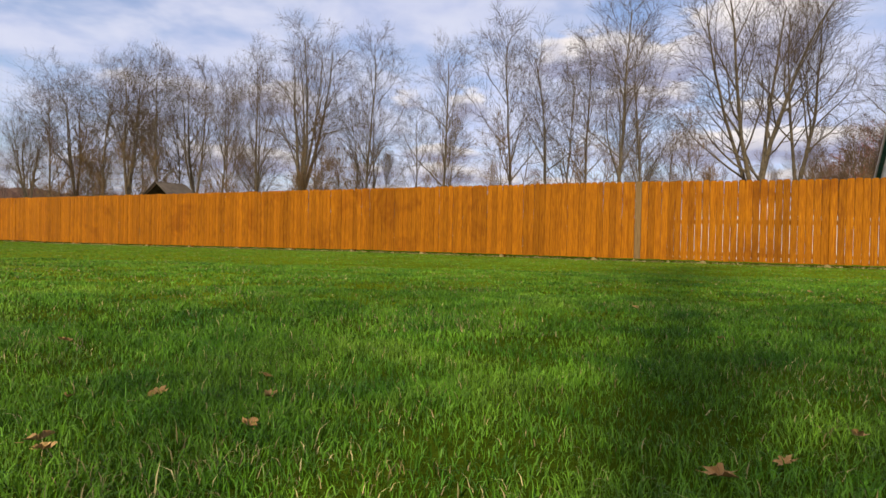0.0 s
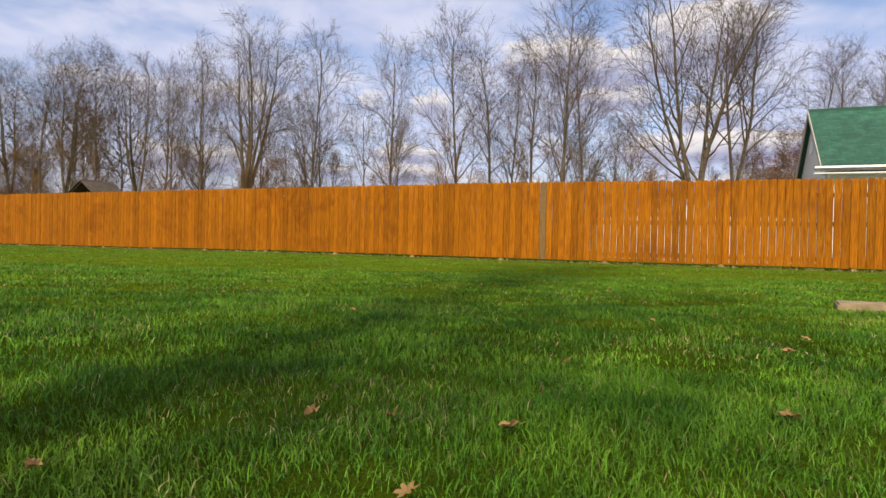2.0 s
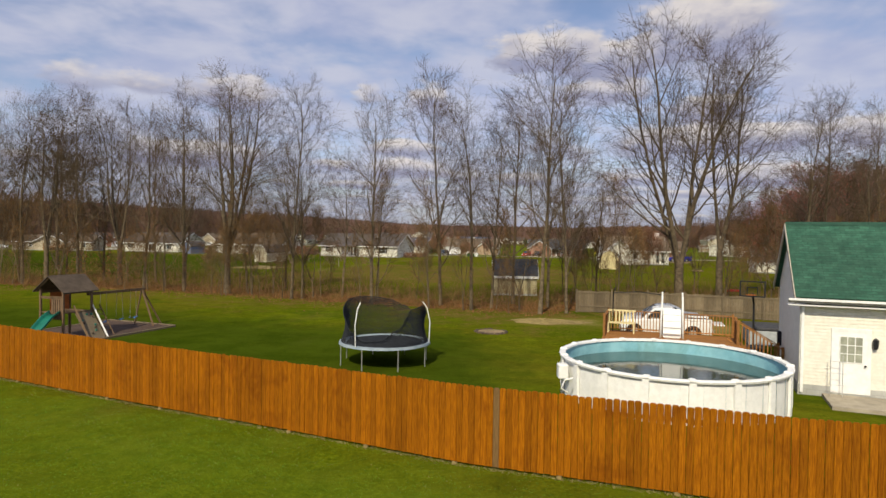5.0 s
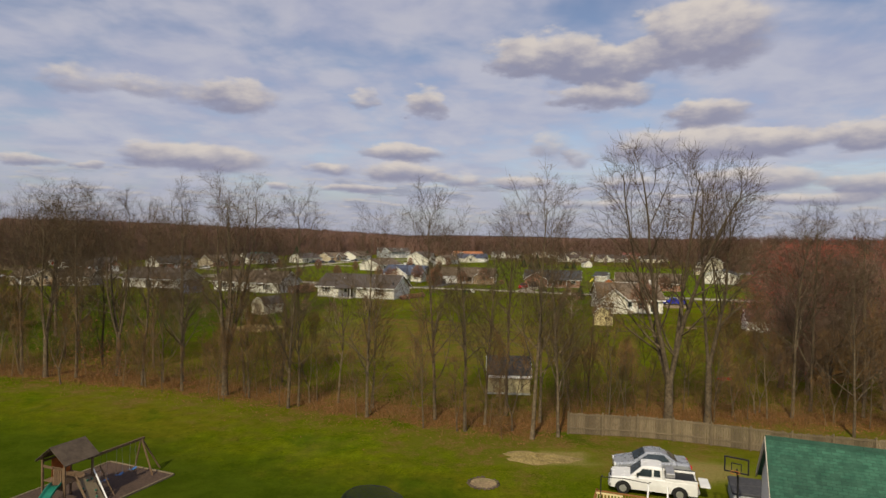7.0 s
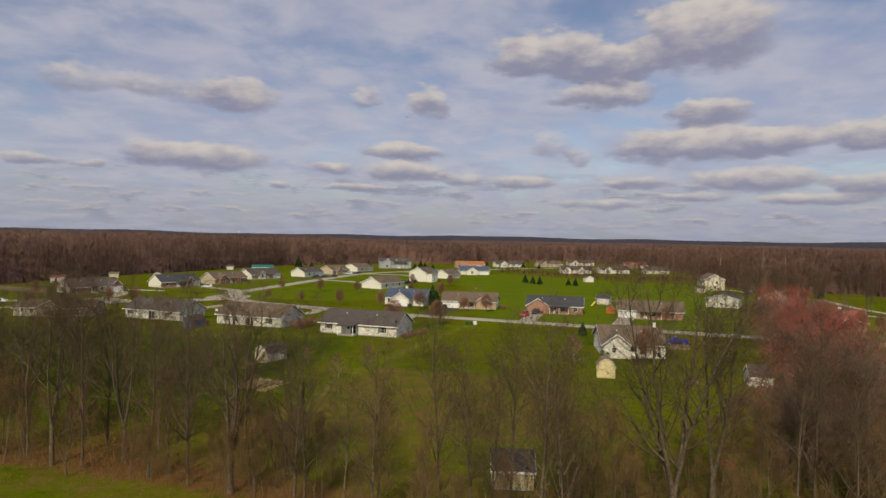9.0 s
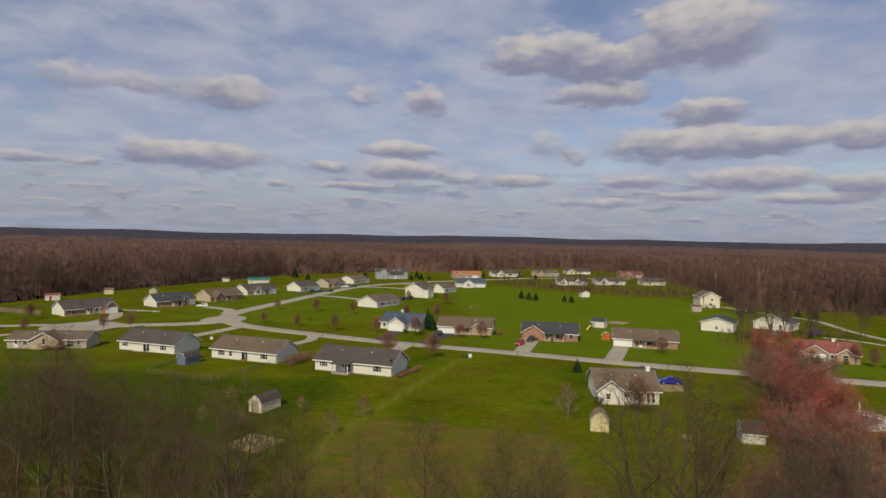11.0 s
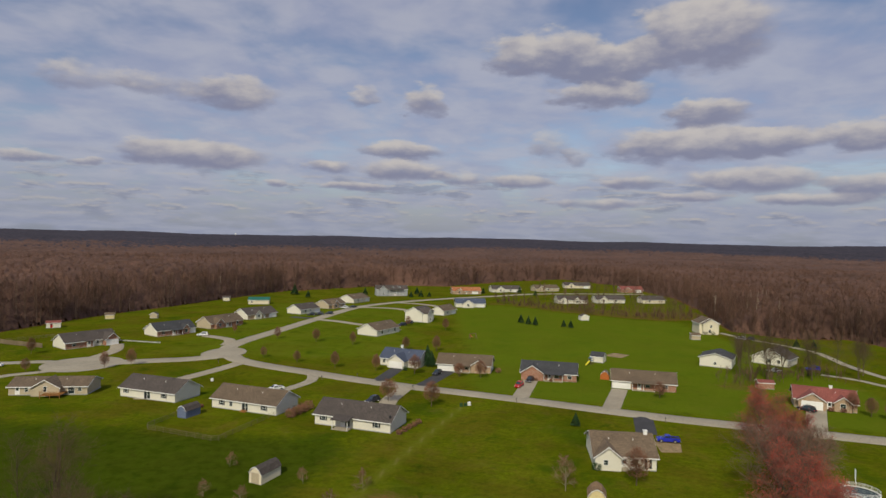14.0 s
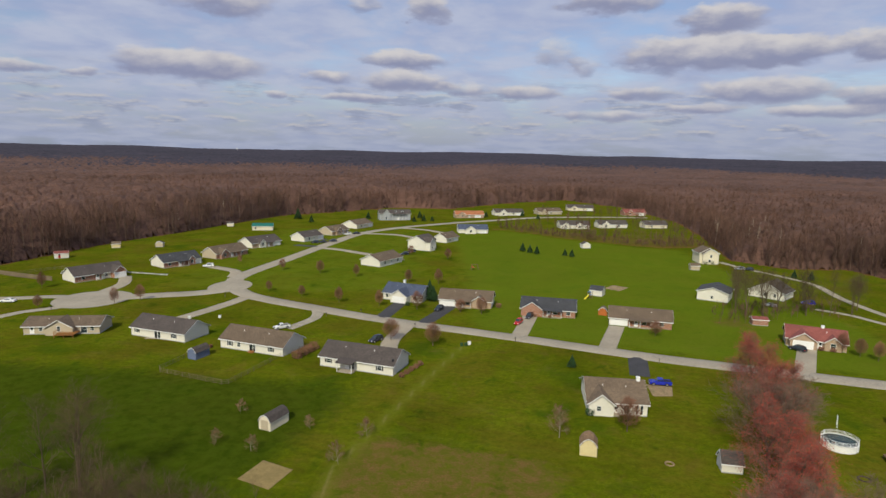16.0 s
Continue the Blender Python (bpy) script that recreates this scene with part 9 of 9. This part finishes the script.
for sx in (0.1, 4.9):
    for sy in (0.1, 3.4):
        part("post", MB().box(sx - 0.06, sy - 0.06, -0.2, sx + 0.06, sy + 0.06, 0.85), M["playwood"], dk)
house("grey house beyond the covered pool", 84.0, 105.5, -22, 12.0, 8.5, 2.6, 2.3, "grey", "r_dark", feats=[("win", 3, 1, 1.2), ("door", 6)])
goal = thing("post_frame", "small white goal frame on the grass", "goal", pose(77.1, 113.8, lz(77.1, 113.8), 0, 0, 60))
for sx in (-0.9, 0.9):
    part("upright", MB().tube([(sx, 0, -0.05), (sx, 0, 1.9)], 0.05, 5), M["whitetrim"], goal)
part("crossbar", MB().tube([(-0.9, 0, 1.9), (0.9, 0, 1.9)], 0.05, 5), M["whitetrim"], goal)
# the tree behind the viewpoint, known by its shadow on the lawn
behind = tree("tall bare hardwood behind the lawn", 62, H=14.0, spread=0.42, clear=0.16, limbs=26, trunk_r=0.12, twigs=11, up=0.3)
behind.matrix_world = pose(-3.9, -4.9, 0, 0, 0, 35)


# ---- grass of the near lawn ----
def near_grass():
    g = np.random.default_rng(21)
    zones = ((-4.6, 2.2, 0.3, 2.0, 22000, 0.0024, 0.62), (-6.5, 4.5, 2.0, 4.2, 7500, 0.0042, 0.58), (-11, 9, 4.2, 8.0, 2200, 0.0072, 0.46), (-24, 10, 8.0, 26.0, 380, 0.014, 0.30))
    V = []
    for x0, x1, y0, y1, dens, wd, hk in zones:
        n = int((x1 - x0) * (y1 - y0) * dens)
        x, y = g.uniform(x0, x1, n), g.uniform(y0, y1, n)
        front = np.interp(x, [p[0] for p in FENCE], [p[1] for p in FENCE]) - 0.12
        spread = np.abs(x - (-1.2)) < 1.6 + 0.95 * (y + 0.3)
        lump = np.sin(x * 3.1 + 1.7 * np.sin(y * 2.3)) * np.sin(y * 3.7 + 1.3 * np.sin(x * 1.9)) + 0.6 * np.sin(x * 9.1 + 2 * np.sin(y * 7)) * np.sin(y * 8.3)
        keep = (y < front) & spread & (g.random(n) < 0.55 + 0.35 * np.clip(lump + 0.4, -0.6, 1.2))
        x, y, lump = x[keep], y[keep], lump[keep]
        n = len(x)
        h = hk * (0.038 + 0.026 * g.random(n) + 0.014 * np.clip(lump, -1, 1.4))
        h = np.where(g.random(n) < 0.04, h * 1.5, h)
        a = g.uniform(0, 6.283, n)
        lean = g.uniform(0.1, 1.25, n)
        b = g.uniform(0, 6.283, n)
        w_ = wd * g.uniform(0.6, 1.3, n) / 2
        base = np.stack([x, y, land(x, y) - 0.004], 1)
        side = np.stack([np.cos(a) * w_, np.sin(a) * w_, 0 * a], 1)
        tilt = np.stack([np.cos(b), np.sin(b), 0 * b], 1) * (h * lean)[:, None]
        mid = base + tilt * 0.35 + np.stack([0 * h, 0 * h, h * 0.62], 1)
        tip = base + tilt + np.stack([0 * h, 0 * h, h * (1.08 - 0.35 * lean)], 1)
        V.append(np.stack([base - side, base + side, mid + side * 0.8, mid - side * 0.8, tip], 1).reshape(-1, 3))
    v = np.concatenate(V).reshape(-1, 5, 3)
    dry = g.random(len(v)) < np.where(np.sin(v[:, 0, 0] * 2.3 + 1) * np.sin(v[:, 0, 1] * 3.1) > 0.55, 0.10, 0.022)
    for name, sel, mt, lab in (("grass", v[~dry], "blade", "short lush green grass of the lawn"), ("dry_grass", v[dry], "thatch", "dry tan blades scattered in the lawn")):
        n = len(sel)
        k = np.arange(n)[:, None] * 5
        faces = np.concatenate([(k + np.array([[0, 1, 2, 3]])).ravel(), (k + np.array([[3, 2, 4]])).ravel()])
        solo(name, array_mesh(name, sel.reshape(-1, 3), faces, np.concatenate([np.full(n, 4), np.full(n, 3)]), M[mt]), None, lab, "grass", kind="stuff")


def fence_foot():
    """Dead grass and litter that the mower leaves along the foot of the cedar fence."""
    g = np.random.default_rng(31)
    spots = fence_points(FENCE, 0.02)
    n = 5200
    pick = g.integers(0, len(spots), n)
    off = g.normal(0, 0.06, n) + 0.07
    x = np.array([spots[i][0].x + math.sin(spots[i][1]) * o for i, o in zip(pick, off)])
    y = np.array([spots[i][0].y - math.cos(spots[i][1]) * o for i, o in zip(pick, off)])
    a, h = g.uniform(0, 6.283, n), g.uniform(0.02, 0.085, n)
    base = np.stack([x, y, land(x, y) - 0.01], 1)
    side = np.stack([np.cos(a), np.sin(a), 0 * a], 1) * g.uniform(0.004, 0.012, n)[:, None]
    tip = base + np.stack([g.normal(0, 0.06, n), g.normal(0, 0.06, n), h], 1)
    v = np.stack([base - side, base + side, tip], 1).reshape(-1, 3)
    solo("fence_litter", array_mesh("fence_litter", v, np.arange(len(v)), np.full(n, 3), M["thatch"]), None, "dead grass along the foot of the fence", "grass", kind="stuff")


fence_foot()
near_grass()
